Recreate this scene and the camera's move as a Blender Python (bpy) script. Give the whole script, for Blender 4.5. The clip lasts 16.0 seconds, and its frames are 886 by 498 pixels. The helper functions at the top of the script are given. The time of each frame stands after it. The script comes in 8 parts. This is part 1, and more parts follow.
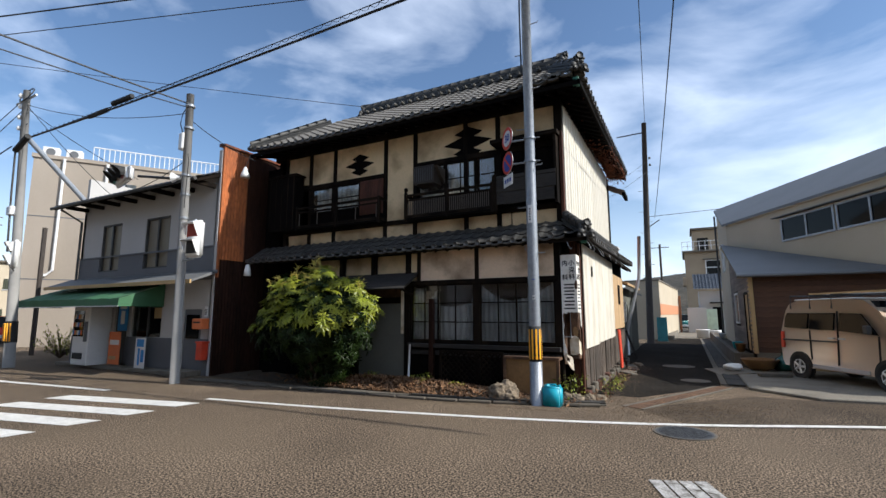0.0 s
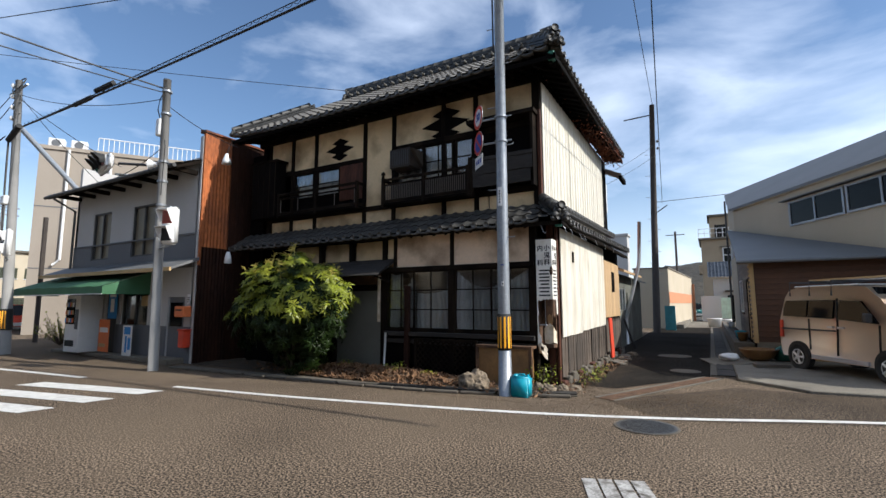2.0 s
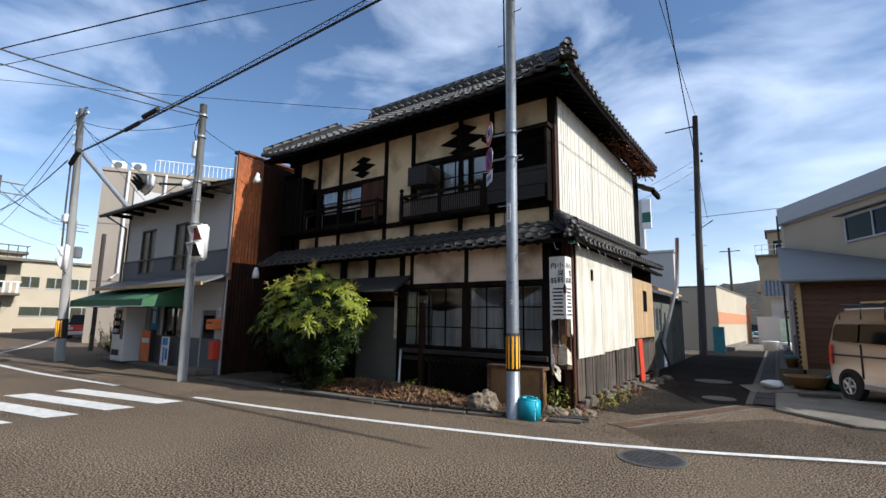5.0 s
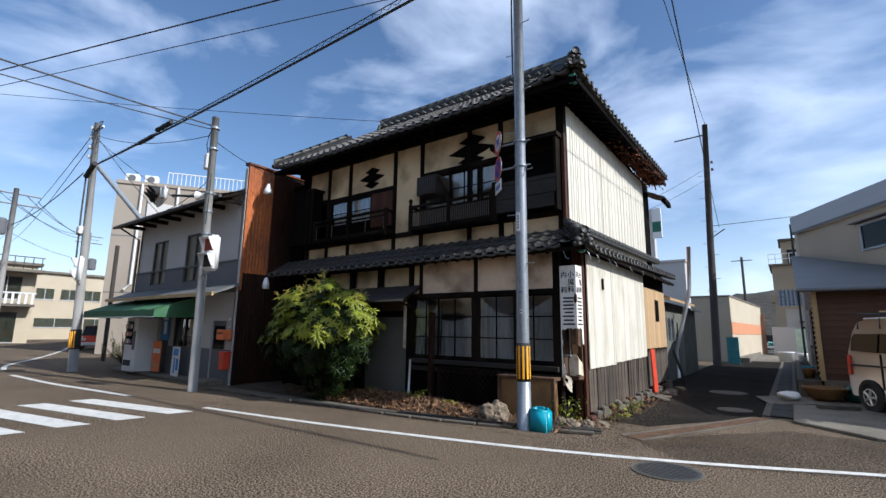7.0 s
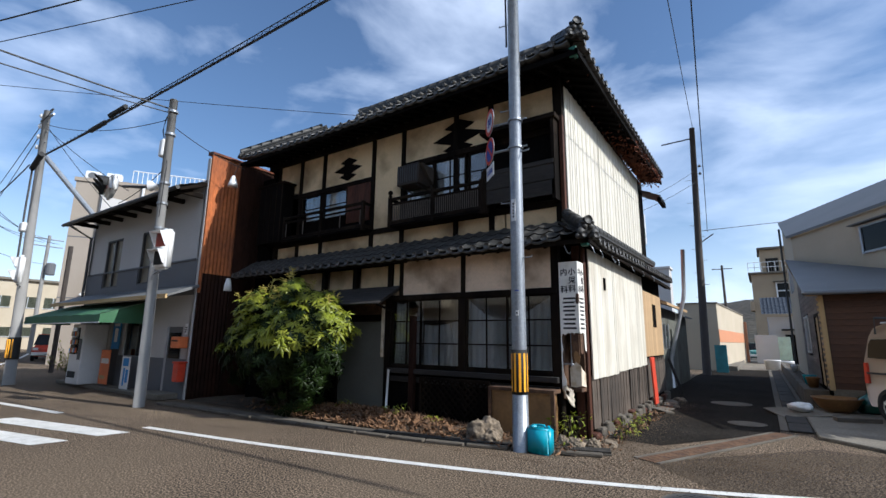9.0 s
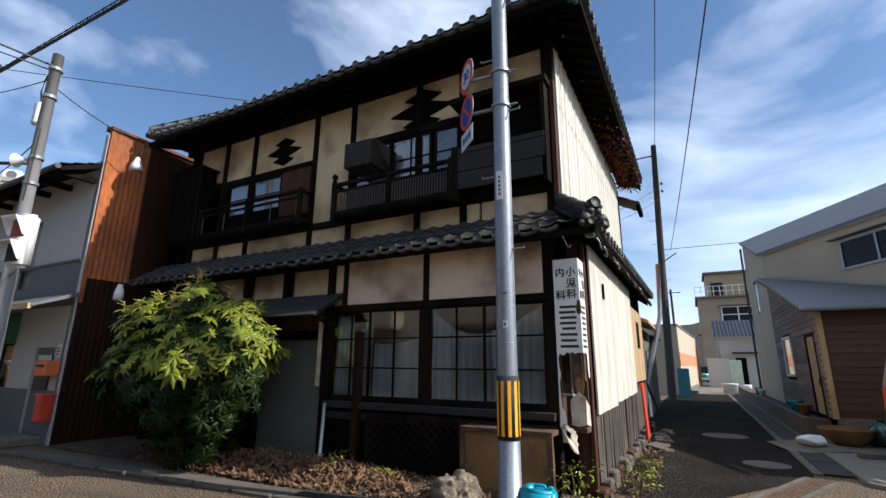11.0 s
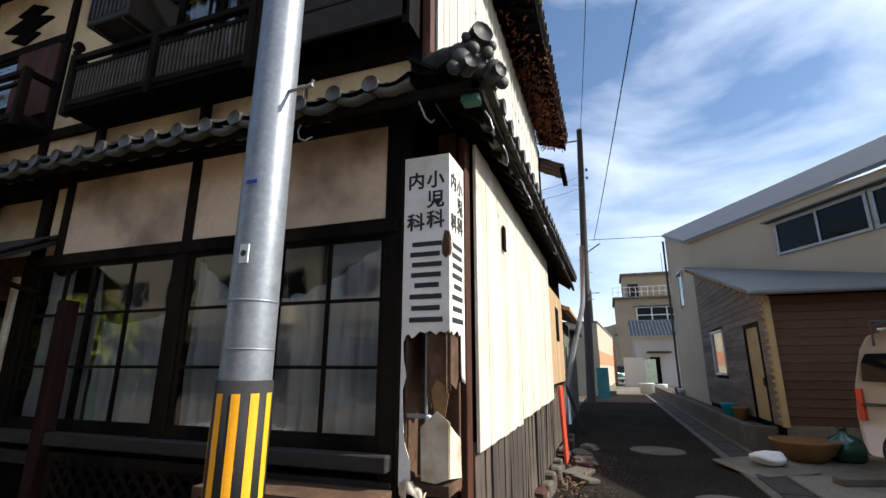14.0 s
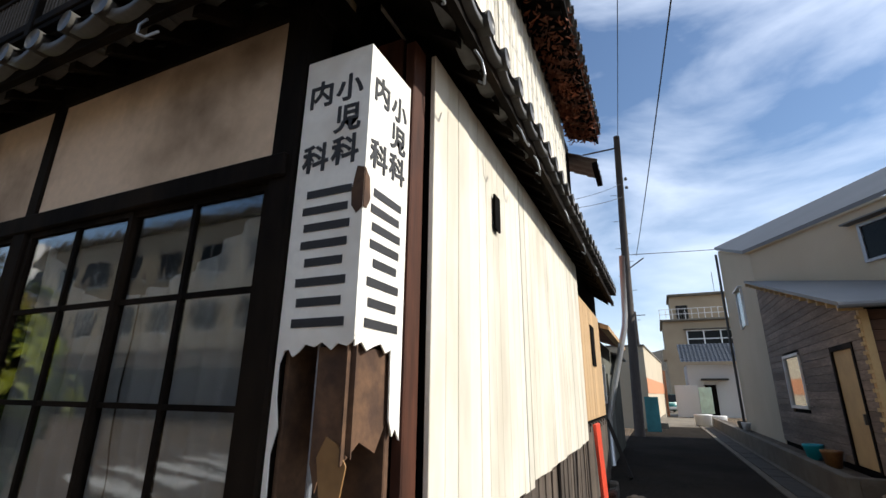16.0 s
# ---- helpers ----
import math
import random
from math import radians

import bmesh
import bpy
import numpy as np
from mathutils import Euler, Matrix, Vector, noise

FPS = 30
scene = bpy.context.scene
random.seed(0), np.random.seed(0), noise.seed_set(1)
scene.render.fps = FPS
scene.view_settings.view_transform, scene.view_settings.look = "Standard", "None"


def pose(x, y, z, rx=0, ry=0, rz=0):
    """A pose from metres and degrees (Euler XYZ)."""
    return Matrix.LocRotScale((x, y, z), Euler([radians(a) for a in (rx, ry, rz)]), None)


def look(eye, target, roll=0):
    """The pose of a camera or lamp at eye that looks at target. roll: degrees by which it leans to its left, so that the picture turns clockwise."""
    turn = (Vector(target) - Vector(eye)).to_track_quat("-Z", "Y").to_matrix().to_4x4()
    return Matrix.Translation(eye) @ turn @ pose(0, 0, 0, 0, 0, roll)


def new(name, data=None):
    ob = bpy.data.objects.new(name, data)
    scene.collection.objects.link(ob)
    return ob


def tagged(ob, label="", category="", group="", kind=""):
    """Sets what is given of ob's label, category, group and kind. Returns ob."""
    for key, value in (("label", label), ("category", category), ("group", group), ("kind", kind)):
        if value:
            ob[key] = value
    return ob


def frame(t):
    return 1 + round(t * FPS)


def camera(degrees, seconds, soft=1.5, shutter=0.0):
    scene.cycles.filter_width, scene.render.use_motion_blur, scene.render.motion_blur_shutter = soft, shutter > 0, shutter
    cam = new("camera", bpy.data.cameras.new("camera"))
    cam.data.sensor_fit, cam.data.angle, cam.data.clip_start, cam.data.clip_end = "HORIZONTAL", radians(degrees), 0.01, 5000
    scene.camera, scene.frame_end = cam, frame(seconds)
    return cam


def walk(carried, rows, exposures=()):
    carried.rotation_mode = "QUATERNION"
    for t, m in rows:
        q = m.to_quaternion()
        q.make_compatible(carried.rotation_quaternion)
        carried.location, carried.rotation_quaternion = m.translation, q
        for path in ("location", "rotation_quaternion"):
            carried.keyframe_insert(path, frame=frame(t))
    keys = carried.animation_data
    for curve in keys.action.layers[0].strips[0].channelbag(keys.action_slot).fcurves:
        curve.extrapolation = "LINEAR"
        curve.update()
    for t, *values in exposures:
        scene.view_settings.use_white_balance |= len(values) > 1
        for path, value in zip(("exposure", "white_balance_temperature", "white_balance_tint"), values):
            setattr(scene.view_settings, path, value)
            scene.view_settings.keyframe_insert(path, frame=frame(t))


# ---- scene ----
cam = camera(87.4, 16.0)
PATH = [
    (0, (-0.05, 0.134, 1.6), (-0.969, 1.889, 1.879), -0.1),
    (0.5, (0.07, 0.302, 1.587), (-0.868, 2.048, 1.857), -0.2),
    (1, (0.173, 0.488, 1.584), (-0.783, 2.226, 1.839), -0.2),
    (1.5, (0.398, 0.685, 1.564), (-0.573, 2.416, 1.808), -0.2),
    (2, (0.598, 0.881, 1.563), (-0.39, 2.604, 1.796), -0.1),
    (2.5, (0.735, 1.097, 1.561), (-0.287, 2.801, 1.79), 0.1),
    (3, (0.871, 1.277, 1.573), (-0.182, 2.961, 1.807), 0.3),
    (3.5, (1.015, 1.359, 1.593), (-0.06, 3.027, 1.84), 0.5),
    (4, (1.114, 1.333, 1.602), (0.013, 2.982, 1.866), 0.7),
    (6.5, (1.111, 1.279, 1.59), (-0.069, 2.859, 1.926), 0.9),
    (7, (1.097, 1.299, 1.58), (-0.078, 2.881, 1.923), 0.8),
    (7.5, (1.062, 1.434, 1.562), (-0.106, 3.02, 1.908), 0.7),
    (8, (0.943, 1.633, 1.534), (-0.209, 3.23, 1.883), 0.7),
    (10.5, (-0.576, 3.313, 1.499), (-1.553, 4.995, 1.963), 0.6),
    (11, (-0.788, 3.774, 1.486), (-1.704, 5.485, 1.97), 0.5),
    (11.5, (-0.975, 4.287, 1.466), (-1.831, 6.026, 1.96), 0.3),
    (12, (-1.062, 4.81, 1.446), (-1.862, 6.575, 1.942), 0.1),
    (12.5, (-1.102, 5.336, 1.434), (-1.85, 7.123, 1.93), -0.0),
    (13, (-1.108, 5.849, 1.419), (-1.815, 7.654, 1.915), -0.1),
    (13.5, (-1.095, 6.369, 1.436), (-1.765, 8.187, 1.929), 0.0),
    (14, (-1.082, 6.848, 1.436), (-1.724, 8.677, 1.928), 0.1),
    (14.5, (-1.051, 7.299, 1.45), (-1.686, 9.129, 1.948), -0.0),
    (15, (-1.049, 7.672, 1.463), (-1.716, 9.485, 1.98), 0.3),
    (15.5, (-1.047, 7.985, 1.488), (-1.764, 9.769, 2.039), 0.5),
    (16, (-1.098, 8.228, 1.493), (-1.883, 9.97, 2.084), 0.6),
]
walk(cam, [(t, look(eye, target, roll)) for t, eye, target, roll in PATH], exposures=[(0, 0.42, 5980, 10), (4, 0.40, 5930, 10), (7, 0.32, 5650, 10), (8, 0.32, 5650, 10), (11, 0.42, 5850, 10), (13, 0.58, 6120, 10), (14.5, 0.56, 6180, 10), (16, 0.44, 6200, 10)])

# ---- world, sun, exposure ----
SUN_DIR = Vector((0.785, 0.125, 0.605)).normalized()
sun = new("sun", bpy.data.lights.new("sun", "SUN"))
sun.data.energy, sun.data.angle, sun.data.color = 4.8, radians(0.5), (1.0, 0.92, 0.79)
sun.matrix_world = look(SUN_DIR * 60, (0, 0, 0))

world = bpy.data.worlds.new("sky")
scene.world = world
world.use_nodes = True
wn, wl = world.node_tree.nodes, world.node_tree.links
sky = wn.new("ShaderNodeTexSky")
sky.sky_type, sky.sun_disc = "NISHITA", False
sky.sun_elevation = math.asin(SUN_DIR.z)
sky.sun_rotation = math.atan2(SUN_DIR.x, SUN_DIR.y)
sky.air_density, sky.dust_density, sky.ozone_density = 1.1, 0.5, 2.6
wco = wn.new("ShaderNodeTexCoord")
wmap = wn.new("ShaderNodeMapping")
wmap.inputs["Scale"].default_value = (1.0, 1.3, 2.6)
wmap.inputs["Rotation"].default_value = (0.1, 0.25, 0.5)
wl.new(wco.outputs["Generated"], wmap.inputs["Vector"])
wno = wn.new("ShaderNodeTexNoise")
wno.inputs["Scale"].default_value, wno.inputs["Detail"].default_value = 2.3, 9.0
wno.inputs["Roughness"].default_value, wno.inputs["Distortion"].default_value = 0.52, 0.35
wl.new(wmap.outputs[0], wno.inputs["Vector"])
wra = wn.new("ShaderNodeValToRGB")
wra.color_ramp.elements[0].position, wra.color_ramp.elements[1].position = 0.385, 0.79
wra.color_ramp.elements[1].color = (0.85, 0.85, 0.85, 1)
wsep = wn.new("ShaderNodeSeparateXYZ")
wl.new(wco.outputs["Generated"], wsep.inputs[0])
wbi = wn.new("ShaderNodeMath")
wbi.operation = "MULTIPLY_ADD"
wbi.inputs[1].default_value = 0.17
wl.new(wsep.outputs[0], wbi.inputs[0]); wl.new(wno.outputs["Fac"], wbi.inputs[2])
wl.new(wbi.outputs[0], wra.inputs[0])
whz = wn.new("ShaderNodeMapRange")
whz.inputs["From Min"].default_value, whz.inputs["From Max"].default_value = 0.0, 0.28
whz.inputs["To Min"].default_value, whz.inputs["To Max"].default_value = 0.45, 0.0
wl.new(wsep.outputs[2], whz.inputs["Value"])
wadd = wn.new("ShaderNodeMath")
wadd.operation, wadd.use_clamp = "MAXIMUM", True
wl.new(wra.outputs[0], wadd.inputs[0]); wl.new(whz.outputs[0], wadd.inputs[1])
wmix = wn.new("ShaderNodeMix")
wmix.data_type = "RGBA"
wmix.inputs["B"].default_value = (10.2, 10.8, 11.8, 1)
wl.new(wadd.outputs[0], wmix.inputs["Factor"]); wl.new(sky.outputs[0], wmix.inputs["A"])
wbg = wn["Background"]
wbg.inputs["Strength"].default_value = 0.105
wl.new(wmix.outputs["Result"], wbg.inputs["Color"])


# ---- materials ----
def mat(name, col, rough=0.7, metal=0.0, scale=3.0, vary=0.25, fine=40.0, fvary=0.15, bump=0.3, bdist=0.004, dirt=None, damt=0.5, dscale=1.2,
        stretch=(1, 1, 1), rnd=0.0, spec=0.5, trans=0.0, coat=0.0, speck=0.0):
    """Base colour with two scales of variation, optional stains, fine relief."""
    m = bpy.data.materials.new(name)
    m.use_nodes = True
    n, l = m.node_tree.nodes, m.node_tree.links
    b = n["Principled BSDF"]
    co = n.new("ShaderNodeTexCoord")
    mp = n.new("ShaderNodeMapping")
    mp.inputs["Scale"].default_value = stretch
    l.new(co.outputs["Object"], mp.inputs["Vector"])

    def noi(sc, det=4.0):
        t = n.new("ShaderNodeTexNoise")
        t.inputs["Scale"].default_value, t.inputs["Detail"].default_value = sc, det
        l.new(mp.outputs[0], t.inputs["Vector"])
        return t.outputs["Fac"]

    def rng(src, a, c, lo=0.25, hi=0.75):
        r = n.new("ShaderNodeMapRange")
        r.inputs["From Min"].default_value, r.inputs["From Max"].default_value = lo, hi
        r.inputs["To Min"].default_value, r.inputs["To Max"].default_value = a, c
        l.new(src, r.inputs["Value"])
        return r.outputs[0]

    def mul(a, c):
        r = n.new("ShaderNodeMath")
        r.operation = "MULTIPLY"
        l.new(a, r.inputs[0]); l.new(c, r.inputs[1])
        return r.outputs[0]
    fine_n = noi(fine, 3.0)
    val = mul(rng(noi(scale), 1 - vary, 1 + vary), rng(fine_n, 1 - fvary, 1 + fvary))
    if speck:
        val = mul(val, rng(noi(46.0, 2.0), 1 - speck, 1 + speck * 1.9, 0.43, 0.61))
    if rnd:
        oi = n.new("ShaderNodeObjectInfo")
        val = mul(val, rng(oi.outputs["Random"], 1 - rnd, 1 + rnd, 0, 1))
    hs = n.new("ShaderNodeHueSaturation")
    hs.inputs["Color"].default_value = (*col, 1)
    l.new(val, hs.inputs["Value"])
    out = hs.outputs[0]
    if dirt:
        mx = n.new("ShaderNodeMix")
        mx.data_type = "RGBA"
        mx.inputs["B"].default_value = (*dirt, 1)
        l.new(rng(noi(dscale, 6.0), 0, damt, 0.46, 0.68), mx.inputs["Factor"])
        l.new(out, mx.inputs["A"])
        out = mx.outputs["Result"]
    l.new(out, b.inputs["Base Color"])
    b.inputs["Roughness"].default_value, b.inputs["Metallic"].default_value = rough, metal
    b.inputs["Specular IOR Level"].default_value = spec
    b.inputs["Coat Weight"].default_value = coat
    if trans:
        b.inputs["Transmission Weight"].default_value = trans
    if bump:
        bp = n.new("ShaderNodeBump")
        bp.inputs["Strength"].default_value, bp.inputs["Distance"].default_value = bump, bdist
        l.new(fine_n, bp.inputs["Height"])
        l.new(bp.outputs[0], b.inputs["Normal"])
    return m


def glass(name, tint=(0.96, 0.97, 0.97), rough=0.03):
    """A window pane: part mirror, part clear."""
    m = bpy.data.materials.new(name)
    m.use_nodes = True
    n, l = m.node_tree.nodes, m.node_tree.links
    n.remove(n["Principled BSDF"])
    tr, gl, mx, fr = n.new("ShaderNodeBsdfTransparent"), n.new("ShaderNodeBsdfGlossy"), n.new("ShaderNodeMixShader"), n.new("ShaderNodeLayerWeight")
    tr.inputs[0].default_value = (*tint, 1)
    gl.inputs["Roughness"].default_value = rough
    fr.inputs["Blend"].default_value = 0.5
    pw, ml = n.new("ShaderNodeMath"), n.new("ShaderNodeMath")
    pw.operation, pw.inputs[1].default_value = "POWER", 4.0
    ml.operation, ml.inputs[1].default_value, ml.inputs[2].default_value = "MULTIPLY_ADD", 0.8, 0.10
    l.new(fr.outputs["Facing"], pw.inputs[0]); l.new(pw.outputs[0], ml.inputs[0])
    nt, bp = n.new("ShaderNodeTexNoise"), n.new("ShaderNodeBump")
    nt.inputs["Scale"].default_value = 2.0
    bp.inputs["Strength"].default_value, bp.inputs["Distance"].default_value = 0.08, 0.02
    l.new(nt.outputs["Fac"], bp.inputs["Height"]); l.new(bp.outputs[0], gl.inputs["Normal"])
    l.new(ml.outputs[0], mx.inputs[0]); l.new(tr.outputs[0], mx.inputs[1]); l.new(gl.outputs[0], mx.inputs[2])
    l.new(mx.outputs[0], n["Material Output"].inputs[0])
    return m


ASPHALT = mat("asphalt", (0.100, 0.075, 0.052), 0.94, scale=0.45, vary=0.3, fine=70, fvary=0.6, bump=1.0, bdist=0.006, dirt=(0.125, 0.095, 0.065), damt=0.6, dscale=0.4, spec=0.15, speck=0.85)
# Alley asphalt, lowered in colour to deepen the house shade on it.
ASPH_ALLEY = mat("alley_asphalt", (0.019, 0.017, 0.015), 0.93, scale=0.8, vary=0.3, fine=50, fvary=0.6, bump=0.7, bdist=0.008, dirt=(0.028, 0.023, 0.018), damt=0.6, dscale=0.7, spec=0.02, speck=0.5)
ASPH_MID = mat("older_asphalt", (0.056, 0.043, 0.031), 0.94, scale=0.6, vary=0.3, fine=34, fvary=0.5, bump=0.8, bdist=0.008, dirt=(0.085, 0.064, 0.044), damt=0.7, dscale=0.8, spec=0.1, speck=0.8)
ROADPAINT = mat("road_paint", (0.60, 0.59, 0.56), 0.8, scale=2, vary=0.08, fine=60, fvary=0.18, bump=0.4, dirt=(0.35, 0.33, 0.30), damt=0.5, dscale=7)
WORNPAINT = mat("worn_road_paint", (0.34, 0.33, 0.31), 0.85, scale=3, vary=0.2, fine=50, fvary=0.4, bump=0.5, dirt=(0.075, 0.064, 0.05), damt=1.0, dscale=9)
GRIT = mat("brown_grit", (0.105, 0.075, 0.048), 0.95, scale=2, vary=0.4, fine=60, fvary=0.4, bump=0.3)
CONCRETE = mat("concrete", (0.16, 0.142, 0.112), 0.9, scale=0.8, vary=0.15, fine=50, fvary=0.12, bump=0.4, dirt=(0.09, 0.078, 0.06), damt=0.8, dscale=1.3, speck=0.12)
CURB = mat("kerb_concrete", (0.095, 0.080, 0.061), 0.92, scale=2, vary=0.25, fine=60, fvary=0.2, bump=0.5, dirt=(0.12, 0.11, 0.09), damt=0.7, dscale=2.0, rnd=0.12)
PLASTER = mat("beige_plaster", (0.68, 0.52, 0.31), 0.92, scale=0.9, vary=0.12, fine=25, fvary=0.06, bump=0.2, dirt=(0.15, 0.092, 0.045), damt=0.8, dscale=1.1)
PLASTER_LOW = mat("pale_plaster", (0.70, 0.53, 0.37), 0.92, scale=0.9, vary=0.10, fine=25, fvary=0.06, bump=0.2, dirt=(0.14, 0.088, 0.05), damt=0.85, dscale=1.2)
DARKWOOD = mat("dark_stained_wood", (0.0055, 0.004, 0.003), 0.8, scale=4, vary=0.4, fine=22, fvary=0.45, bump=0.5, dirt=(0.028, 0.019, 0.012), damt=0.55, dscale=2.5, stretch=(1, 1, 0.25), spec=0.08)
# Near-black for dark wood, and for the shade inside openings.
BLACKWOOD = mat("black_wood_and_shade", (0.004, 0.0033, 0.003), 0.9, scale=4, vary=0.4, fine=30, fvary=0.4, bump=0.4, spec=0.06)
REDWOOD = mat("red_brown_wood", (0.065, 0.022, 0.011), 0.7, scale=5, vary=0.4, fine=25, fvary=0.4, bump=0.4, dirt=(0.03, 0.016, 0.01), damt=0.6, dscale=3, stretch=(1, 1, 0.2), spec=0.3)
GREYBOARD = mat("weathered_board", (0.018, 0.015, 0.0125), 0.85, scale=2, vary=0.4, fine=22, fvary=0.5, bump=0.6, dirt=(0.03, 0.026, 0.022), damt=0.6, dscale=3, stretch=(0.25, 1, 1.6), rnd=0.2)
OLDPLANK = mat("old_plank", (0.074, 0.056, 0.042), 0.88, scale=3, vary=0.35, fine=24, fvary=0.45, bump=0.6, dirt=(0.03, 0.022, 0.017), damt=0.8, dscale=3, stretch=(1, 1, 0.2), rnd=0.45)
TILE = mat("fired_roof_tile", (0.062, 0.059, 0.054), 0.5, scale=3, vary=0.35, fine=45, fvary=0.2, bump=0.3, dirt=(0.07, 0.066, 0.055), damt=0.7, dscale=5, rnd=0.25)
TILEBODY = mat("roof_tile_field", (0.155, 0.142, 0.122), 0.58, scale=4, vary=0.4, fine=45, fvary=0.2, bump=0.3, dirt=(0.06, 0.055, 0.048), damt=0.8, dscale=4)
# Darker copy of the tile, with the shade of ridge faces in its colour.
SHADETILE = mat("shade_darkened_tile", (0.03, 0.029, 0.027), 0.6, scale=4, vary=0.4, fine=40, fvary=0.25, bump=0.3, dirt=(0.06, 0.056, 0.048), damt=0.6, dscale=5)
CREAMSHEET = mat("cream_sheet_metal", (0.64, 0.60, 0.51), 0.5, scale=1.5, vary=0.06, fine=14, fvary=0.05, bump=0.06, dirt=(0.50, 0.44, 0.34), damt=0.35, dscale=2.2, stretch=(1, 1, 0.35))
CREAMBOARD = mat("cream_painted_board", (0.64, 0.60, 0.51), 0.6, scale=1.5, vary=0.07, fine=14, fvary=0.06, bump=0.12, dirt=(0.36, 0.31, 0.23), damt=0.5, dscale=3.0, stretch=(1, 1, 0.3), rnd=0.10)
RUST = mat("rusty_sheet", (0.36, 0.105, 0.028), 0.85, scale=2.0, vary=0.3, fine=16, fvary=0.3, bump=0.4, dirt=(0.14, 0.045, 0.02), damt=0.8, dscale=1.7, stretch=(1, 1, 0.4))
RUSTDARK = mat("dark_rust", (0.17, 0.05, 0.02), 0.9, scale=3, vary=0.4, fine=20, fvary=0.4, bump=0.5, dirt=(0.04, 0.02, 0.012), damt=0.8, dscale=2.5)
GLASS = glass("window_glass")
GLASS_DARK = glass("dusty_glass", (0.55, 0.6, 0.6), 0.05)
CURTAIN = mat("grey_white_curtain", (0.27, 0.275, 0.265), 0.95, scale=3, vary=0.15, fine=60, fvary=0.08, bump=0.2, dirt=(0.24, 0.24, 0.235), damt=0.7, dscale=2.5)
GALV = mat("galvanised_steel", (0.30, 0.32, 0.345), 0.42, 0.5, scale=9, vary=0.16, fine=45, fvary=0.16, bump=0.12, dirt=(0.15, 0.165, 0.185), damt=0.55, dscale=9)
ALU = mat("aluminium", (0.62, 0.63, 0.64), 0.38, 0.7, fine=30, vary=0.06, fvary=0.05, bump=0.05)
STEELDARK = mat("dark_steel", (0.06, 0.06, 0.06), 0.55, 0.5, vary=0.2, bump=0.1)
BLACK = mat("black_rubber", (0.015, 0.015, 0.015), 0.75, vary=0.2, fine=120, fvary=0.3, bump=0.4)
YELLOW = mat("reflective_yellow", (0.95, 0.42, 0.01), 0.5, vary=0.08, fine=80, fvary=0.08, bump=0.1)
SIGNWHITE = mat("worn_white_paint", (0.80, 0.78, 0.72), 0.55, scale=4, vary=0.06, fine=40, fvary=0.05, bump=0.1, dirt=(0.52, 0.46, 0.36), damt=0.4, dscale=5)
INK = mat("black_paint", (0.02, 0.02, 0.022), 0.6, vary=0.2, fine=90, bump=0.05)
TORN = mat("torn_brown_board", (0.10, 0.052, 0.026), 0.9, scale=7, vary=0.35, fine=30, fvary=0.3, bump=0.5, dirt=(0.04, 0.02, 0.012), damt=0.8, dscale=6)
PAPERBOARD = mat("peeled_paper", (0.62, 0.54, 0.42), 0.85, scale=5, vary=0.15, fine=30, fvary=0.1, bump=0.3, dirt=(0.34, 0.24, 0.13), damt=0.7, dscale=6)
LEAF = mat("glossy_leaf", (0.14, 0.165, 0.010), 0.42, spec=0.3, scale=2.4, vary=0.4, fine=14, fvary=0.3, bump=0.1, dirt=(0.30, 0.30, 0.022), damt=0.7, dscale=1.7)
# Darker leaf colour that holds the shade inside and low in the shrub.
SHADELEAF = mat("shaded_leaf", (0.009, 0.018, 0.003), 0.45, spec=0.12, scale=2.4, vary=0.4, fine=14, fvary=0.3, bump=0.1, dirt=(0.022, 0.040, 0.006), damt=0.7, dscale=2.0)
FLOWER = mat("yellow_flower_spike", (0.42, 0.34, 0.07), 0.7, vary=0.3, bump=0.1)
TWIG = mat("bark", (0.09, 0.065, 0.045), 0.9, vary=0.35, fine=40, fvary=0.3, bump=0.5)
DRYLEAF = mat("dry_leaf", (0.17, 0.088, 0.04), 0.85, scale=5, vary=0.5, fine=30, fvary=0.3, bump=0.3, dirt=(0.10, 0.06, 0.035), damt=0.8, dscale=9)
SOIL = mat("leafy_soil", (0.065, 0.047, 0.03), 0.95, scale=3, vary=0.4, fine=45, fvary=0.5, bump=0.8, bdist=0.02, dirt=(0.03, 0.022, 0.015), damt=0.7, dscale=4)
ROCK = mat("garden_rock", (0.21, 0.165, 0.115), 0.92, scale=5, vary=0.3, fine=30, fvary=0.3, bump=0.9, bdist=0.012, dirt=(0.06, 0.046, 0.034), damt=0.8, dscale=6)
BLUE = mat("turquoise_plastic", (0.012, 0.33, 0.44), 0.35, vary=0.08, fine=30, fvary=0.04, bump=0.05, coat=0.2)
STUCCO = mat("cream_stucco", (0.44, 0.375, 0.275), 0.92, scale=0.5, vary=0.05, fine=90, fvary=0.08, bump=0.3, dirt=(0.52, 0.46, 0.36), damt=0.3, dscale=0.6)
SHOPWHITE = mat("white_render", (0.44, 0.43, 0.42), 0.9, scale=0.6, vary=0.06, fine=60, fvary=0.06, bump=0.25, dirt=(0.42, 0.40, 0.37), damt=0.4, dscale=0.9, stretch=(1, 1, 0.5))
SHOPGREY = mat("grey_render", (0.125, 0.13, 0.14), 0.9, scale=0.8, vary=0.1, fine=60, fvary=0.08, bump=0.25, dirt=(0.13, 0.13, 0.13), damt=0.4, dscale=1.1)
APTWALL = mat("apartment_render", (0.31, 0.265, 0.215), 0.92, scale=0.25, vary=0.07, fine=30, fvary=0.05, bump=0.2, dirt=(0.40, 0.35, 0.30), damt=0.45, dscale=0.35, stretch=(1, 1, 0.4))
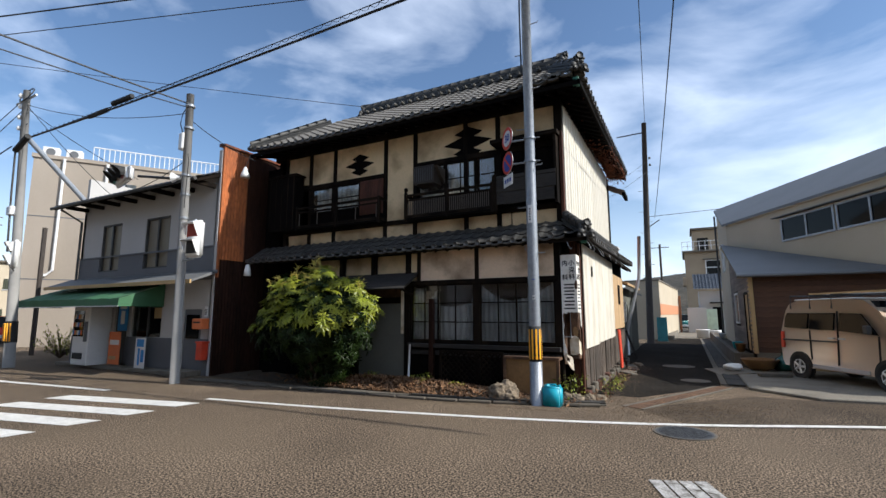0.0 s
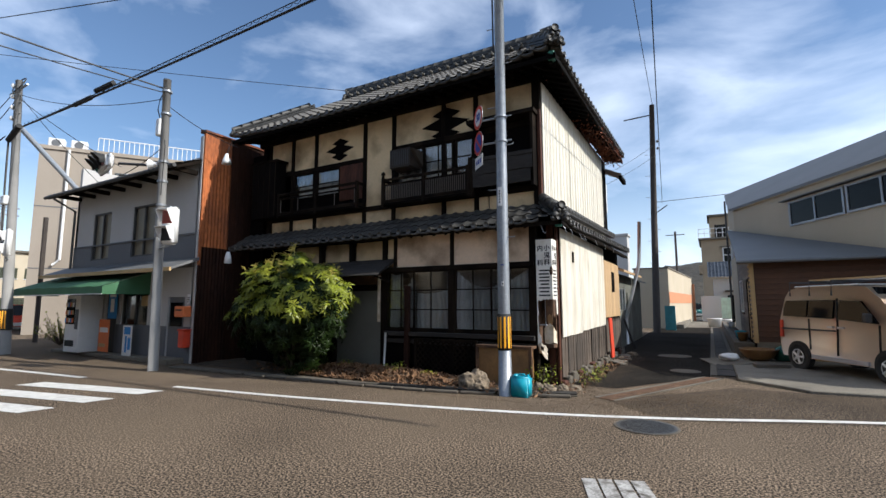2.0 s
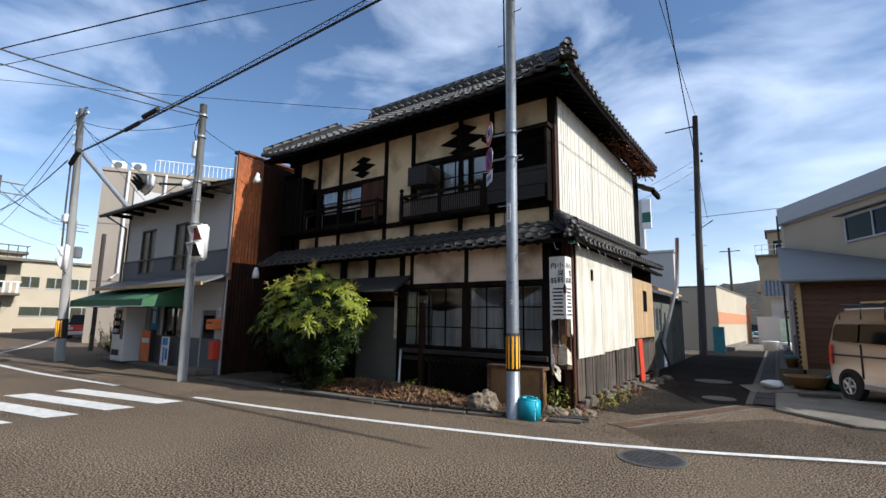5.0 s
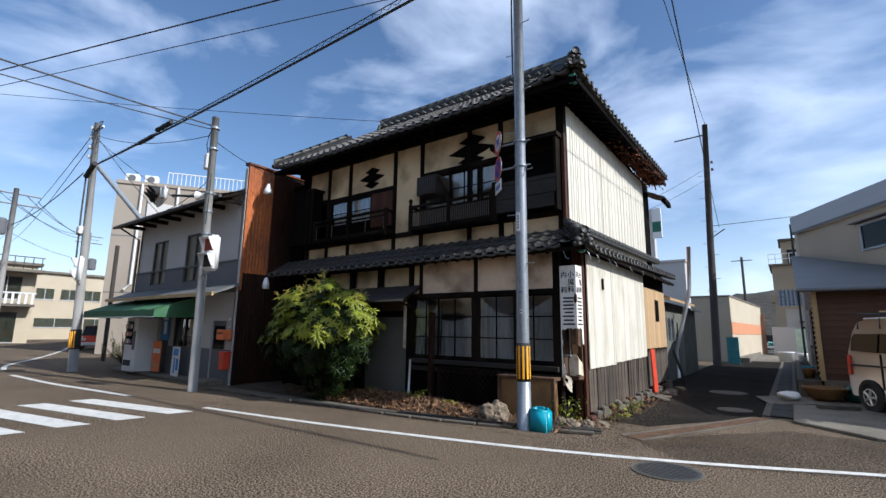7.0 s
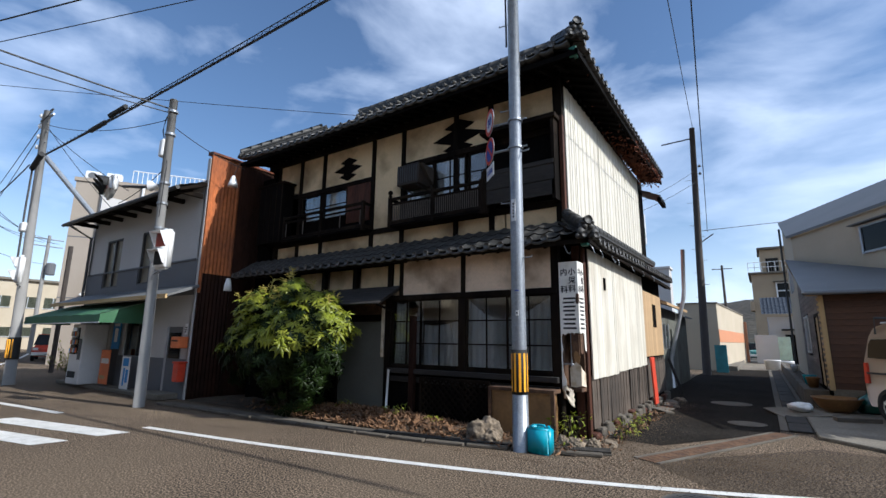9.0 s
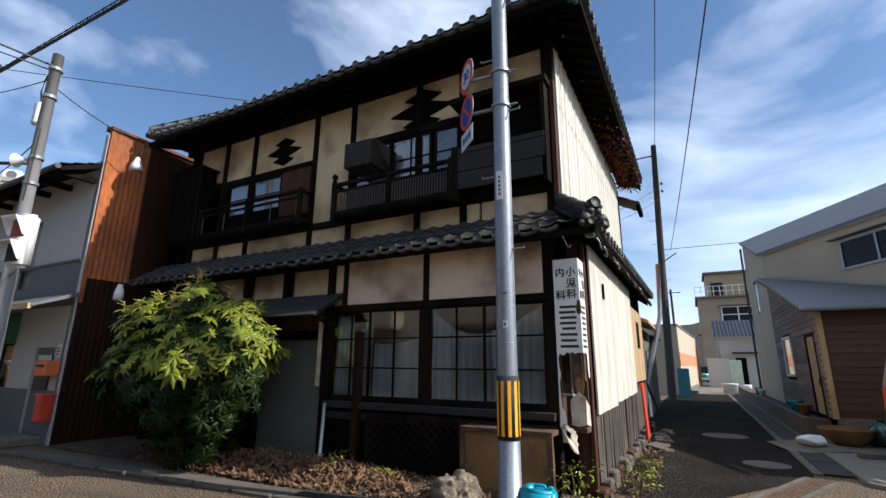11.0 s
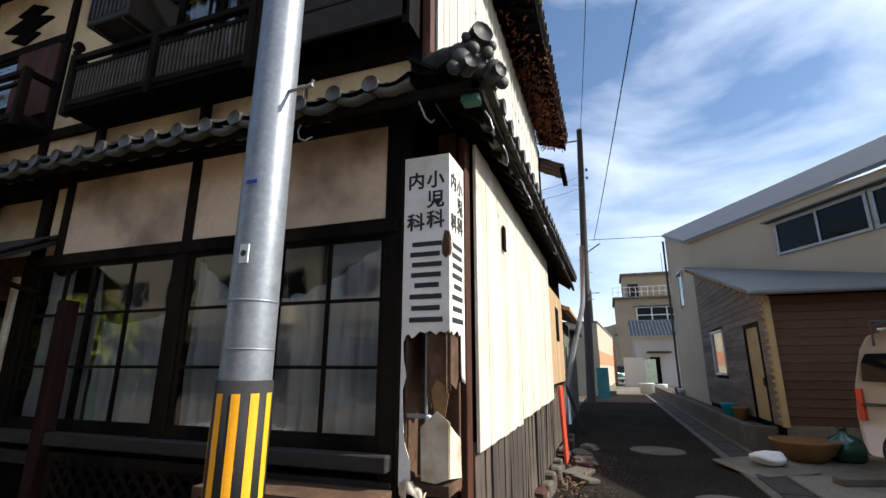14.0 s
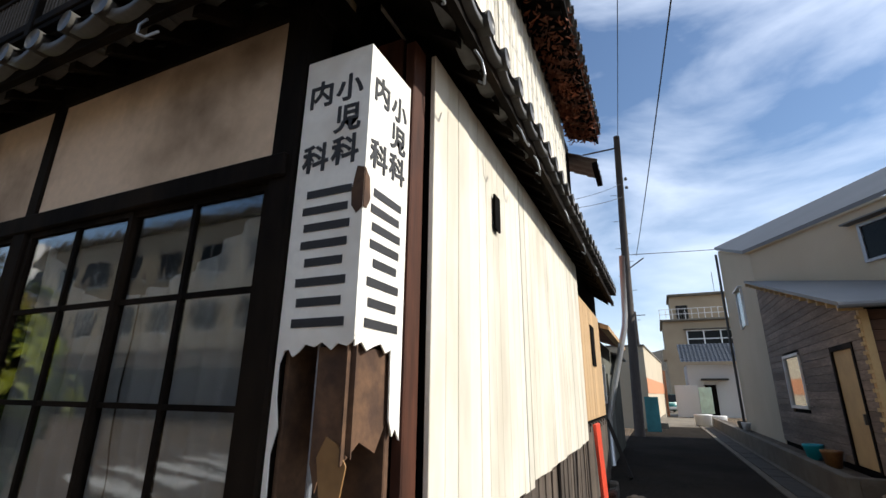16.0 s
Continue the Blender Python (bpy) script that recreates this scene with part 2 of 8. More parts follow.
AWNING = mat("green_awning_cloth", (0.034, 0.115, 0.050), 0.75, scale=1.5, vary=0.15, fine=60, fvary=0.1, bump=0.2, dirt=(0.08, 0.19, 0.10), damt=0.4, dscale=1.0)
METALROOF = mat("grey_metal_roof", (0.135, 0.138, 0.140), 0.6, 0.1, scale=0.8, vary=0.1, fine=30, fvary=0.06, bump=0.1)
CEDAR = mat("cedar_siding", (0.092, 0.042, 0.021), 0.75, scale=1.5, vary=0.3, fine=20, fvary=0.3, bump=0.3, dirt=(0.12, 0.055, 0.028), damt=0.6, dscale=2.0, stretch=(0.3, 0.3, 2.5), rnd=0.18)
CEDARGREY = mat("greyed_cedar_siding", (0.19, 0.15, 0.12), 0.85, scale=1.5, vary=0.35, fine=20, fvary=0.35, bump=0.4, dirt=(0.09, 0.065, 0.05), damt=0.7, dscale=2.0, stretch=(0.3, 0.3, 2.5), rnd=0.22)
TANDOOR = mat("tan_panel", (0.43, 0.30, 0.14), 0.7, vary=0.12, fine=30, fvary=0.06, bump=0.1)
VANPAINT = mat("beige_metallic_paint", (0.60, 0.46, 0.34), 0.32, 0.2, scale=1, vary=0.03, fine=200, fvary=0.04, bump=0.0, coat=0.6)
VANSILVER = mat("silver_paint", (0.50, 0.52, 0.54), 0.3, 0.4, scale=1, vary=0.03, fine=200, fvary=0.04, bump=0.0, coat=0.6)
CARGLASS = mat("tinted_glass", (0.006, 0.007, 0.008), 0.08, vary=0.1, fine=3, fvary=0.1, bump=0.0, spec=0.18)
WINDARK = mat("dark_window_glass", (0.004, 0.005, 0.005), 0.06, vary=0.1, fine=3, fvary=0.1, bump=0.0, spec=0.12)
TYRE = mat("tyre_rubber", (0.022, 0.022, 0.022), 0.85, vary=0.2, fine=90, fvary=0.2, bump=0.3)
WHITEPL = mat("white_plastic", (0.70, 0.70, 0.69), 0.45, vary=0.05, fine=30, fvary=0.04, bump=0.05, dirt=(0.45, 0.44, 0.42), damt=0.25, dscale=3)
RED = mat("red_paint", (0.62, 0.055, 0.02), 0.55, vary=0.12, fine=40, fvary=0.1, bump=0.15, dirt=(0.35, 0.05, 0.03), damt=0.5, dscale=4)
ORANGE = mat("orange_plastic", (0.66, 0.17, 0.05), 0.6, vary=0.1, bump=0.05)
POSTERBLUE = mat("blue_poster", (0.03, 0.22, 0.55), 0.6, vary=0.1, bump=0.02)
SIGNBLUE = mat("sign_blue", (0.02, 0.05, 0.30), 0.5, vary=0.1, bump=0.02)
OCHRE = mat("ochre_boards", (0.46, 0.31, 0.165), 0.8, scale=2, vary=0.15, fine=25, fvary=0.12, bump=0.25, dirt=(0.30, 0.17, 0.07), damt=0.5, dscale=2.5, stretch=(1, 1, 0.3), rnd=0.12)
PLYBOX = mat("amber_plywood", (0.23, 0.125, 0.045), 0.6, scale=2, vary=0.2, fine=20, fvary=0.15, bump=0.2, dirt=(0.10, 0.05, 0.02), damt=0.6, dscale=2.2)
GREENGREY = mat("grey_green_panel", (0.13, 0.13, 0.108), 0.7, scale=1, vary=0.12, fine=25, fvary=0.06, bump=0.1, dirt=(0.15, 0.15, 0.125), damt=0.7, dscale=1.3)
# Dark brown post wood; also holds the shade on the rusty wall.
DARKBOARD = mat("brown_and_shaded_board", (0.022, 0.0095, 0.006), 0.85, scale=3, vary=0.4, fine=25, fvary=0.4, bump=0.4, dirt=(0.05, 0.018, 0.009), damt=0.6, dscale=2, stretch=(1, 1, 0.2), spec=0.15)
BALUSTER = mat("greyed_baluster", (0.075, 0.062, 0.05), 0.85, vary=0.3, fine=40, fvary=0.3, bump=0.3)
BEIGEHOUSE = mat("beige_house_render", (0.36, 0.28, 0.185), 0.92, scale=0.4, vary=0.08, fine=30, fvary=0.05, bump=0.2, dirt=(0.28, 0.21, 0.14), damt=0.4, dscale=0.5)
WIRE = mat("black_cable", (0.012, 0.012, 0.013), 0.6, vary=0.1, bump=0.0)
POLEWOOD = mat("dark_timber_pole", (0.05, 0.04, 0.034), 0.85, vary=0.3, fine=30, fvary=0.3, bump=0.4, stretch=(1, 1, 0.2))
POLECONC = mat("pole_concrete", (0.24, 0.235, 0.225), 0.85, scale=2, vary=0.1, fine=60, fvary=0.08, bump=0.2, dirt=(0.28, 0.27, 0.25), damt=0.4, dscale=2)
SHEDMETAL = mat("grey_green_sheet", (0.14, 0.145, 0.125), 0.6, 0.1, vary=0.15, fine=25, fvary=0.1, bump=0.1, dirt=(0.08, 0.07, 0.055), damt=0.5, dscale=2)
BLUETILE = mat("blue_glazed_tile", (0.022, 0.032, 0.05), 0.85, vary=0.15, bump=0.05)
HILL = mat("wooded_hill", (0.034, 0.028, 0.018), 0.95, scale=0.05, vary=0.4, fine=0.35, fvary=0.5, bump=0.8, bdist=1.5, dirt=(0.022, 0.024, 0.014), damt=0.7, dscale=0.03)
TEAL = mat("teal_car_paint", (0.02, 0.16, 0.15), 0.3, vary=0.05, bump=0.0, coat=0.5)
TERRA = mat("brown_glazed_pot", (0.19, 0.10, 0.035), 0.4, vary=0.2, fine=20, bump=0.1)
BOTTLE = mat("green_bottle_glass", (0.01, 0.075, 0.055), 0.1, vary=0.1, bump=0.0, coat=0.5)
DULLRED = mat("dull_red_lens", (0.22, 0.03, 0.02), 0.3, vary=0.05, bump=0.0)
GREENTIN = mat("verdigris_metal", (0.018, 0.11, 0.07), 0.6, vary=0.2, bump=0.1)
LIDSTEEL = mat("dull_gutter_steel", (0.045, 0.042, 0.038), 0.8, 0.0, spec=0.2, scale=3, vary=0.25, fine=45, fvary=0.2, bump=0.2, dirt=(0.06, 0.05, 0.04), damt=0.6, dscale=3)
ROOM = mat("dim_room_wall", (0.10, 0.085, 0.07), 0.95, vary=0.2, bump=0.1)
BANDORANGE = mat("orange_render_band", (0.50, 0.22, 0.11), 0.9, vary=0.1, bump=0.2)


# ---- building helpers ----
BASE = {}


def thing(name, base, label, category, group="", kind=""):
    """An empty at the base of a thing; its parts are meshes in world coordinates."""
    e = new(name)
    e.location = base
    BASE[e] = Vector(base)
    return tagged(e, label, category, group, kind)


def part(name, bm, material, parent=None, label="", smooth=False, kind=""):
    me = bpy.data.meshes.new(name)
    bm.normal_update()
    bm.to_mesh(me)
    bm.free()
    me.materials.append(material)
    if smooth:
        me.shade_smooth()
    ob = new(name, me)
    if parent is not None:
        ob.parent = parent
        if parent in BASE:
            ob.matrix_parent_inverse = Matrix.Translation(-BASE[parent])
    return tagged(ob, label, kind=kind)


def piece(name, me, parent, m):
    """One of many alike pieces that share a mesh."""
    ob = new(name, me)
    ob.parent = parent
    if parent in BASE:
        ob.matrix_parent_inverse = Matrix.Translation(-BASE[parent])
    ob.matrix_basis = m
    return ob


def meshof(bm, name, material, smooth=False):
    me = bpy.data.meshes.new(name)
    bm.normal_update()
    bm.to_mesh(me)
    bm.free()
    me.materials.append(material)
    if smooth:
        me.shade_smooth()
    return me


def B():
    return bmesh.new()


def box(bm, x0, x1, y0, y1, z0, z1, m=None):
    v = [bm.verts.new(p) for p in ((x0, y0, z0), (x1, y0, z0), (x1, y1, z0), (x0, y1, z0), (x0, y0, z1), (x1, y0, z1), (x1, y1, z1), (x0, y1, z1))]
    for f in ((3, 2, 1, 0), (4, 5, 6, 7), (0, 1, 5, 4), (1, 2, 6, 5), (2, 3, 7, 6), (3, 0, 4, 7)):
        bm.faces.new([v[i] for i in f])
    if m is not None:
        for w in v:
            w.co = m @ w.co
    return bm


def bev(bm, w=0.006, seg=1):
    bmesh.ops.bevel(bm, geom=bm.edges[:], offset=w, segments=seg, affect="EDGES", clamp_overlap=True)
    return bm


def bbox(x0, x1, y0, y1, z0, z1, w=0.006, m=None):
    return bev(box(B(), x0, x1, y0, y1, z0, z1, m), w)


def tube(bm, pts, r, n=8, r1=None, cap=True):
    """A tube along a polyline, tapering from r to r1."""
    pts = [Vector(p) for p in pts]
    rings = []
    for i, p in enumerate(pts):
        d = (pts[min(i + 1, len(pts) - 1)] - pts[max(i - 1, 0)]).normalized()
        a = d.cross(Vector((0, 0, 1)) if abs(d.z) < 0.95 else Vector((1, 0, 0))).normalized()
        b = d.cross(a)
        rr = r if r1 is None else r + (r1 - r) * i / (len(pts) - 1)
        rings.append([bm.verts.new(p + (a * math.cos(t) + b * math.sin(t)) * rr) for t in [2 * math.pi * k / n for k in range(n)]])
    for q, s in zip(rings, rings[1:]):
        for k in range(n):
            bm.faces.new((q[k], q[(k + 1) % n], s[(k + 1) % n], s[k]))
    if cap:
        bm.faces.new(rings[0])
        bm.faces.new(rings[-1][::-1])
    return bm


def lathe(bm, prof, n=20, at=(0, 0, 0)):
    """A turned form: (radius, height) from the bottom up."""
    at = Vector(at)
    rings = [[bm.verts.new(at + Vector((r * math.cos(2 * math.pi * k / n), r * math.sin(2 * math.pi * k / n), z))) for k in range(n)] for r, z in prof]
    for q, s in zip(rings, rings[1:]):
        for k in range(n):
            bm.faces.new((q[k], q[(k + 1) % n], s[(k + 1) % n], s[k]))
    bm.faces.new(rings[0][::-1])
    bm.faces.new(rings[-1])
    return bm


def prism(bm, pts, axis, a, b):
    """A polygon in the two other axes, drawn out along axis from a to b."""
    def at(p, w):
        q = list(p)
        q.insert("xyz".index(axis), w)
        return q
    lo, hi = [bm.verts.new(at(p, a)) for p in pts], [bm.verts.new(at(p, b)) for p in pts]
    k = len(pts)
    for i in range(k):
        bm.faces.new((lo[i], lo[(i + 1) % k], hi[(i + 1) % k], hi[i]))
    bm.faces.new(lo[::-1])
    bm.faces.new(hi)
    bmesh.ops.recalc_face_normals(bm, faces=bm.faces[:])
    return bm


def corrugated(bm, a, b, z0, z1, pitch=0.076, depth=0.018, thick=0.0015, bottom=None, rib=False):
    """A profiled sheet standing on the line a-b, from z0 to z1; bottom(s) may lift its lower edge."""
    a, b = Vector((*a, 0)), Vector((*b, 0))
    L = (b - a).length
    u = (b - a) / L
    nrm = Vector((u.y, -u.x, 0))
    n = max(2, int(L / pitch)) * 4
    top, low = [], []
    for i in range(n + 1):
        s = L * i / n
        if rib:
            w = depth if (i % 4) == 0 else 0.0
        else:
            w = depth * (0, 0.5, 1.0, 0.5)[i % 4]
        p = a + u * s + nrm * w
        zb = z0 + (bottom(s) if bottom else 0)
        top.append(bm.verts.new((p.x, p.y, z1)))
        low.append(bm.verts.new((p.x, p.y, zb)))
    for i in range(n):
        bm.faces.new((low[i], low[i + 1], top[i + 1], top[i]))
    return bm


def solid(ob, t):
    md = ob.modifiers.new("thickness", "SOLIDIFY")
    md.thickness, md.offset = t, -1
    return ob


def sag(a, b, drop, n=16):
    a, b = Vector(a), Vector(b)
    return [a.lerp(b, i / n) - Vector((0, 0, drop * 4 * (i / n) * (1 - i / n))) for i in range(n + 1)]


def words(text, size, material, m, parent, name="lettering", depth=0.002):
    """Raised letters in the built-in font, as a mesh; m sets the place, x along the line, y up."""
    cu = bpy.data.curves.new(name, "FONT")
    cu.body, cu.size, cu.align_x, cu.align_y, cu.extrude = text, size, "CENTER", "CENTER", depth
    cu.offset = 0.022 * size
    tmp = bpy.data.objects.new(name, cu)
    scene.collection.objects.link(tmp)
    bpy.context.view_layer.update()
    me = bpy.data.meshes.new_from_object(tmp)
    bpy.data.objects.remove(tmp)
    me.materials.clear()
    me.materials.append(material)
    return piece(name, me, parent, m)


# ---- ground, road, markings ----
def flat(bm, pts, z):
    bm.faces.new([bm.verts.new((x, y, z)) for x, y in pts])
    return bm


gm = B()
gx = [-900, -200, -60, -20, -12, -6, 0, 6, 12, 60, 200, 900]
gv = [[gm.verts.new((x, y, 0)) for x in gx] for y in gx]
for q, s in zip(gv, gv[1:]):
    for k in range(len(gx) - 1):
        gm.faces.new((q[k], q[k + 1], s[k + 1], s[k]))
tagged(part("ground", gm, ASPHALT), "worn grey-brown asphalt street reaching into the distance", "ground", kind="structure")

tagged(part("alley_road", flat(B(), [(-2.3, 10.2), (-1.0, 10.05), (0.3, 12.1), (0.5, 12.5), (0.5, 34.9), (-2.3, 34.9)], 0.005), ASPH_ALLEY), "patched asphalt of the narrow alley, darkened for the house shade", "road", kind="structure")
tagged(part("alley_end_road", flat(B(), [(-2.3, 34.9), (0.9, 34.9), (1.6, 60), (-3.0, 60)], 0.005), CONCRETE), "pale concrete at the far end of the alley", "road", kind="structure")
tagged(part("crossing_surface", flat(B(), [(-0.95, 8.9), (0.9, 11.2), (2.0, 11.15), (7.0, 12.0), (14.0, 12.6), (14.0, 11.5), (5.0, 9.85), (2.3, 8.9), (0.0, 7.9)], 0.003), ASPH_MID), "darker asphalt patch where the alley meets the street", "road", kind="structure")
lot = B()
prism(lot, [(0.99, 12.12), (2.0, 11.18), (2.95, 11.28), (9.5, 12.6), (9.5, 16.55), (1.6, 16.6), (1.0, 15.0)], "z", -0.05, 0.055)
tagged(part("concrete_apron", bev(lot, 0.015), CONCRETE), "pale concrete parking apron before the wooden house", "pavement", kind="structure")


def ribbon(pts, w, z, name, label, dash=None):
    """A painted line along a smooth polyline."""
    bm = B()
    P = [Vector((*p, 0)) for p in pts]
    last = None
    for i, p in enumerate(P):
        d = (P[min(i + 1, len(P) - 1)] - P[max(i - 1, 0)]).normalized()
        nn = Vector((-d.y, d.x, 0)) * w / 2
        cur = (bm.verts.new((p + nn).to_tuple()[:2] + (z,)), bm.verts.new((p - nn).to_tuple()[:2] + (z,)))
        if last:
            bm.faces.new((last[0], last[1], cur[1], cur[0]))
        last = cur
    return tagged(part(name, bm, ROADPAINT), label, "road marking", kind="structure")


def arc(pts, n=10):
    """A smooth curve through the points."""
    out = []
    for i in range(len(pts) - 1):
        p0, p1, p2, p3 = [Vector(pts[max(0, min(len(pts) - 1, i + k))]) for k in (-1, 0, 1, 2)]
        for j in range(n):
            t = j / n
            out.append(0.5 * ((2 * p1) + (p2 - p0) * t + (2 * p0 - 5 * p1 + 4 * p2 - p3) * t * t + (3 * p1 - p0 - 3 * p2 + p3) * t ** 3))
    return out + [Vector(pts[-1])]


ribbon(arc([(-8.32, 6.18), (-5.4, 6.62), (-2.2, 7.32), (0.0, 8.05), (2.3, 9.08), (5.0, 10.0), (12.0, 11.4), (30.0, 13.5)]), 0.125, 0.008, "edge_line", "white painted edge line curving along the street")
ribbon(arc([(-11.1, 5.86), (-13.0, 5.66), (-15.0, 5.44), (-18.5, 5.3)]), 0.15, 0.008, "edge_line", "white painted edge line beyond the crossing")
ribbon(arc([(-20.9, 5.55), (-23.5, 6.2), (-28.0, 8.2), (-36.0, 11.2), (-48.0, 15.0)]), 0.15, 0.008, "edge_line", "white painted edge line turning into the side street")
for i in range(5):
    x1, y1 = -8.14 - 0.02 * i, 5.42 - 0.80 * i
    bm = flat(B(), [(x1 + 0.1, y1 + 0.42), (x1 - 2.98, y1 - 0.22), (x1 - 3.05, y1 - 0.66), (x1 + 0.03, y1)], 0.008)
    tagged(part("crossing_stripe", bm, ROADPAINT), "white painted stripe of a pedestrian crossing", "road marking", "crossing stripes", "structure")
bm = B()
for k in range(4):
    flat(bm, [(-0.5 + 0.13 * k, 5.28 + 0.05 * k), (-0.39 + 0.13 * k, 5.325 + 0.05 * k), (-0.15 + 0.13 * k, 4.7 + 0.05 * k), (-0.26 + 0.13 * k, 4.65 + 0.05 * k)], 0.008)
tagged(part("stop_mark", bm, WORNPAINT), "worn white painted road mark", "road marking", kind="structure")


def manhole(x, y, r, z, label, grooves=True):
    e = thing("manhole_cover", (x, y, z), label, "manhole cover")
    part("rim", lathe(B(), [(r * 1.08, 0), (r * 1.08, 0.007), (r, 0.008)], 28, (x, y, z)), CURB, e)
    bm = lathe(B(), [(r, 0), (r, 0.010)], 28, (x, y, z))
    lid = part("lid", bm, STEELDARK if grooves else CURB, e)
    for k in range(-5, 6) if grooves else ():
        w = math.sqrt(max(0, (0.88 * r) ** 2 - (k * r / 6.2) ** 2))
        part("rib", box(B(), x - w, x + w, y + k * r / 6.2 - r * 0.035, y + k * r / 6.2 + r * 0.035, z + 0.009, z + 0.014), STEELDARK, lid)


manhole(-0.2, 7.45, 0.36, 0.004, "round ribbed iron manhole cover in the street")
manhole(-0.42, 16.4, 0.42, 0.006, "round pale manhole cover in the dark alley", False)
manhole(0.0, 13.1, 0.30, 0.006, "small round manhole cover in the alley", False)

# drain grate across the alley mouth and steel channel beside it
e = thing("drain_grate", (-0.35, 10.6, 0), "long rusty steel drain grate across the alley mouth", "drain")
A0, A1 = Vector((-1.0, 8.95, 0)), Vector((0.55, 12.3, 0))
dv = (A1 - A0).normalized(); nv = Vector((-dv.y, dv.x, 0))
L = (A1 - A0).length
bm = B()
for s in (-0.17, 0.17):
    p, q = A0 + nv * s, A1 + nv * s
    box(bm, 0, L, s - 0.03, s + 0.03, 0, 0.016, Matrix.Translation(A0) @ Matrix.Rotation(math.atan2(dv.y, dv.x), 4, "Z"))
part("edge", bm, CURB, e)
bm = box(B(), 0, L, -0.14, 0.14, 0.002, 0.004, Matrix.Translation(A0) @ Matrix.Rotation(math.atan2(dv.y, dv.x), 4, "Z"))
part("pit", bm, BLACK, e)
for k in range(5):
    part("bar", box(B(), 0, L, -0.115 + 0.052 * k, -0.09 + 0.052 * k, 0.006, 0.018, Matrix.Translation(A0) @ Matrix.Rotation(math.atan2(dv.y, dv.x), 4, "Z")), TORN, e)
e = thing("side_gutter", (0.75, 20, 0), "concrete side gutter with grey steel lids along the alley", "gutter")
part("channel", box(box(B(), 0.5, 0.62, 12.6, 36, -0.02, 0.03), 0.98, 1.08, 12.6, 36, -0.02, 0.05), CURB, e)
lid = meshof(bbox(-0.17, 0.17, -0.49, 0.49, 0, 0.02, 0.004), "lid", LIDSTEEL)
for k in range(22):
    piece("lid", lid, e, pose(0.80, 13.1 + k * 1.0, 0.016 + 0.004 * (k % 3), 0, 0, 0.6 * ((k * 7) % 3 - 1)))

# kerb and gutter strip in front of the old house
e = thing("kerb", (-6, 8.1, 0), "worn concrete kerb stones before the old house", "kerb", kind="structure")
kst = meshof(bbox(-0.298, 0.298, -0.055, 0.055, 0, 0.05, 0.012), "kerb_stone", CURB)
kp = arc([(-11.0, 7.62), (-9.27, 7.72), (-6.8, 7.86), (-4.29, 8.05), (-2.81, 8.40), (-1.4, 8.85)], 24)
d, last = 0.0, None
for p in kp:
    if last is None or (p - last).length > 0.6:
        if last is not None:
            mid, dr = (p + last) / 2, p - last
            piece("kerb_stone", kst, e, pose(mid.x, mid.y, 0, 0, 0, math.degrees(math.atan2(dr.y, dr.x))))
        last = p
e = thing("gutter_grate", (-5, 8.25, 0), "grey galvanised gutter grating behind the kerb", "grate")
bm = B()
for i in range(len(kp) - 1):
    p, q = kp[i], kp[i + 1]
    a = math.atan2((q - p).y, (q - p).x)
    if p.x < -5.0:
        continue
    for k in range(2):
        c = p.lerp(q, k / 2)
        box(bm, -0.012, 0.012, 0.09, 0.32, 0.03, 0.055, pose(c.x, c.y, 0, 0, 0, math.degrees(a)))
tagged(part("grate_bar", bm, LIDSTEEL, e), kind="stuff")
bm = B()
for i in range(0, len(kp) - 1, 4):
    p, q = kp[i], kp[min(i + 4, len(kp) - 1)]
    a = math.atan2((q - p).y, (q - p).x)
    box(bm, 0, (q - p).length, 0.07, 0.34, 0.004, 0.028, pose(p.x, p.y, 0, 0, 0, math.degrees(a)))
part("channel", bm, CURB, e)

# soil strip with dead leaves
rs = random.Random(5)
bm = B()
nx, ny = 60, 8
vv = []
for i in range(nx + 1):
    x = -11.2 + 9.4 * i / nx
    yf = 8.06 + 0.028 * (x + 8) + (0.35 if x > -3.2 else 0.3)
    row = []
    for j in range(ny + 1):
        y = yf + (9.75 - yf) * j / ny
        z = 0.02 + 0.17 * math.exp(-((x + 5.9) / 2.4) ** 2) * math.sin(math.pi * min(1, j / ny * 1.2)) + 0.05 * noise.noise((x * 2, y * 2, 0)) * (1 if 0 < j < ny else 0)
        row.append(bm.verts.new((x, y, max(0.008, z))))
    vv.append(row)
for i in range(nx):
    for j in range(ny):
        bm.faces.new((vv[i][j], vv[i + 1][j], vv[i + 1][j + 1], vv[i][j + 1]))
tagged(part("soil_strip", bm, SOIL, smooth=True), "bare leafy soil strip along the house wall", "soil", kind="structure")


def scatter_leaves(n, fx, fy, fz, size, material, name, label, up=0.5):
    """Many small curled leaves lying about, as one mesh."""
    vs, fs = [], []
    for i in range(n):
        x = fx(); y = fy(x); z = fz(x, y)
        s = size * rs.uniform(0.6, 1.4)
        m = pose(x, y, z, rs.gauss(0, 35), rs.gauss(0, 35), rs.uniform(0, 360))
        k = len(vs)
        for q in ((-s, 0, 0.25 * s), (-0.2 * s, -0.38 * s, 0), (s, 0, 0.3 * s), (-0.2 * s, 0.38 * s, 0.1 * s)):
            vs.append(tuple(m @ Vector(q)))
        fs += [(k, k + 1, k + 2), (k, k + 2, k + 3)]
    me = bpy.data.meshes.new(name)
    me.from_pydata(vs, [], fs)
    me.materials.append(material)
    return tagged(new(name, me), label, "leaves", kind="stuff")


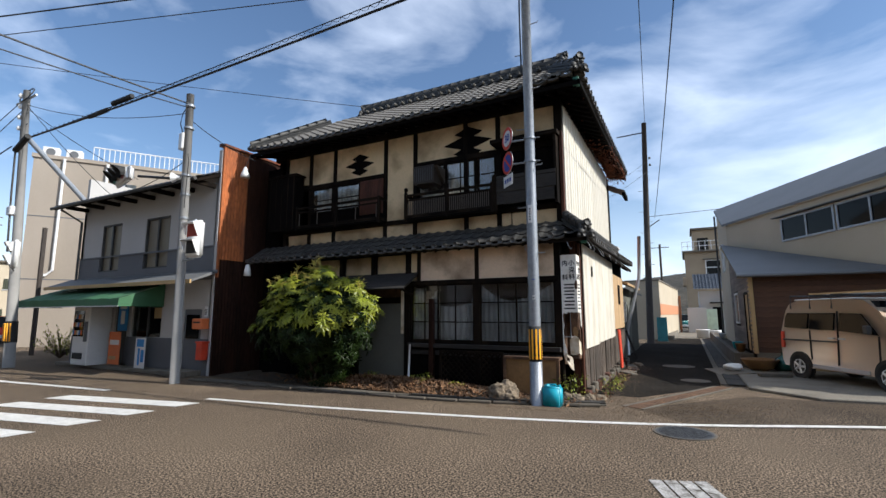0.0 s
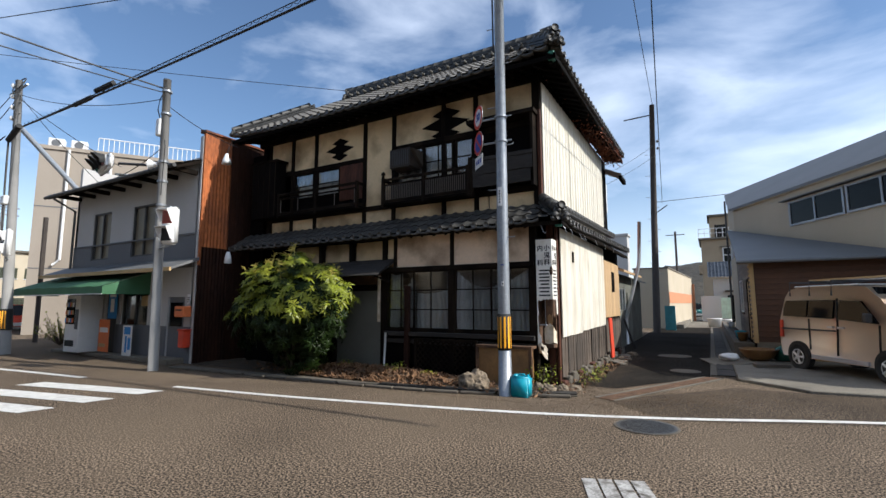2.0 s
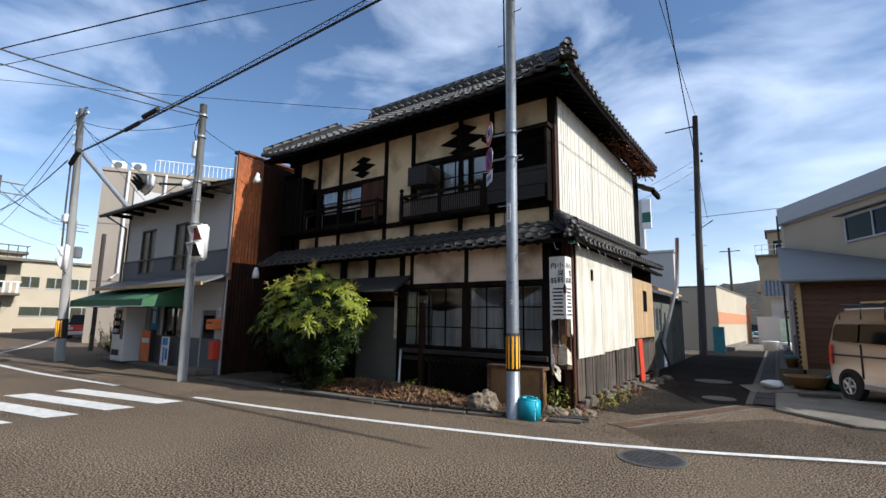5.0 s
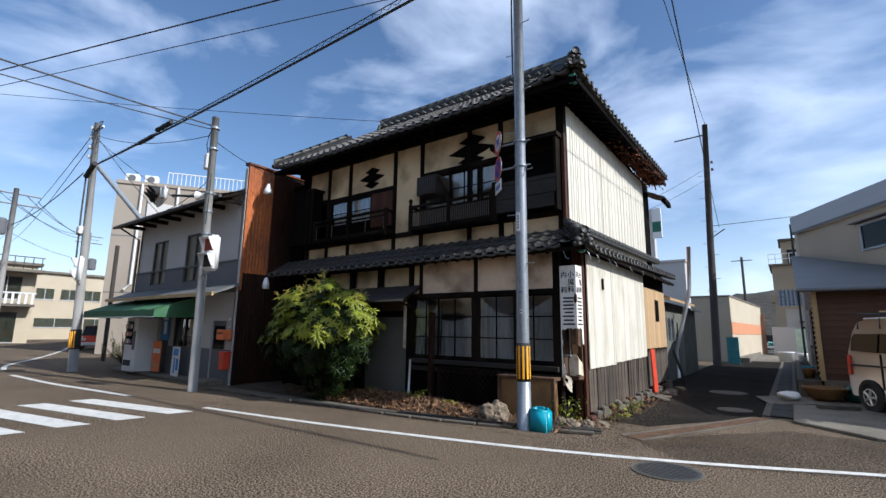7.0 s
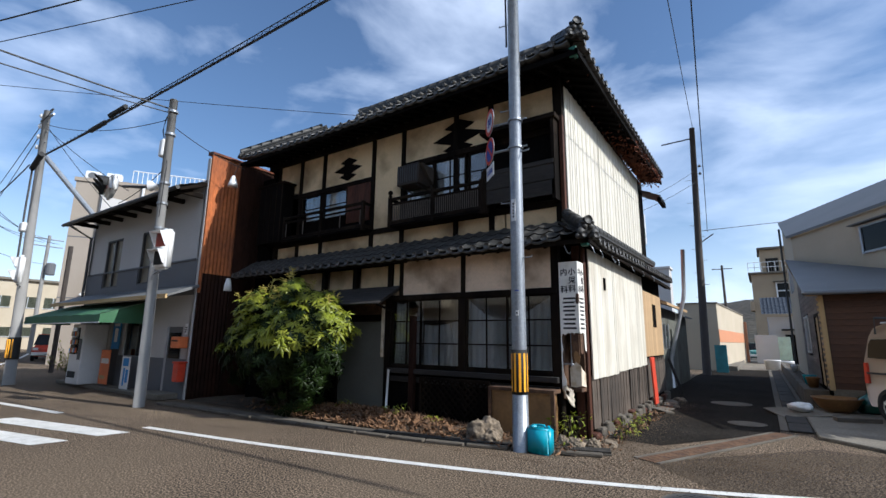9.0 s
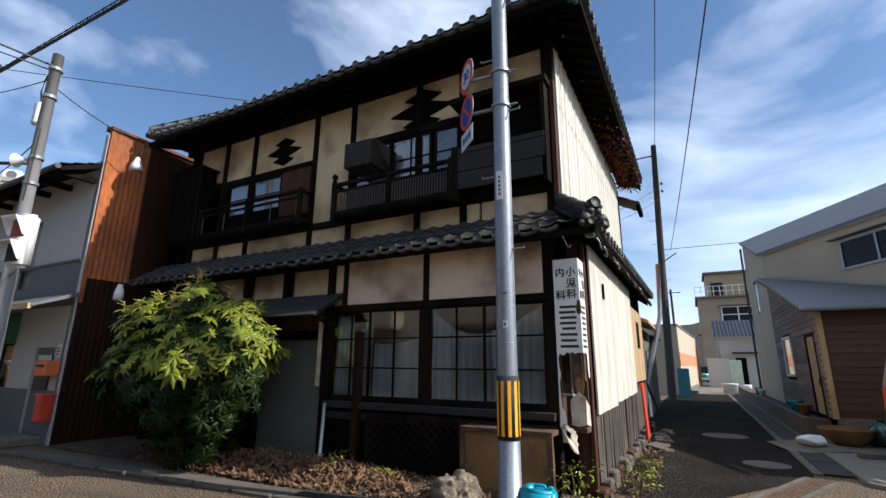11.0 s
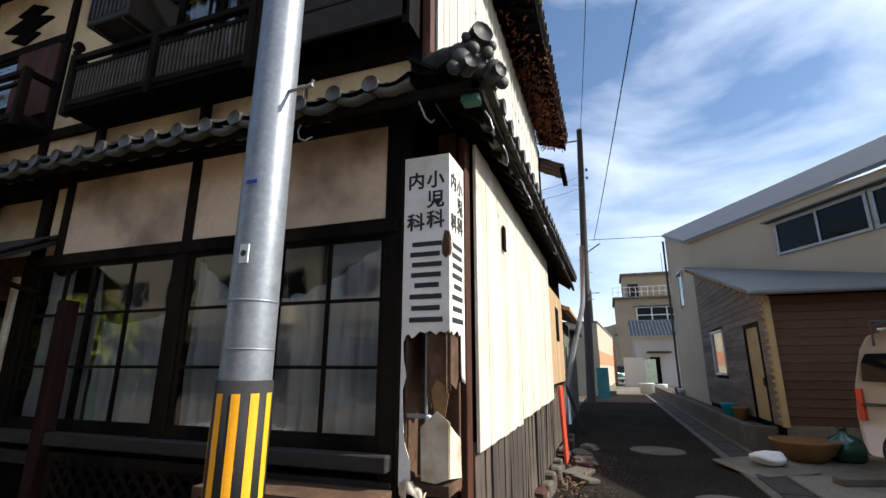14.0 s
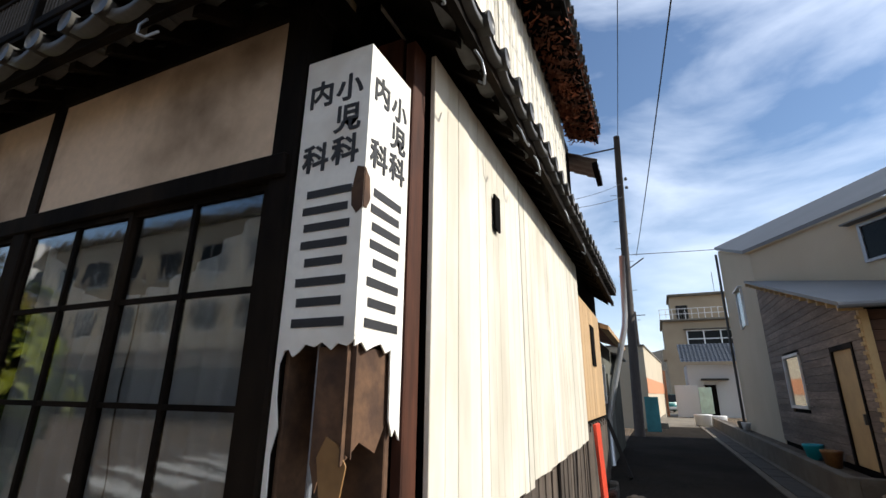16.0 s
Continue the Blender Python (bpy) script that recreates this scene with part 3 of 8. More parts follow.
def soil_z(x, y):
    yf = 8.06 + 0.028 * (x + 8) + 0.3
    t = max(0, min(1, (y - yf) / (9.75 - yf)))
    return max(0.01, 0.02 + 0.17 * math.exp(-((x + 5.9) / 2.4) ** 2) * math.sin(math.pi * min(1, t * 1.2))) + rs.uniform(0.0, 0.05)


scatter_leaves(2600, lambda: rs.gauss(-5.7, 1.3), lambda x: rs.uniform(8.35, 9.2), soil_z, 0.055, DRYLEAF, "dead_leaves", "drift of curled brown dead leaves on the soil")
scatter_leaves(700, lambda: rs.uniform(-4.5, -1.9), lambda x: rs.uniform(8.6, 9.4), soil_z, 0.035, DRYLEAF, "leaf_litter", "thin brown leaf litter by the wall")
scatter_leaves(420, lambda: rs.uniform(-2.05, -1.45), lambda x: rs.uniform(9.3, 14.5), lambda x, y: rs.uniform(0.01, 0.05), 0.04, DRYLEAF, "alley_litter", "dry leaves and debris along the wall foot")


def scatter_grit(n, fx, fy, name, label):
    """Small stones lying on the ground, as one mesh."""
    vs, fs = [], []
    for i in range(n):
        x = fx(); y = fy(x); s = rs.uniform(0.004, 0.011)
        a = rs.uniform(0, 6.28); k = len(vs)
        for j in range(3):
            vs.append((x + s * math.cos(a + 2.1 * j), y + s * math.sin(a + 2.1 * j), 0.004))
        vs.append((x, y, 0.006 + s * rs.uniform(0.6, 1.1)))
        fs += [(k, k + 1, k + 3), (k + 1, k + 2, k + 3), (k + 2, k, k + 3)]
    me = bpy.data.meshes.new(name)
    me.from_pydata(vs, [], fs)
    me.materials.append(GRIT)
    return tagged(new(name, me), label, "gravel", kind="stuff")


scatter_grit(5200, lambda: rs.gauss(-0.3, 0.9), lambda x: 9.3 + 0.5 * x + rs.gauss(0, 0.55), "gravel", "loose brown grit where the alley meets the street")
scatter_grit(2600, lambda: -1.66 + abs(rs.gauss(0, 0.30)), lambda x: rs.uniform(9.4, 16.0), "wall_foot_gravel", "loose brown grit along the foot of the side wall")
scatter_grit(1800, lambda: rs.uniform(-11.0, -2.0), lambda x: 7.62 + 0.06 * (x + 11) + abs(rs.gauss(0, 0.12)) - 0.16, "gutter_gravel", "loose brown grit along the kerb")


# ---- the old timber house ----
HX0, HX1, YU, YL = -10.75, -2.24, 9.80, 9.46
house = thing("old_timber_house", (-6.5, 12.5, 0), "old two-storey dark timber house with plaster panels and tiled roofs", "house")

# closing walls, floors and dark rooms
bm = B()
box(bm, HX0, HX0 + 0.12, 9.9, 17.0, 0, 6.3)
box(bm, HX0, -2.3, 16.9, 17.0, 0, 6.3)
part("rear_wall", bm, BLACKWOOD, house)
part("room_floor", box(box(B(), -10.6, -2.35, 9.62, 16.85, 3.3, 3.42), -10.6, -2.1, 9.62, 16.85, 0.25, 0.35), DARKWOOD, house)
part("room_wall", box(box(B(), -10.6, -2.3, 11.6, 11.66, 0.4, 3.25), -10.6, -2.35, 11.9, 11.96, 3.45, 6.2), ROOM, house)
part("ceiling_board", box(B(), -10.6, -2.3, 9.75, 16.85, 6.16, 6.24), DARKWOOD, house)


def panel(x0, x1, z0, z1, y, m=PLASTER, inset=0.03):
    return part("plaster_panel", bbox(x0, x1, y + inset, y + inset + 0.06, z0, z1, 0.004), m, house)


def beam(x0, x1, y0, y1, z0, z1, m=DARKWOOD, name="beam"):
    return part(name, bbox(x0, x1, y0, y1, z0, z1, 0.008), m, house)


# upper storey front
for x0, x1, z0 in ((-10.24, -9.44, 5.35), (-9.34, -8.55, 5.28), (-8.45, -6.83, 5.15), (-5.86, -4.55, 5.25), (-4.44, -3.74, 5.38), (-3.62, -2.42, 5.44)):
    panel(x0 - 0.05, x1 + 0.05, z0 - 0.05, 6.17, YU)
panel(-6.78, -5.90, 3.45, 6.17, YU)
for x0, x1 in ((-10.14, -9.40), (-9.32, -8.62), (-8.50, -6.84), (-5.86, -4.58), (-4.48, -3.46), (-3.34, -2.42)):
    panel(x0 - 0.04, x1 + 0.04, 3.45, 3.88, YU)
for x in (-10.32, -9.39, -8.50, -6.80, -5.90, -4.50, -3.68):
    beam(x - 0.055, x + 0.055, YU - 0.01, YU + 0.12, 3.5, 6.2, name="post")
beam(-10.8, -2.2, YU - 0.02, YU + 0.12, 6.15, 6.33)
beam(-9.65, -6.78, YU - 0.025, YU + 0.12, 5.12, 5.24)
beam(-5.92, -2.36, YU - 0.025, YU + 0.12, 5.24, 5.36)
beam(-10.3, -2.3, YU - 0.015, YU + 0.1, 3.84, 3.96)
part("corner_post", bbox(-2.37, -2.2, YU - 0.06, YU + 0.10, 3.5, 6.3, 0.01), DARKWOOD, house)
part("corner_board", bbox(-2.26, -2.19, YU - 0.09, YU + 0.0, 3.62, 5.5, 0.006), REDWOOD, house, "weathered red-brown corner board")
# stacked-lozenge ornaments cut in the plaster
for cx, cz, k in ((-4.46, 5.66, 1.0), (-7.66, 5.60, 0.76)):
    bm = B()
    for dx, dz, w, h in ((0.0, 0.0, 0.62, 0.19), (0.03, 0.24, 0.36, 0.15), (0.0, -0.24, 0.36, 0.15)):
        prism(bm, [(cx + k * (dx - w), cz + k * dz), (cx + k * dx, cz + k * (dz - h)), (cx + k * (dx + w), cz + k * dz), (cx + k * dx, cz + k * (dz + h))], "y", YU - 0.004 - 0.004 * dz, YU + 0.05)
    part("lozenge_ornament", bm, BLACKWOOD, house, "black stacked-lozenge ornament")


def sash(name, x0, x1, z0, z1, y, cols, rows, mat_frame=DARKWOOD, gl=GLASS, bar=0.022, rim=0.045, parent=None):
    """A timber sash: frame, glazing bars and one pane object per light."""
    w = thing(name, ((x0 + x1) / 2, y, z0), "timber-framed sash window with small panes", "window") if parent is None else None
    bm = B()
    ring = [[bm.verts.new(p) for p in ((a, yy, c), (b, yy, c), (b, yy, d), (a, yy, d))] for yy in (y, y + 0.035) for a, b, c, d in ((x0, x1, z0, z1), (x0 + rim, x1 - rim, z0 + rim, z1 - rim))]
    for i in range(4):
        j = (i + 1) % 4
        for q, s in ((0, 1), (1, 3), (3, 2), (2, 0)):
            bm.faces.new((ring[q][i], ring[q][j], ring[s][j], ring[s][i]))
    top = part("window", bm, mat_frame, parent or w)
    for i in range(1, cols):
        x = x0 + (x1 - x0) * i / cols
        part("glazing_bar", box(B(), x - bar / 2, x + bar / 2, y + 0.004, y + 0.03, z0 + rim, z1 - rim), mat_frame, top)
    for j in range(1, rows):
        z = z0 + (z1 - z0) * j / rows
        part("glazing_bar", box(B(), x0 + rim, x1 - rim, y + 0.006, y + 0.028, z - bar / 2, z + bar / 2), mat_frame, top)
    for i in range(cols):
        for j in range(rows):
            a, b = x0 + (x1 - x0) * i / cols, x0 + (x1 - x0) * (i + 1) / cols
            c, d = z0 + (z1 - z0) * j / rows, z0 + (z1 - z0) * (j + 1) / rows
            p = part("pane", box(B(), a + 0.01, b - 0.01, y + 0.014, y + 0.018, c + 0.01, d - 0.01), gl, top)
            p.visible_shadow = False
    return top


def curtain(x0, x1, z0, z1, y, folds=9, droop=0.0, a=0.0, b=1.0):
    """A hanging cloth with folds; its upper edge may sag between its ends."""
    bm = B()
    n, mrows = 70, 14
    g = []
    for j in range(mrows + 1):
        row = []
        for i in range(n + 1):
            s = i / n
            x = x0 + (x1 - x0) * s
            top = z1 - droop * math.sin(math.pi * (a + (b - a) * s)) - 0.02 * abs(noise.noise((x * 9, 1.0, y)))
            z = z0 + (top - z0) * j / mrows
            row.append(bm.verts.new((x + 0.02 * noise.noise((x * 3, z * 2, y)), y + 0.022 * math.sin(folds * 2 * math.pi * s + 1.4 * noise.noise((x * 2, z * 1.5, 3))) + 0.02 * noise.noise((x * 5, z * 4, 0)), z)))
        g.append(row)
    for j in range(mrows):
        for i in range(n):
            bm.faces.new((g[j][i], g[j][i + 1], g[j + 1][i + 1], g[j + 1][i]))
    return tagged(part("curtain", bm, CURTAIN, smooth=True), "crumpled grey-white cloth curtain behind the window glass", "curtain")


# upper left window with its balustrade and shutter box
for x0, x1 in ((-9.30, -8.55), (-8.45, -7.62)):
    sash("sash", x0, x1, 4.40, 5.12, YU + 0.0, 1, 2, parent=house)
part("shutter_panel", bbox(-7.6, -6.86, YU - 0.03, YU + 0.03, 4.2, 5.12, 0.006), REDWOOD, house, "brown board shutter")
part("under_window_board", bbox(-9.35, -6.8, YU, YU + 0.05, 3.92, 4.42, 0.004), BLACKWOOD, house)
sb = part("shutter_box", bbox(-10.62, -9.62, YU - 0.36, YU - 0.02, 3.92, 5.50, 0.01), BLACKWOOD, house, "tall dark shutter box")
part("lid_board", bbox(-10.68, -9.56, YU - 0.40, YU, 5.50, 5.55, 0.006), DARKWOOD, sb)
for k in range(5):
    part("batten", box(B(), -10.58 + 0.225 * k, -10.55 + 0.225 * k, YU - 0.375, YU - 0.36, 3.95, 5.48), DARKWOOD, sb)


def balustrade(x0, x1, y, z0, z1, n, knob=False, ret=True):
    b = part("balustrade", bbox(x0, x1, y - 0.03, y + 0.03, z1 - 0.06, z1, 0.006), DARKWOOD, house)
    part("bottom_rail", bbox(x0, x1, y - 0.03, y + 0.03, z0, z0 + 0.07, 0.006), DARKWOOD, b)
    part("mid_rail", bbox(x0, x1, y - 0.02, y + 0.02, z1 - 0.17, z1 - 0.13, 0.004), DARKWOOD, b)
    bal = meshof(box(B(), -0.009, 0.009, -0.009, 0.009, 0, z1 - z0 - 0.2), "baluster", BALUSTER)
    for k in range(n):
        piece("baluster", bal, b, pose(x0 + 0.08 + (x1 - x0 - 0.16) * k / (n - 1), y, z0 + 0.07))
    for x in (x0, (x0 + x1) / 2, x1):
        part("newel", bbox(x - 0.035, x + 0.035, y - 0.04, y + 0.04, z0 - 0.08, z1 + 0.02, 0.006), DARKWOOD, b)
    for x in (x0, x1):
        for za, zb in ((z1 - 0.06, z1), (z0, z0 + 0.07)):
            part("return_rail", box(B(), x - 0.025, x + 0.025, y + 0.04, YU, za, zb), DARKWOOD, b)
    part("floor_ledge", bbox(x0 - 0.03, x1 + 0.03, y - 0.02, YU, z0 - 0.05, z0 - 0.005, 0.004), BLACKWOOD, b)
    return b


balustrade(-9.55, -6.78, YU - 0.30, 3.96, 4.55, 5)
bl = balustrade(-5.96, -3.72, YU - 0.32, 3.90, 4.48, 44)
part("finial", lathe(B(), [(0.03, 0), (0.045, 0.03), (0.02, 0.05), (0.05, 0.08), (0.055, 0.11), (0.03, 0.15)], 12, (-5.96, YU - 0.32, 4.5)), DARKWOOD, bl, smooth=True)
# upper right window
for x0, x1, r in ((-5.82, -5.05, 2), (-5.05, -4.25, 2), (-4.2, -3.74, 2)):
    sash("sash", x0, x1, 4.42, 5.24, YU + 0.01, 2 if x0 > -5.2 and x0 < -5 else 1, r, parent=house)
curtain(-5.0, -4.3, 4.45, 5.2, YU + 0.09, 5)
curtain(-5.8, -5.1, 4.40, 4.85, YU + 0.09, 5)
curtain(-9.2, -7.7, 4.40, 5.1, YU + 0.09, 9)
part("under_window_board", bbox(-5.88, -3.7, YU, YU + 0.05, 3.92, 4.44, 0.004), BLACKWOOD, house)
# boarded corner bay
for k, (z0, z1) in enumerate(((3.98, 4.24), (4.25, 4.53), (4.54, 4.62))):
    part("bay_board", bbox(-3.66, -2.30, YU - 0.30 - 0.004 * k, YU - 0.265, z0, z1, 0.005), GREYBOARD, house)
part("bay_post", bbox(-3.72, -3.62, YU - 0.33, YU - 0.22, 3.82, 4.66, 0.006), DARKWOOD, house)
part("bay_side", box(B(), -2.34, -2.28, YU - 0.30, YU, 3.9, 5.45), DARKWOOD, house)
part("bay_head", bbox(-3.75, -2.24, YU - 0.34, YU, 5.38, 5.47, 0.006), DARKWOOD, house)
# Black sheet painted as the shade within the bay opening.
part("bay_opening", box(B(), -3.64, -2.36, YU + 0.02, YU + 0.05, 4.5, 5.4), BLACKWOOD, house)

# window-mounted air conditioner
ac = thing("air_conditioner", (-5.4, 9.4, 4.72), "rusty old grey air conditioner hung on the upper front wall", "air conditioner")
part("case", bbox(-5.68, -5.12, 9.34, 9.78, 4.66, 5.10, 0.012), mat("dull_grey_case", (0.022, 0.017, 0.012), 0.7, vary=0.2, dirt=(0.03, 0.015, 0.007), damt=0.6, dscale=4), ac)
for k in range(9):
    part("slat", box(B(), -5.65 + 0.059 * k, -5.632 + 0.059 * k, 9.325, 9.345, 4.72, 5.05), STEELDARK, ac)
part("hood", prism(B(), [(9.36, 5.07), (9.78, 5.07), (9.78, 4.72), (9.60, 4.85)], "x", -5.12, -5.04), mat("grey_hood", (0.05, 0.04, 0.03), 0.7, vary=0.3), ac)
for x in (-5.6, -5.2):
    part("bracket", tube(B(), [(x, 9.36, 4.65), (x, 9.8, 4.62)], 0.014, 6), STEELDARK, ac)

# lower storey front
for x0, x1, z0, z1 in ((-5.52, -4.14, 2.35, 3.02), (-4.05, -2.40, 2.38, 3.03)):
    panel(x0 - 0.03, x1 + 0.03, z0 - 0.03, z1 + 0.05, YL, PLASTER_LOW, 0.004)
panel(-5.80, -5.62, 2.38, 3.03, YL, PLASTER)
for x0, x1 in ((-8.9, -7.95), (-7.85, -6.95), (-6.85, -5.9)):
    panel(x0, x1, 2.45, 3.03, YL + 0.12, PLASTER)
for x, w in ((-5.57, 0.05), (-4.10, 0.05), (-7.9, 0.05), (-6.9, 0.05), (-8.95, 0.05), (-5.88, 0.06)):
    beam(x - w, x + w, YL - 0.012, YL + 0.12, 2.3, 3.08, name="post")
beam(-10.7, -2.25, YL - 0.012, YL + 0.14, 3.05, 3.2)
beam(-5.9, -2.3, YL - 0.04, YL + 0.12, 2.27, 2.37, name="lintel")
beam(-5.95, -5.80, YL - 0.03, YL + 0.14, 0.0, 2.4, name="post")
beam(-4.17, -4.04, YL - 0.03, YL + 0.12, 0.0, 2.3, name="post")
beam(-2.395, -2.27, YL - 0.02, YL + 0.14, 0.0, 3.1, name="corner_post")
part("corner_board", bbox(-1.995, -1.945, YL + 0.32, YL + 0.43, 0.0, 3.05, 0.006), REDWOOD, house, "weathered red-brown corner board")
beam(-2.16, -2.02, YL + 0.33, YL + 0.50, 0.0, 3.1, REDWOOD, "corner_post")
part("cream_strip", bbox(-6.03, -5.96, YL - 0.05, YL - 0.02, 1.15, 2.2, 0.004), PAPERBOARD, house, "narrow cream board strip")
# wooden sill and under-window boards
beam(-5.82, -2.30, YL - 0.10, YL + 0.08, 0.86, 0.95, GREYBOARD, "sill")
beam(-5.80, -2.30, YL - 0.03, YL + 0.05, 0.70, 0.80, GREYBOARD, "rail")
part("dado_board", box(B(), -5.82, -2.40, YL + 0.02, YL + 0.06, 0.0, 0.9), BLACKWOOD, house)
for x0, x1, c, dy in ((-5.78, -5.045, 2, 0.0), (-5.075, -4.17, 2, -0.012), (-4.03, -3.195, 2, -0.012), (-3.225, -2.395, 2, 0.0)):
    sash("sash", x0, x1, 1.01, 2.27, YL + dy, c, 3, parent=house, rim=0.028)
part("sill_board", bbox(-5.80, -2.40, YL - 0.01, YL + 0.08, 0.95, 1.012, 0.004), DARKWOOD, house)
curtain(-5.75, -5.42, 1.0, 2.26, YL + 0.095, 4, 0.05)
curtain(-5.44, -5.08, 1.0, 2.25, YL + 0.11, 4, 0.35, 0.5, 0.0)
curtain(-5.05, -4.2, 1.0, 1.88, YL + 0.12, 6, 0.10, 0.3, 1.0)
curtain(-4.28, -4.18, 1.8, 2.25, YL + 0.10, 1, 0.3, 0.5, 0.0)
curtain(-4.02, -3.2, 1.0, 2.25, YL + 0.085, 7, 0.36, 0.02, 0.62)
curtain(-3.21, -2.42, 1.0, 2.27, YL + 0.10, 6, 0.36, 0.55, 1.0)
part("lattice_post", bbox(-5.24, -5.13, YL - 0.13, YL - 0.02, 0.0, 1.95, 0.008), DARKBOARD, house, "loose brown post")

# recessed door with its small pent roof
part("door_panel", bbox(-7.30, -5.97, YL + 0.04, YL + 0.09, 0.10, 1.86, 0.006), GREENGREY, house, "grey-green sheet over the old door")
part("door_lining", box(box(B(), -7.42, -7.30, YL, YL + 0.16, 0, 2.4), -7.3, -5.95, YL, YL + 0.16, 1.86, 2.0), DARKWOOD, house)
part("transom_board", box(B(), -7.3, -5.95, YL + 0.05, YL + 0.09, 2.0, 2.42), TORN, house)
part("left_wall_board", box(B(), -10.7, -7.42, YL + 0.1, YL + 0.16, 0, 2.45), BLACKWOOD, house)
pr = part("pent_roof", prism(B(), [(YL + 0.05, 2.50), (8.88, 2.16), (8.88, 2.19), (YL + 0.05, 2.55)], "x", -8.6, -5.62), GREYBOARD, house, "small weathered board roof over the door")
for k in range(6):
    part("roof_board", prism(B(), [(YL + 0.02 - 0.1 * k, 2.562 - 0.06 * k), (YL - 0.14 - 0.1 * k, 2.47 - 0.06 * k), (YL - 0.14 - 0.1 * k, 2.485 - 0.06 * k), (YL + 0.02 - 0.1 * k, 2.577 - 0.06 * k)], "x", -8.64, -5.60), GREYBOARD, pr)
for x in (-8.2, -6.9, -5.75):
    part("bracket_arm", tube(B(), [(x, 8.95, 2.17), (x, YL, 2.05)], 0.025, 6), DARKWOOD, pr)
part("drainpipe", tube(B(), [(-5.74, 9.30, 0.05), (-5.72, 9.32, 0.92)], 0.024, 8), WHITEPL, house, "short pale plastic pipe", True)

# lattice screen and plywood box under the window
lt = thing("lattice_screen", (-4.2, 9.33, 0.02), "dark broken wooden lattice screen leaning below the window", "lattice")
part("frame", box(box(box(B(), -4.95, -3.47, 9.30, 9.35, 0.78, 0.83), -4.95, -4.90, 9.30, 9.35, 0.02, 0.78), -3.52, -3.47, 9.30, 9.35, 0.02, 0.78), DARKWOOD, lt)
for sgn in (-1, 1):
    for k in range(-5, 12):
        x = -4.92 + 0.128 * k
        a, b = (x, 0.04), (x + 0.74, 0.78)
        if sgn < 0:
            a, b = (a[0], b[1]), (b[0], a[1])
        pts = []
        for (px, pz), (qx, qz) in (((a), (b)),):
            t0, t1 = max(0, (-4.9 - px) / (qx - px)), min(1, (-3.52 - px) / (qx - px))
            if t1 - t0 > 0.08:
                p0 = Vector((px + (qx - px) * t0, 9.32 + 0.006 * sgn, pz + (qz - pz) * t0))
                p1 = Vector((px + (qx - px) * t1, 9.32 + 0.006 * sgn, pz + (qz - pz) * t1))
                dd = p1 - p0
                part("slat", box(B(), 0, dd.length, -0.004, 0.004, -0.016, 0.016, Matrix.Translation(p0) @ Matrix.Rotation(-math.atan2(dd.z, dd.x), 4, "Y")), DARKWOOD, lt)
pb = thing("plywood_box", (-2.85, 9.25, 0.02), "amber plywood cupboard with a pale frame below the window", "cupboard")
part("body", bbox(-3.36, -2.34, 9.16, 9.42, 0.05, 0.72, 0.008), PLYBOX, pb)
part("frame", box(box(box(B(), -3.40, -2.28, 9.12, 9.42, 0.72, 0.77), -2.34, -2.28, 9.12, 9.17, 0.03, 0.72), -3.40, -3.35, 9.12, 9.17, 0.03, 0.72), TORN, pb)

# side wall along the alley: lower sheet, boards, footing
part("side_frame", box(box(B(), -2.10, -2.0, 9.95, 17.0, 0.1, 3.3), -2.36, -2.26, 9.9, 17.0, 3.3, 6.3), BLACKWOOD, house)
part("board_backing", box(B(), -1.955, -1.93, 9.92, 14.1, 0.95, 3.02), BLACKWOOD, house)
cb_r = random.Random(17)
yb = 9.90
while yb < 14.1:
    wb_ = cb_r.choice((0.105, 0.12, 0.135, 0.15))
    gap = cb_r.choice((0.003, 0.004, 0.005, 0.007))
    if 11.30 < yb < 11.42:
        yb += 0.026
    zb = 0.90 + cb_r.uniform(-0.008, 0.008) + (0.03 if yb > 11.4 else 0.0) + 0.012 * (yb - 9.9)
    o = part("cream_board", bbox(-1.925, -1.90, yb, min(14.12, yb + wb_ - gap), zb, 3.04, 0.003), CREAMBOARD, house)
    o.matrix_basis = pose(cb_r.uniform(0, 0.005), 0, 0)
    yb += wb_
sheet_bm = bbox(-0.014, 0.014, -0.127, 0.127, 0, 2.72, 0.004)
SHEET = meshof(sheet_bm, "sheet_panel", CREAMSHEET)
for k in range(23):
    piece("sheet_panel", SHEET, house, pose(-2.195 + cb_r.uniform(-0.003, 0.003), 9.99 + 0.2645 * k, 3.40, cb_r.gauss(0, 0.08), 0, cb_r.gauss(0, 1.2)))
    part("sheet_rib", prism(B(), [(-2.178, 9.975 + 0.2645 * k), (-2.178, 10.005 + 0.2645 * k), (-2.160, 9.990 + 0.2645 * k)], "z", 3.40, 6.12), CREAMSHEET, house)
part("latch_hole", box(B(), -1.885, -1.872, 10.70, 10.80, 2.42, 2.64), BLACKWOOD, house, "dark slot cut in the sheet")
pl = [meshof(bbox(-0.012, 0.012, -0.052, 0.052, 0, h, 0.003), "plank", OLDPLANK) for h in (0.82, 0.88, 0.92)]
rr = random.Random(11)
for k in range(41):
    piece("plank", pl[k % 3], house, pose(-1.93 - rr.uniform(0, 0.02), 9.96 + 0.105 * k, 0.14 + rr.uniform(-0.05, 0.05), rr.gauss(0, 0.7), rr.gauss(0, 0.5), rr.gauss(0, 2)))
ob_m = meshof(bbox(-0.012, 0.012, -0.135, 0.135, 0, 1.62, 0.003), "ochre_board", OCHRE)
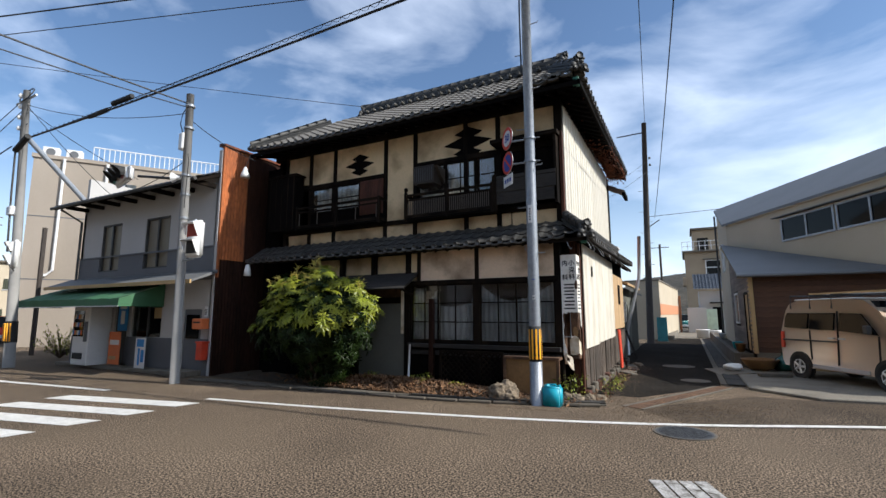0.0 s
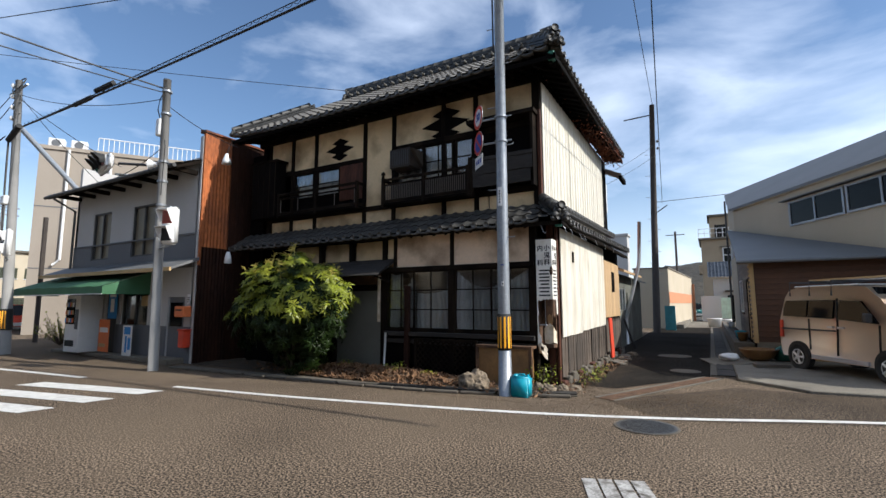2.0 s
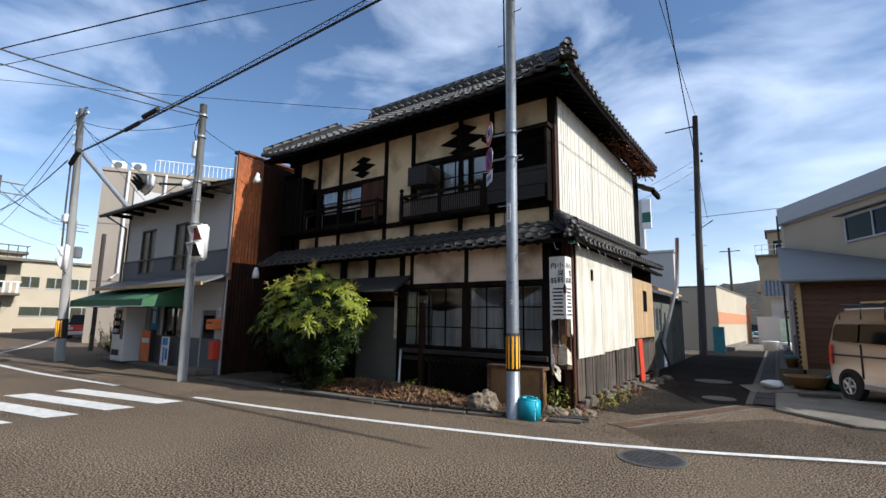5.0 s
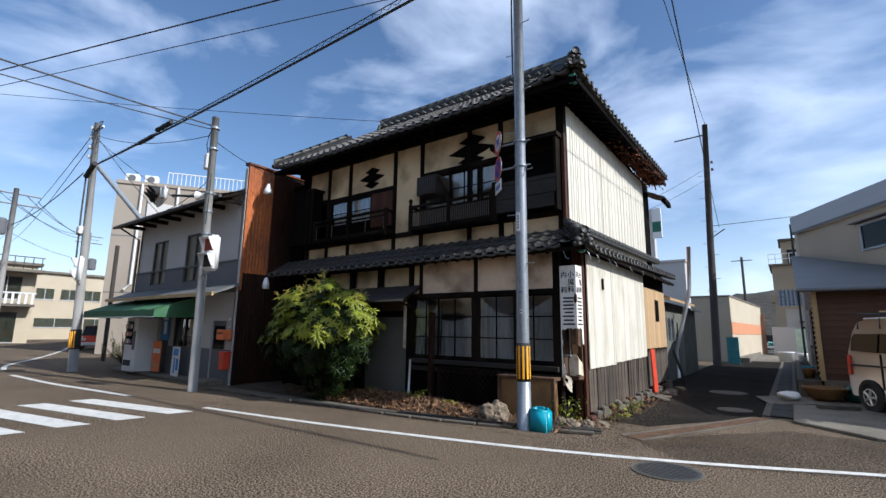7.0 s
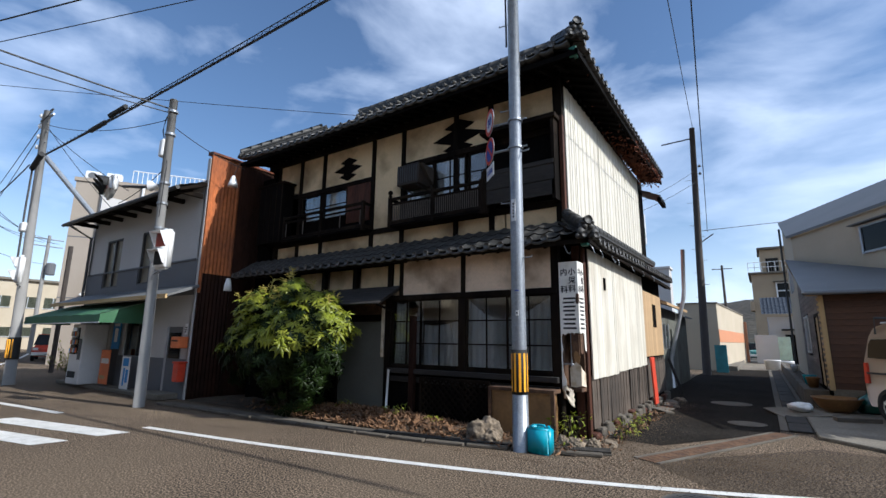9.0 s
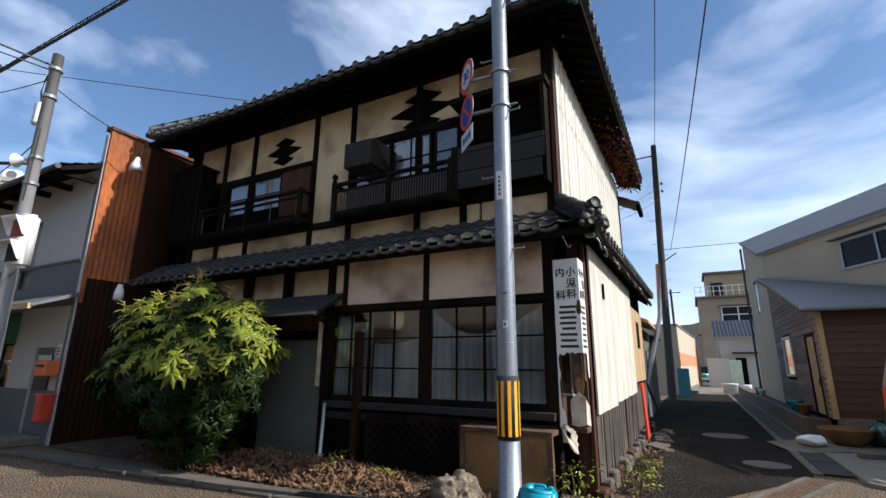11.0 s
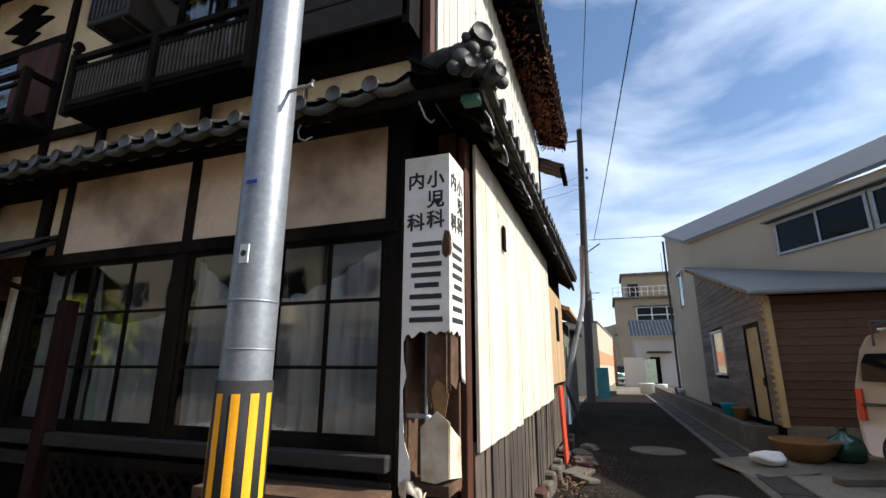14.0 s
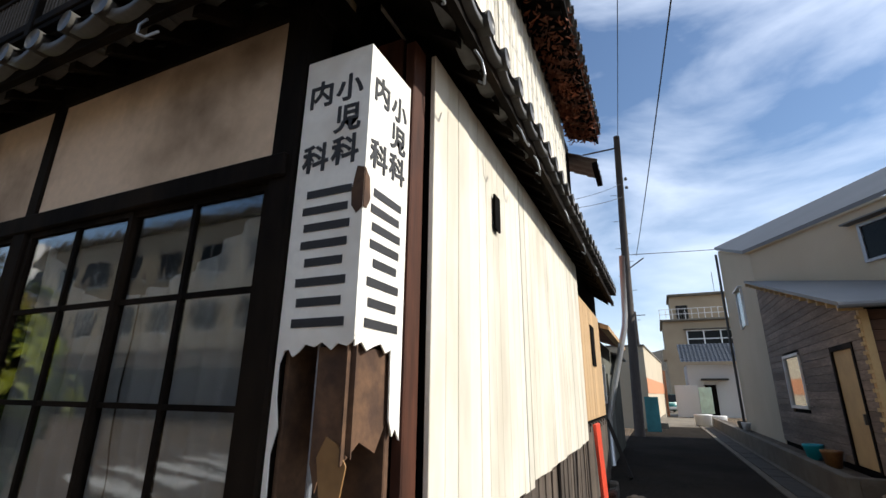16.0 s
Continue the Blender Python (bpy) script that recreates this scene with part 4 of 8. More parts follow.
for k in range(10):
    piece("ochre_board", ob_m, house, pose(-1.98, 14.3 + 0.275 * k, 1.16, 0, 0, rr.gauss(0, 0.6)))
for k in range(26):
    piece("plank", pl[k % 3], house, pose(-1.98, 14.2 + 0.105 * k, 0.2))
part("side_window", box(B(), -1.965, -1.95, 15.6, 16.0, 1.9, 2.5), BLACKWOOD, house)
st_rng = random.Random(3)
for k in range(24):
    y = 9.9 + 0.29 * k
    s = bbox(-0.07, 0.07, -0.12, 0.12, -0.02, 0.10 + 0.05 * (k % 3), 0.025)
    for v in s.verts:
        v.co *= 1 + 0.15 * noise.noise(v.co * 9 + Vector((k, 0, 0)))
    o = part("footing_stone", s, CURB if k % 4 else REDWOOD, house)
    o.matrix_basis = pose(-1.90 + st_rng.uniform(-0.03, 0.03), y, 0, 0, 0, st_rng.uniform(-6, 6))


# ---- tiled roofs ----
PITCH, COURSE = 0.262, 0.235


def slope_field(bm, p0, u, inn, L, run, rise, k0, k1, lift):
    """Pan-tile surface over a sloping plane: waves across, a lip at every course."""
    p0, u, inn = Vector(p0), Vector(u), Vector(inn)
    S = math.hypot(run, rise)
    nrm = (u.cross(inn * run / S + Vector((0, 0, rise / S)))).normalized()
    if nrm.z < 0:
        nrm = -nrm
    cols = int(L / PITCH) * 6
    rows = []
    nc = max(1, int(S / COURSE))
    for c in range(nc):
        rows += [(S * c / nc, 0.020), (S * (c + 1) / nc, 0.0)]
    grid = []
    for v, h in rows:
        w = v / S * run
        row = []
        for i in range(cols + 1):
            s = max(k0 * w, min(L - k1 * w, L * i / cols))
            ph = (s / PITCH) % 1.0
            wave = 0.035 * (0.5 + 0.5 * math.cos(2 * math.pi * ph)) ** 2
            lf = lift(s / L) * (1 - v / S) ** 2
            row.append(bm.verts.new(p0 + u * s + inn * w + Vector((0, 0, v / S * rise + lf)) + nrm * (wave + h)))
        grid.append(row)
    for q, s in zip(grid, grid[1:]):
        for i in range(cols):
            if (q[i].co - q[i + 1].co).length > 1e-5 or (s[i].co - s[i + 1].co).length > 1e-5:
                bm.faces.new((q[i], q[i + 1], s[i + 1], s[i]))
    return bm


def eave_tile_mesh():
    bm = B()
    tube(bm, [(0, -0.035, 0.01), (0, 0.0, 0.01), (0, 0.16, 0.02)], 0.056, 12)
    n = 8
    a, b = [], []
    for i in range(n + 1):
        x = PITCH * i / n
        z = -0.006 - 0.040 * math.sin(math.pi * i / n)
        a.append((bm.verts.new((x, -0.012, z + 0.014)), bm.verts.new((x, -0.012, z - 0.030))))
        b.append((bm.verts.new((x, 0.16, z + 0.03)), bm.verts.new((x, 0.16, z - 0.010))))
    for i in range(n):
        bm.faces.new((a[i][1], a[i + 1][1], a[i + 1][0], a[i][0]))
        bm.faces.new((a[i][0], a[i + 1][0], b[i + 1][0], b[i][0]))
        bm.faces.new((a[i][1], b[i][1], b[i + 1][1], a[i + 1][1]))
    return meshof(bm, "eave_tile", TILE, True)


EAVE = eave_tile_mesh()
cap_bm = tube(B(), [(-0.155, 0, 0), (0.10, 0, 0), (0.10, 0, 0.006), (0.155, 0, 0.006)], 0.088, 12)
CAP = meshof(cap_bm, "ridge_cap", SHADETILE, True)


def eave_row(roof, p0, u, ang, L, lift, n0=0):
    n = int(L / PITCH)
    for k in range(n0, n):
        p = Vector(p0) + Vector(u) * (k * PITCH) + Vector((0, 0, lift(k / n)))
        piece("eave_tile", EAVE, roof, pose(p.x, p.y, p.z + rr.uniform(-0.006, 0.006), 0, rr.gauss(0, 1.2), ang + rr.gauss(0, 1.5)))


def ridge(roof, a, b, h, w=0.13, caps=True):
    """A stacked ridge with round cap tiles from a to b."""
    a, b = Vector(a), Vector(b)
    d = b - a
    Lr = d.length
    m = Matrix.Translation(a) @ d.to_track_quat("X", "Z").to_matrix().to_4x4()
    k = 0
    while k * 0.055 < h - 0.08:
        part("ridge_course", box(B(), 0, Lr, -w + 0.012 * (k % 2), w - 0.012 * (k % 2), k * 0.055 - 0.05, k * 0.055 + 0.04 - 0.05, m), SHADETILE, roof)
        k += 1
    for i in range(int(Lr / 0.29)):
        piece("ridge_cap", CAP, roof, m @ pose(0.15 + 0.29 * i, 0, h - 0.08))


def ogre_tile(roof, p, ang, s=1.0):
    """Moulded end ornament: a plate with rolled volutes and a cap boss."""
    bm = B()
    m = pose(*p, 0, 0, ang)
    def blob(x, y, z, r, sq=(1, 1, 1)):
        t = bmesh.ops.create_icosphere(bm, subdivisions=2, radius=r * s)
        for v in t["verts"]:
            v.co = m @ Vector((v.co.x * sq[0] + x * s, v.co.y * sq[1] + y * s, v.co.z * sq[2] + z * s))
    blob(0, 0, 0.13, 0.15, (0.5, 1.15, 1.0))
    for sy in (-1, 1):
        blob(0.05, 0.14 * sy, 0.05, 0.085, (0.7, 1, 1)); blob(0.07, 0.06 * sy, 0.16, 0.055, (0.8, 1, 1)); blob(0.04, 0.20 * sy, -0.03, 0.06, (0.7, 1, 1)); blob(0.06, 0.11 * sy, 0.24, 0.04, (0.8, 1, 1))
    tube(bm, [m @ Vector((-0.14 * s, 0, 0.27 * s)), m @ Vector((0.12 * s, 0, 0.29 * s))], 0.085 * s, 12)
    tube(bm, [m @ Vector((0.02 * s, -0.10 * s, -0.02 * s)), m @ Vector((0.16 * s, -0.12 * s, -0.02 * s))], 0.055 * s, 10)
    tube(bm, [m @ Vector((0.02 * s, 0.10 * s, -0.02 * s)), m @ Vector((0.16 * s, 0.12 * s, -0.02 * s))], 0.055 * s, 10)
    return part("end_ornament", bm, SHADETILE, roof, "moulded grey end ornament", True)


# lower pent roof
lo_lift = lambda s: 0.0 + 0.07 * max(0.0, (s - 0.86) / 0.14) ** 2
lo_side = lambda s: 0.07 * max(0.0, (0.10 - s) / 0.10) ** 2 + 0.20 * s
LX0, LXC, LY, LZ = -11.0, -1.65, 9.12, 3.09
# Lower roof tiles carry the upper eave's shade in their colour.
low = part("lower_roof", slope_field(B(), (LX0, LY, LZ), (1, 0, 0), (0, 1, 0), LXC - LX0, 0.67, 0.45, 0, 0.9, lo_lift), SHADETILE, house, "narrow grey pan-tile roof between the storeys")
part("side_field", slope_field(B(), (LXC, LY, LZ), (0, 1, 0), (-1, 0, 0), 17.1 - LY, 0.60, 0.40, 1.0, 0, lo_side), SHADETILE, low)
eave_row(low, (LX0, LY, LZ), (1, 0, 0), 0, LXC - LX0 - 0.2, lo_lift)
eave_row(low, (LXC, LY + 0.25, LZ), (0, 1, 0), 90, 17.0 - LY, lo_side)
ridge(low, (LXC - 0.05, LY + 0.05, LZ + 0.07), (-2.2, LY + 0.62, LZ + 0.50), 0.15, 0.08)
ogre_tile(low, (LXC - 0.05, LY + 0.07, LZ + 0.03), -45, 0.80)
ridge(low, (-2.12, 9.75, 3.57), (-2.12, 17.0, 3.76), 0.12, 0.07)
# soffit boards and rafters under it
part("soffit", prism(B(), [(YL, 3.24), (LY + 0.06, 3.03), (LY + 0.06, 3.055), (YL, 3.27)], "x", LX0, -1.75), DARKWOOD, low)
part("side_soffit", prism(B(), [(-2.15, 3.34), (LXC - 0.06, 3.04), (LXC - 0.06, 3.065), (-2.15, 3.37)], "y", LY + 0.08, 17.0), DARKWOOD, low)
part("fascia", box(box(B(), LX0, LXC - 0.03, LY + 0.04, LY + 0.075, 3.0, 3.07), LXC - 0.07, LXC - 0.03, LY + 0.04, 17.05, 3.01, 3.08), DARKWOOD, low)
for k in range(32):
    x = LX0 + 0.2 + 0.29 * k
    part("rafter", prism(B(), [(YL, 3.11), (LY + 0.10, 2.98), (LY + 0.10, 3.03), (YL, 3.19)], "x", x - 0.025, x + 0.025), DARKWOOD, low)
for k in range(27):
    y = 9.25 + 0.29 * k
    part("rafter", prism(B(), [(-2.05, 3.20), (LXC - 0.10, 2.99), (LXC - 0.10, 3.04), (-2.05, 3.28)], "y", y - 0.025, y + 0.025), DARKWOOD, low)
part("corner_flashing", bbox(-1.80, -1.69, LY + 0.07, LY + 0.17, 2.96, 3.09, 0.01, None), GREENTIN, low, "green verdigris corner flashing")
hook = [(0, 0, 0.03), (0.01, -0.03, -0.03), (0.03, -0.04, -0.09), (0.07, -0.03, -0.11), (0.10, 0.0, -0.07)]
HOOK = meshof(tube(B(), hook, 0.006, 6), "wire_hook", GALV)
for k, (x, y, a) in enumerate(((-2.9, 9.16, 0), (-2.05, 9.16, 40), (-1.70, 9.4, 80), (-1.70, 9.9, 100), (-1.70, 10.6, 60), (-1.70, 11.0, 90), (-1.70, 12.1, 70), (-1.70, 13.2, 95), (-1.70, 14.4, 90))):
    piece("wire_hook", HOOK, low, pose(x, y, 2.95 + (0.2 * max(0, y - 8.8) / 8.3), 0, 0, a))

# main roof
up_lift = lambda s: 0.17 * max(0.0, (s - 0.72) / 0.28) ** 2 + 0.10 * max(0.0, (0.25 - s) / 0.25) ** 2
up_side = lambda s: 0.17 * max(0.0, (0.30 - s) / 0.30) ** 2 + 0.16 * s
UX0, UXC, UY, UZ = -10.95, -1.60, 8.93, 6.22
main = part("main_roof", slope_field(B(), (UX0, UY, UZ), (1, 0, 0), (0, 1, 0), UXC - UX0, 2.07, 1.43, 0.85, 0.42, up_lift), TILEBODY, house, "grey pan-tile hipped roof with raised ridge")
part("side_field", slope_field(B(), (UXC, UY, UZ), (0, 1, 0), (-1, 0, 0), 16.75 - UY, 1.0, 0.69, 1.0, 0.0, up_side), TILEBODY, main)
bm = B()
vs = [bm.verts.new(p) for p in ((-9.2, 11.0, 7.66), (-2.42, 11.0, 7.66), (-2.42, 16.75, 6.3), (-10.95, 16.75, 6.3))]
bm.faces.new(vs)
part("rear_field", bm, TILEBODY, main)
part("gable_end", prism(B(), [(9.9, 6.9), (11.0, 7.64), (16.6, 6.5), (16.6, 6.4), (9.9, 6.7)], "x", -2.62, -2.52), BLACKWOOD, main)
bm = B()
bm.faces.new([bm.verts.new(p) for p in ((-10.95, 8.93, 6.32), (-9.2, 11.0, 7.66), (-10.95, 16.7, 6.3))])
part("left_field", bm, TILEBODY, main)
eave_row(main, (UX0, UY, UZ), (1, 0, 0), 0, UXC - UX0 - 0.15, up_lift)
eave_row(main, (UXC, UY + 0.25, UZ), (0, 1, 0), 90, 16.7 - UY, up_side)
ridge(main, (-8.35, 11.0, 7.67), (-2.45, 11.0, 7.67), 0.28, 0.13)
ogre_tile(main, (-8.42, 11.0, 7.62), 180, 1.0)
ogre_tile(main, (-2.38, 11.0, 7.66), 0, 1.0)
ridge(main, (UXC - 0.08, UY + 0.08, UZ + 0.22), (-2.45, 9.98, 7.05), 0.20, 0.09)
ogre_tile(main, (UXC - 0.06, UY + 0.06, UZ + 0.19), -50, 0.85)
ridge(main, (UX0 + 0.05, UY + 0.06, UZ + 0.14), (-9.4, 10.6, 7.42), 0.20, 0.09)
ogre_tile(main, (UX0 + 0.06, UY + 0.05, UZ + 0.12), 215, 0.6)
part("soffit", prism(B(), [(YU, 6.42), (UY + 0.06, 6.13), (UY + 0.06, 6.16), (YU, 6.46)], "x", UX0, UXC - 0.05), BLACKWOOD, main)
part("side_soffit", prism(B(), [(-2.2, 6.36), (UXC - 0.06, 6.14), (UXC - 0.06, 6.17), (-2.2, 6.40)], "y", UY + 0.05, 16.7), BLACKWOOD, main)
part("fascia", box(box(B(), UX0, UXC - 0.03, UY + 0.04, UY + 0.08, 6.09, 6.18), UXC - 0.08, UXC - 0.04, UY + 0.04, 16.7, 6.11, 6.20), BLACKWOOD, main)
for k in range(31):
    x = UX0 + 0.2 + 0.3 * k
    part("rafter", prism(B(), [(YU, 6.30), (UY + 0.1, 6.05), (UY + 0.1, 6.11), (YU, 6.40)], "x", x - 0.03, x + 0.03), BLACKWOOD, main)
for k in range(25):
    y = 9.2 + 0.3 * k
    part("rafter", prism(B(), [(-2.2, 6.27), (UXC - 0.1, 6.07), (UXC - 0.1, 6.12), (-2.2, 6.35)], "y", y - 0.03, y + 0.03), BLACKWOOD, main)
part("corner_flashing", bbox(-1.78, -1.66, 8.98, 9.1, 6.08, 6.26, 0.01), GREENTIN, main, "green verdigris corner flashing")
HEAD = meshof(tube(B(), [(0, -0.16, -0.015), (0, 0.02, 0.01)], 0.042, 8), "tile_head", TILE, True)
for k in range(23):
    piece("tile_head", HEAD, main, pose(-8.2 + 0.25 * k, 10.86, 7.64))
# lower rear eave
part("rear_eave", slope_field(B(), (-1.72, 16.7, 5.75), (0, 1, 0), (-1, 0, 0), 0.9, 0.8, 0.4, 0, 0, lambda s: 0.0), TILEBODY, main)
part("rear_fascia", box(B(), -1.80, -1.70, 16.7, 17.6, 5.62, 5.74), BLACKWOOD, main)
part("rear_wing", box(B(), -4.0, -2.30, 15.95, 17.2, 3.5, 5.9), CREAMSHEET, house)
# dried vines under the side eave
rs = random.Random(21)
scatter_leaves(2600, lambda: rs.uniform(-2.15, -1.62), lambda x: 16.5 - abs(rs.gauss(0, 1.5)), lambda x, y: 6.14 - abs(rs.gauss(0, 0.10)) + 0.16 * (y - 9) / 8, 0.05, RUSTDARK, "dried_vine", "dry rust-red vine hanging under the side eave")

# ---- sign box at the corner ----
GX0, GX1, GY0, GY1, GZ0, GZ1 = -2.265, -1.957, 9.46, 9.77, 1.66, 2.77
sg = thing("sign_box", (-2.11, 9.62, 0.78), "tall white corner sign box with black lettering, torn open below", "sign")


def on_front(u, z):
    return (GX0 + (GX1 - GX0) * u, z)


def on_flank(v, z):
    return (GY0 + (GY1 - GY0) * v, z)


def rag(pts, face, out, m=SIGNWHITE, name="torn_edge", label=""):
    """A thin sheet on the front or the flank, given by shares of the width and heights."""
    if face == "front":
        bm = prism(B(), [on_front(*p) for p in pts], "y", GY0 - out, GY0 - out + 0.006)
    else:
        bm = prism(B(), [on_flank(*p) for p in pts], "x", GX1 + out - 0.006, GX1 + out)
    return part(name, bm, m, sg, label)


rag([(0, GZ0), (1, GZ0), (1, GZ1), (0, GZ1)], "front", 0.0, name="front_face")
rag([(0.02, GZ0), (1, GZ0), (1, GZ1), (0.02, GZ1)], "flank", 0.0, name="flank_face")
part("top", box(B(), GX0, GX1, GY0, GY1, GZ1, GZ1 + 0.007), SIGNWHITE, sg)
part("back_board", bbox(GX0 + 0.02, GX1 - 0.02, GY1 - 0.06, GY1 - 0.03, 0.72, 2.74, 0.004), TORN, sg, "torn brown inner board")
part("side_board", bbox(GX0 + 0.012, GX0 + 0.03, GY0 + 0.03, GY1 - 0.03, 0.72, 2.74, 0.004), TORN, sg)
part("inner_tray", bbox(GX0 + 0.03, GX1 - 0.01, GY0 + 0.02, GY1 - 0.05, 0.74, 0.80, 0.004), TORN, sg)
part("inner_post", tube(B(), [(-2.115, 9.50, 0.98), (-2.115, 9.50, 1.66)], 0.010, 8), GALV, sg)
part("inner_post", tube(B(), [(-2.125, 9.53, 0.80), (-2.125, 9.53, 1.66)], 0.014, 8), BLACKWOOD, sg)
part("bracket", bbox(-2.235, -2.09, 9.49, 9.50, 1.145, 1.170, 0.002), GALV, sg)
part("cable_cap", lathe(B(), [(0.014, 0), (0.018, 0.01), (0.018, 0.03), (0.008, 0.036)], 12, (-2.095, 9.488, 1.13)), WHITEPL, sg)
# ragged lower edges of the two faces
rag([(0, 1.665), (0, 1.60), (0.05, 1.58), (0.10, 1.62), (0.16, 1.625), (0.22, 1.60), (0.30, 1.615), (0.38, 1.64), (0.50, 1.63), (0.60, 1.645), (0.72, 1.62), (0.80, 1.64), (0.92, 1.63), (1, 1.65), (1, 1.665)], "front", 0.0005)
rag([(0, 1.62), (0, 0.78), (0.06, 0.76), (0.16, 0.80), (0.24, 0.82), (0.22, 0.92), (0.10, 1.02), (0.07, 1.16), (0.05, 1.30), (0.12, 1.38), (0.06, 1.47), (0.04, 1.60)], "front", 0.001)
rag([(0.02, 1.665), (0.02, 1.63), (0.14, 1.645), (0.24, 1.62), (0.40, 1.64), (0.52, 1.65), (0.62, 1.62), (0.74, 1.635), (0.76, 1.40), (0.84, 1.345), (0.90, 1.37), (1, 1.33), (1, 1.665)], "flank", 0.0005)
# brown paper lining, its shade in the brown, and pale board behind the tear
rag([(0.52, 1.63), (1.0, 1.64), (1.0, 1.30), (0.82, 1.34), (0.70, 1.32), (0.60, 1.20), (0.52, 1.28)], "front", -0.02, TORN, "brown_lining")
rag([(0.0, 1.64), (0.76, 1.63), (0.78, 1.38), (0.60, 1.30), (0.30, 1.34), (0.0, 1.28)], "flank", -0.02, TORN, "brown_lining")
rag([(0.62, 1.30), (0.72, 1.36), (0.86, 1.34), (0.97, 1.28), (0.90, 1.16), (0.72, 1.12)], "front", -0.012, PLYBOX, "foam_clump", "crumbling amber foam")
rag([(0.42, 1.10), (0.74, 1.19), (1.0, 1.13), (1.0, 0.84), (0.72, 0.81), (0.44, 0.82)], "front", -0.006, PAPERBOARD, "pale_board", "pale bent board")
rag([(0.0, 1.13), (0.44, 1.06), (0.72, 1.02), (0.78, 0.80), (0.40, 0.82), (0.0, 0.84)], "flank", -0.006, PAPERBOARD, "pale_board")
bm = B()
gn = 10
gg = []
for i in range(gn + 1):
    row = []
    for j in range(gn + 1):
        u, w = i / gn, j / gn
        edge = 0.02 * noise.noise((u * 6, w * 6, 4.0))
        row.append(bm.verts.new((GX0 + 0.01 + 0.17 * u + 0.03 * w + edge, 9.44 - 0.07 * math.sin(2.6 * u) * w - 0.02 * w + 0.02 * noise.noise((u * 4, w * 4, 0)), 0.80 - 0.22 * w * (0.75 + 0.35 * u) + 0.03 * math.sin(5 * u) + edge)))
    gg.append(row)
for i in range(gn):
    for j in range(gn):
        if not (3 <= i <= 5 and 3 <= j <= 5):
            bm.faces.new((gg[i][j], gg[i + 1][j], gg[i + 1][j + 1], gg[i][j + 1]))
solid(part("hanging_scrap", bm, PAPERBOARD, sg, "curled peeling scrap", True), 0.003)
part("chip", prism(B(), [on_front(*p) for p in ((0.84, 2.17), (0.90, 2.26), (1.0, 2.25), (1.0, 2.10), (0.92, 2.08), (0.85, 2.11))], "y", GY0 - 0.003, GY0 - 0.0008), TORN, sg)
part("chip", prism(B(), [on_flank(*p) for p in ((0.0, 2.25), (0.10, 2.22), (0.13, 2.14), (0.06, 2.10), (0.0, 2.10))], "x", GX1 + 0.0008, GX1 + 0.003), TORN, sg)


def glyph_column(face):
    """Kanji for the medical departments; the name below stands as plain bars."""
    def put(ch, u, z, size):
        if face == "front":
            m = pose(GX0 + (GX1 - GX0) * u, GY0 - 0.002, z, 90, 0, 0)
        else:
            m = pose(GX1 + 0.002, GY0 + (GY1 - GY0) * u, z, 90, 0, 90)
        return words(ch, size, INK, m, sg)
    for ch, u, z in (("小", 0.70, 2.60), ("児", 0.70, 2.465), ("科", 0.70, 2.33), ("内", 0.27, 2.60), ("科", 0.27, 2.32)):
        put(ch, u, z, 0.122)
    for u0, u1, z0, z1 in ((0.20, 0.84, 2.165, 2.195), (0.16, 0.80, 2.10, 2.13), (0.20, 0.84, 2.035, 2.065), (0.18, 0.82, 1.97, 2.00),
                           (0.26, 0.78, 1.905, 1.935), (0.16, 0.84, 1.835, 1.865), (0.20, 0.80, 1.765, 1.795), (0.16, 0.86, 1.695, 1.725)):
        if face == "front":
            b = box(B(), GX0 + (GX1 - GX0) * u0, GX0 + (GX1 - GX0) * u1, GY0 - 0.003, GY0 - 0.001, z0, z1)
        else:
            b = box(B(), GX1 + 0.001, GX1 + 0.003, GY0 + (GY1 - GY0) * u0, GY0 + (GY1 - GY0) * u1, z0, z1)
        part("name_bar", b, INK, sg)


glyph_column("front")
glyph_column("flank")

# ---- street pole with road signs ----
PX, PY = -2.54, 8.49
pole = thing("street_pole", (PX, PY, 0), "tall galvanised steel street pole with a black and yellow guard band", "pole")
part("shaft", tube(B(), [(PX, PY, 0), (PX, PY, 1.2), (PX, PY, 4), (PX, PY, 9.5)], 0.118, 28, 0.085), GALV, pole, smooth=True)
part("joint_ring", lathe(B(), [(0.103, 0), (0.1085, 0.003), (0.1085, 0.010), (0.103, 0.013)], 28, (PX, PY, 1.70)), GALV, pole, smooth=True)
part("joint_ring", lathe(B(), [(0.103, 0), (0.1085, 0.002), (0.1085, 0.007), (0.103, 0.010)], 28, (PX, PY, 1.50)), GALV, pole, smooth=True)
part("guard_band", lathe(B(), [(0.110, 0), (0.1145, 0.0), (0.1145, 0.62), (0.104, 0.62)], 32, (PX, PY, 0.76)), BLACK, pole, "black guard band", True)
for k in range(10):
    bm = B()
    a0 = 2 * math.pi * k / 10
    q = []
    for i in range(4):
        a = a0 + 0.30 * i / 3
        q.append([bm.verts.new((PX + 0.1165 * math.cos(a), PY + 0.1165 * math.sin(a), z)) for z in (0.80, 1.33)])
    for i in range(3):
        bm.faces.new((q[i][0], q[i + 1][0], q[i + 1][1], q[i][1]))
    part("yellow_stripe", bm, YELLOW, pole)
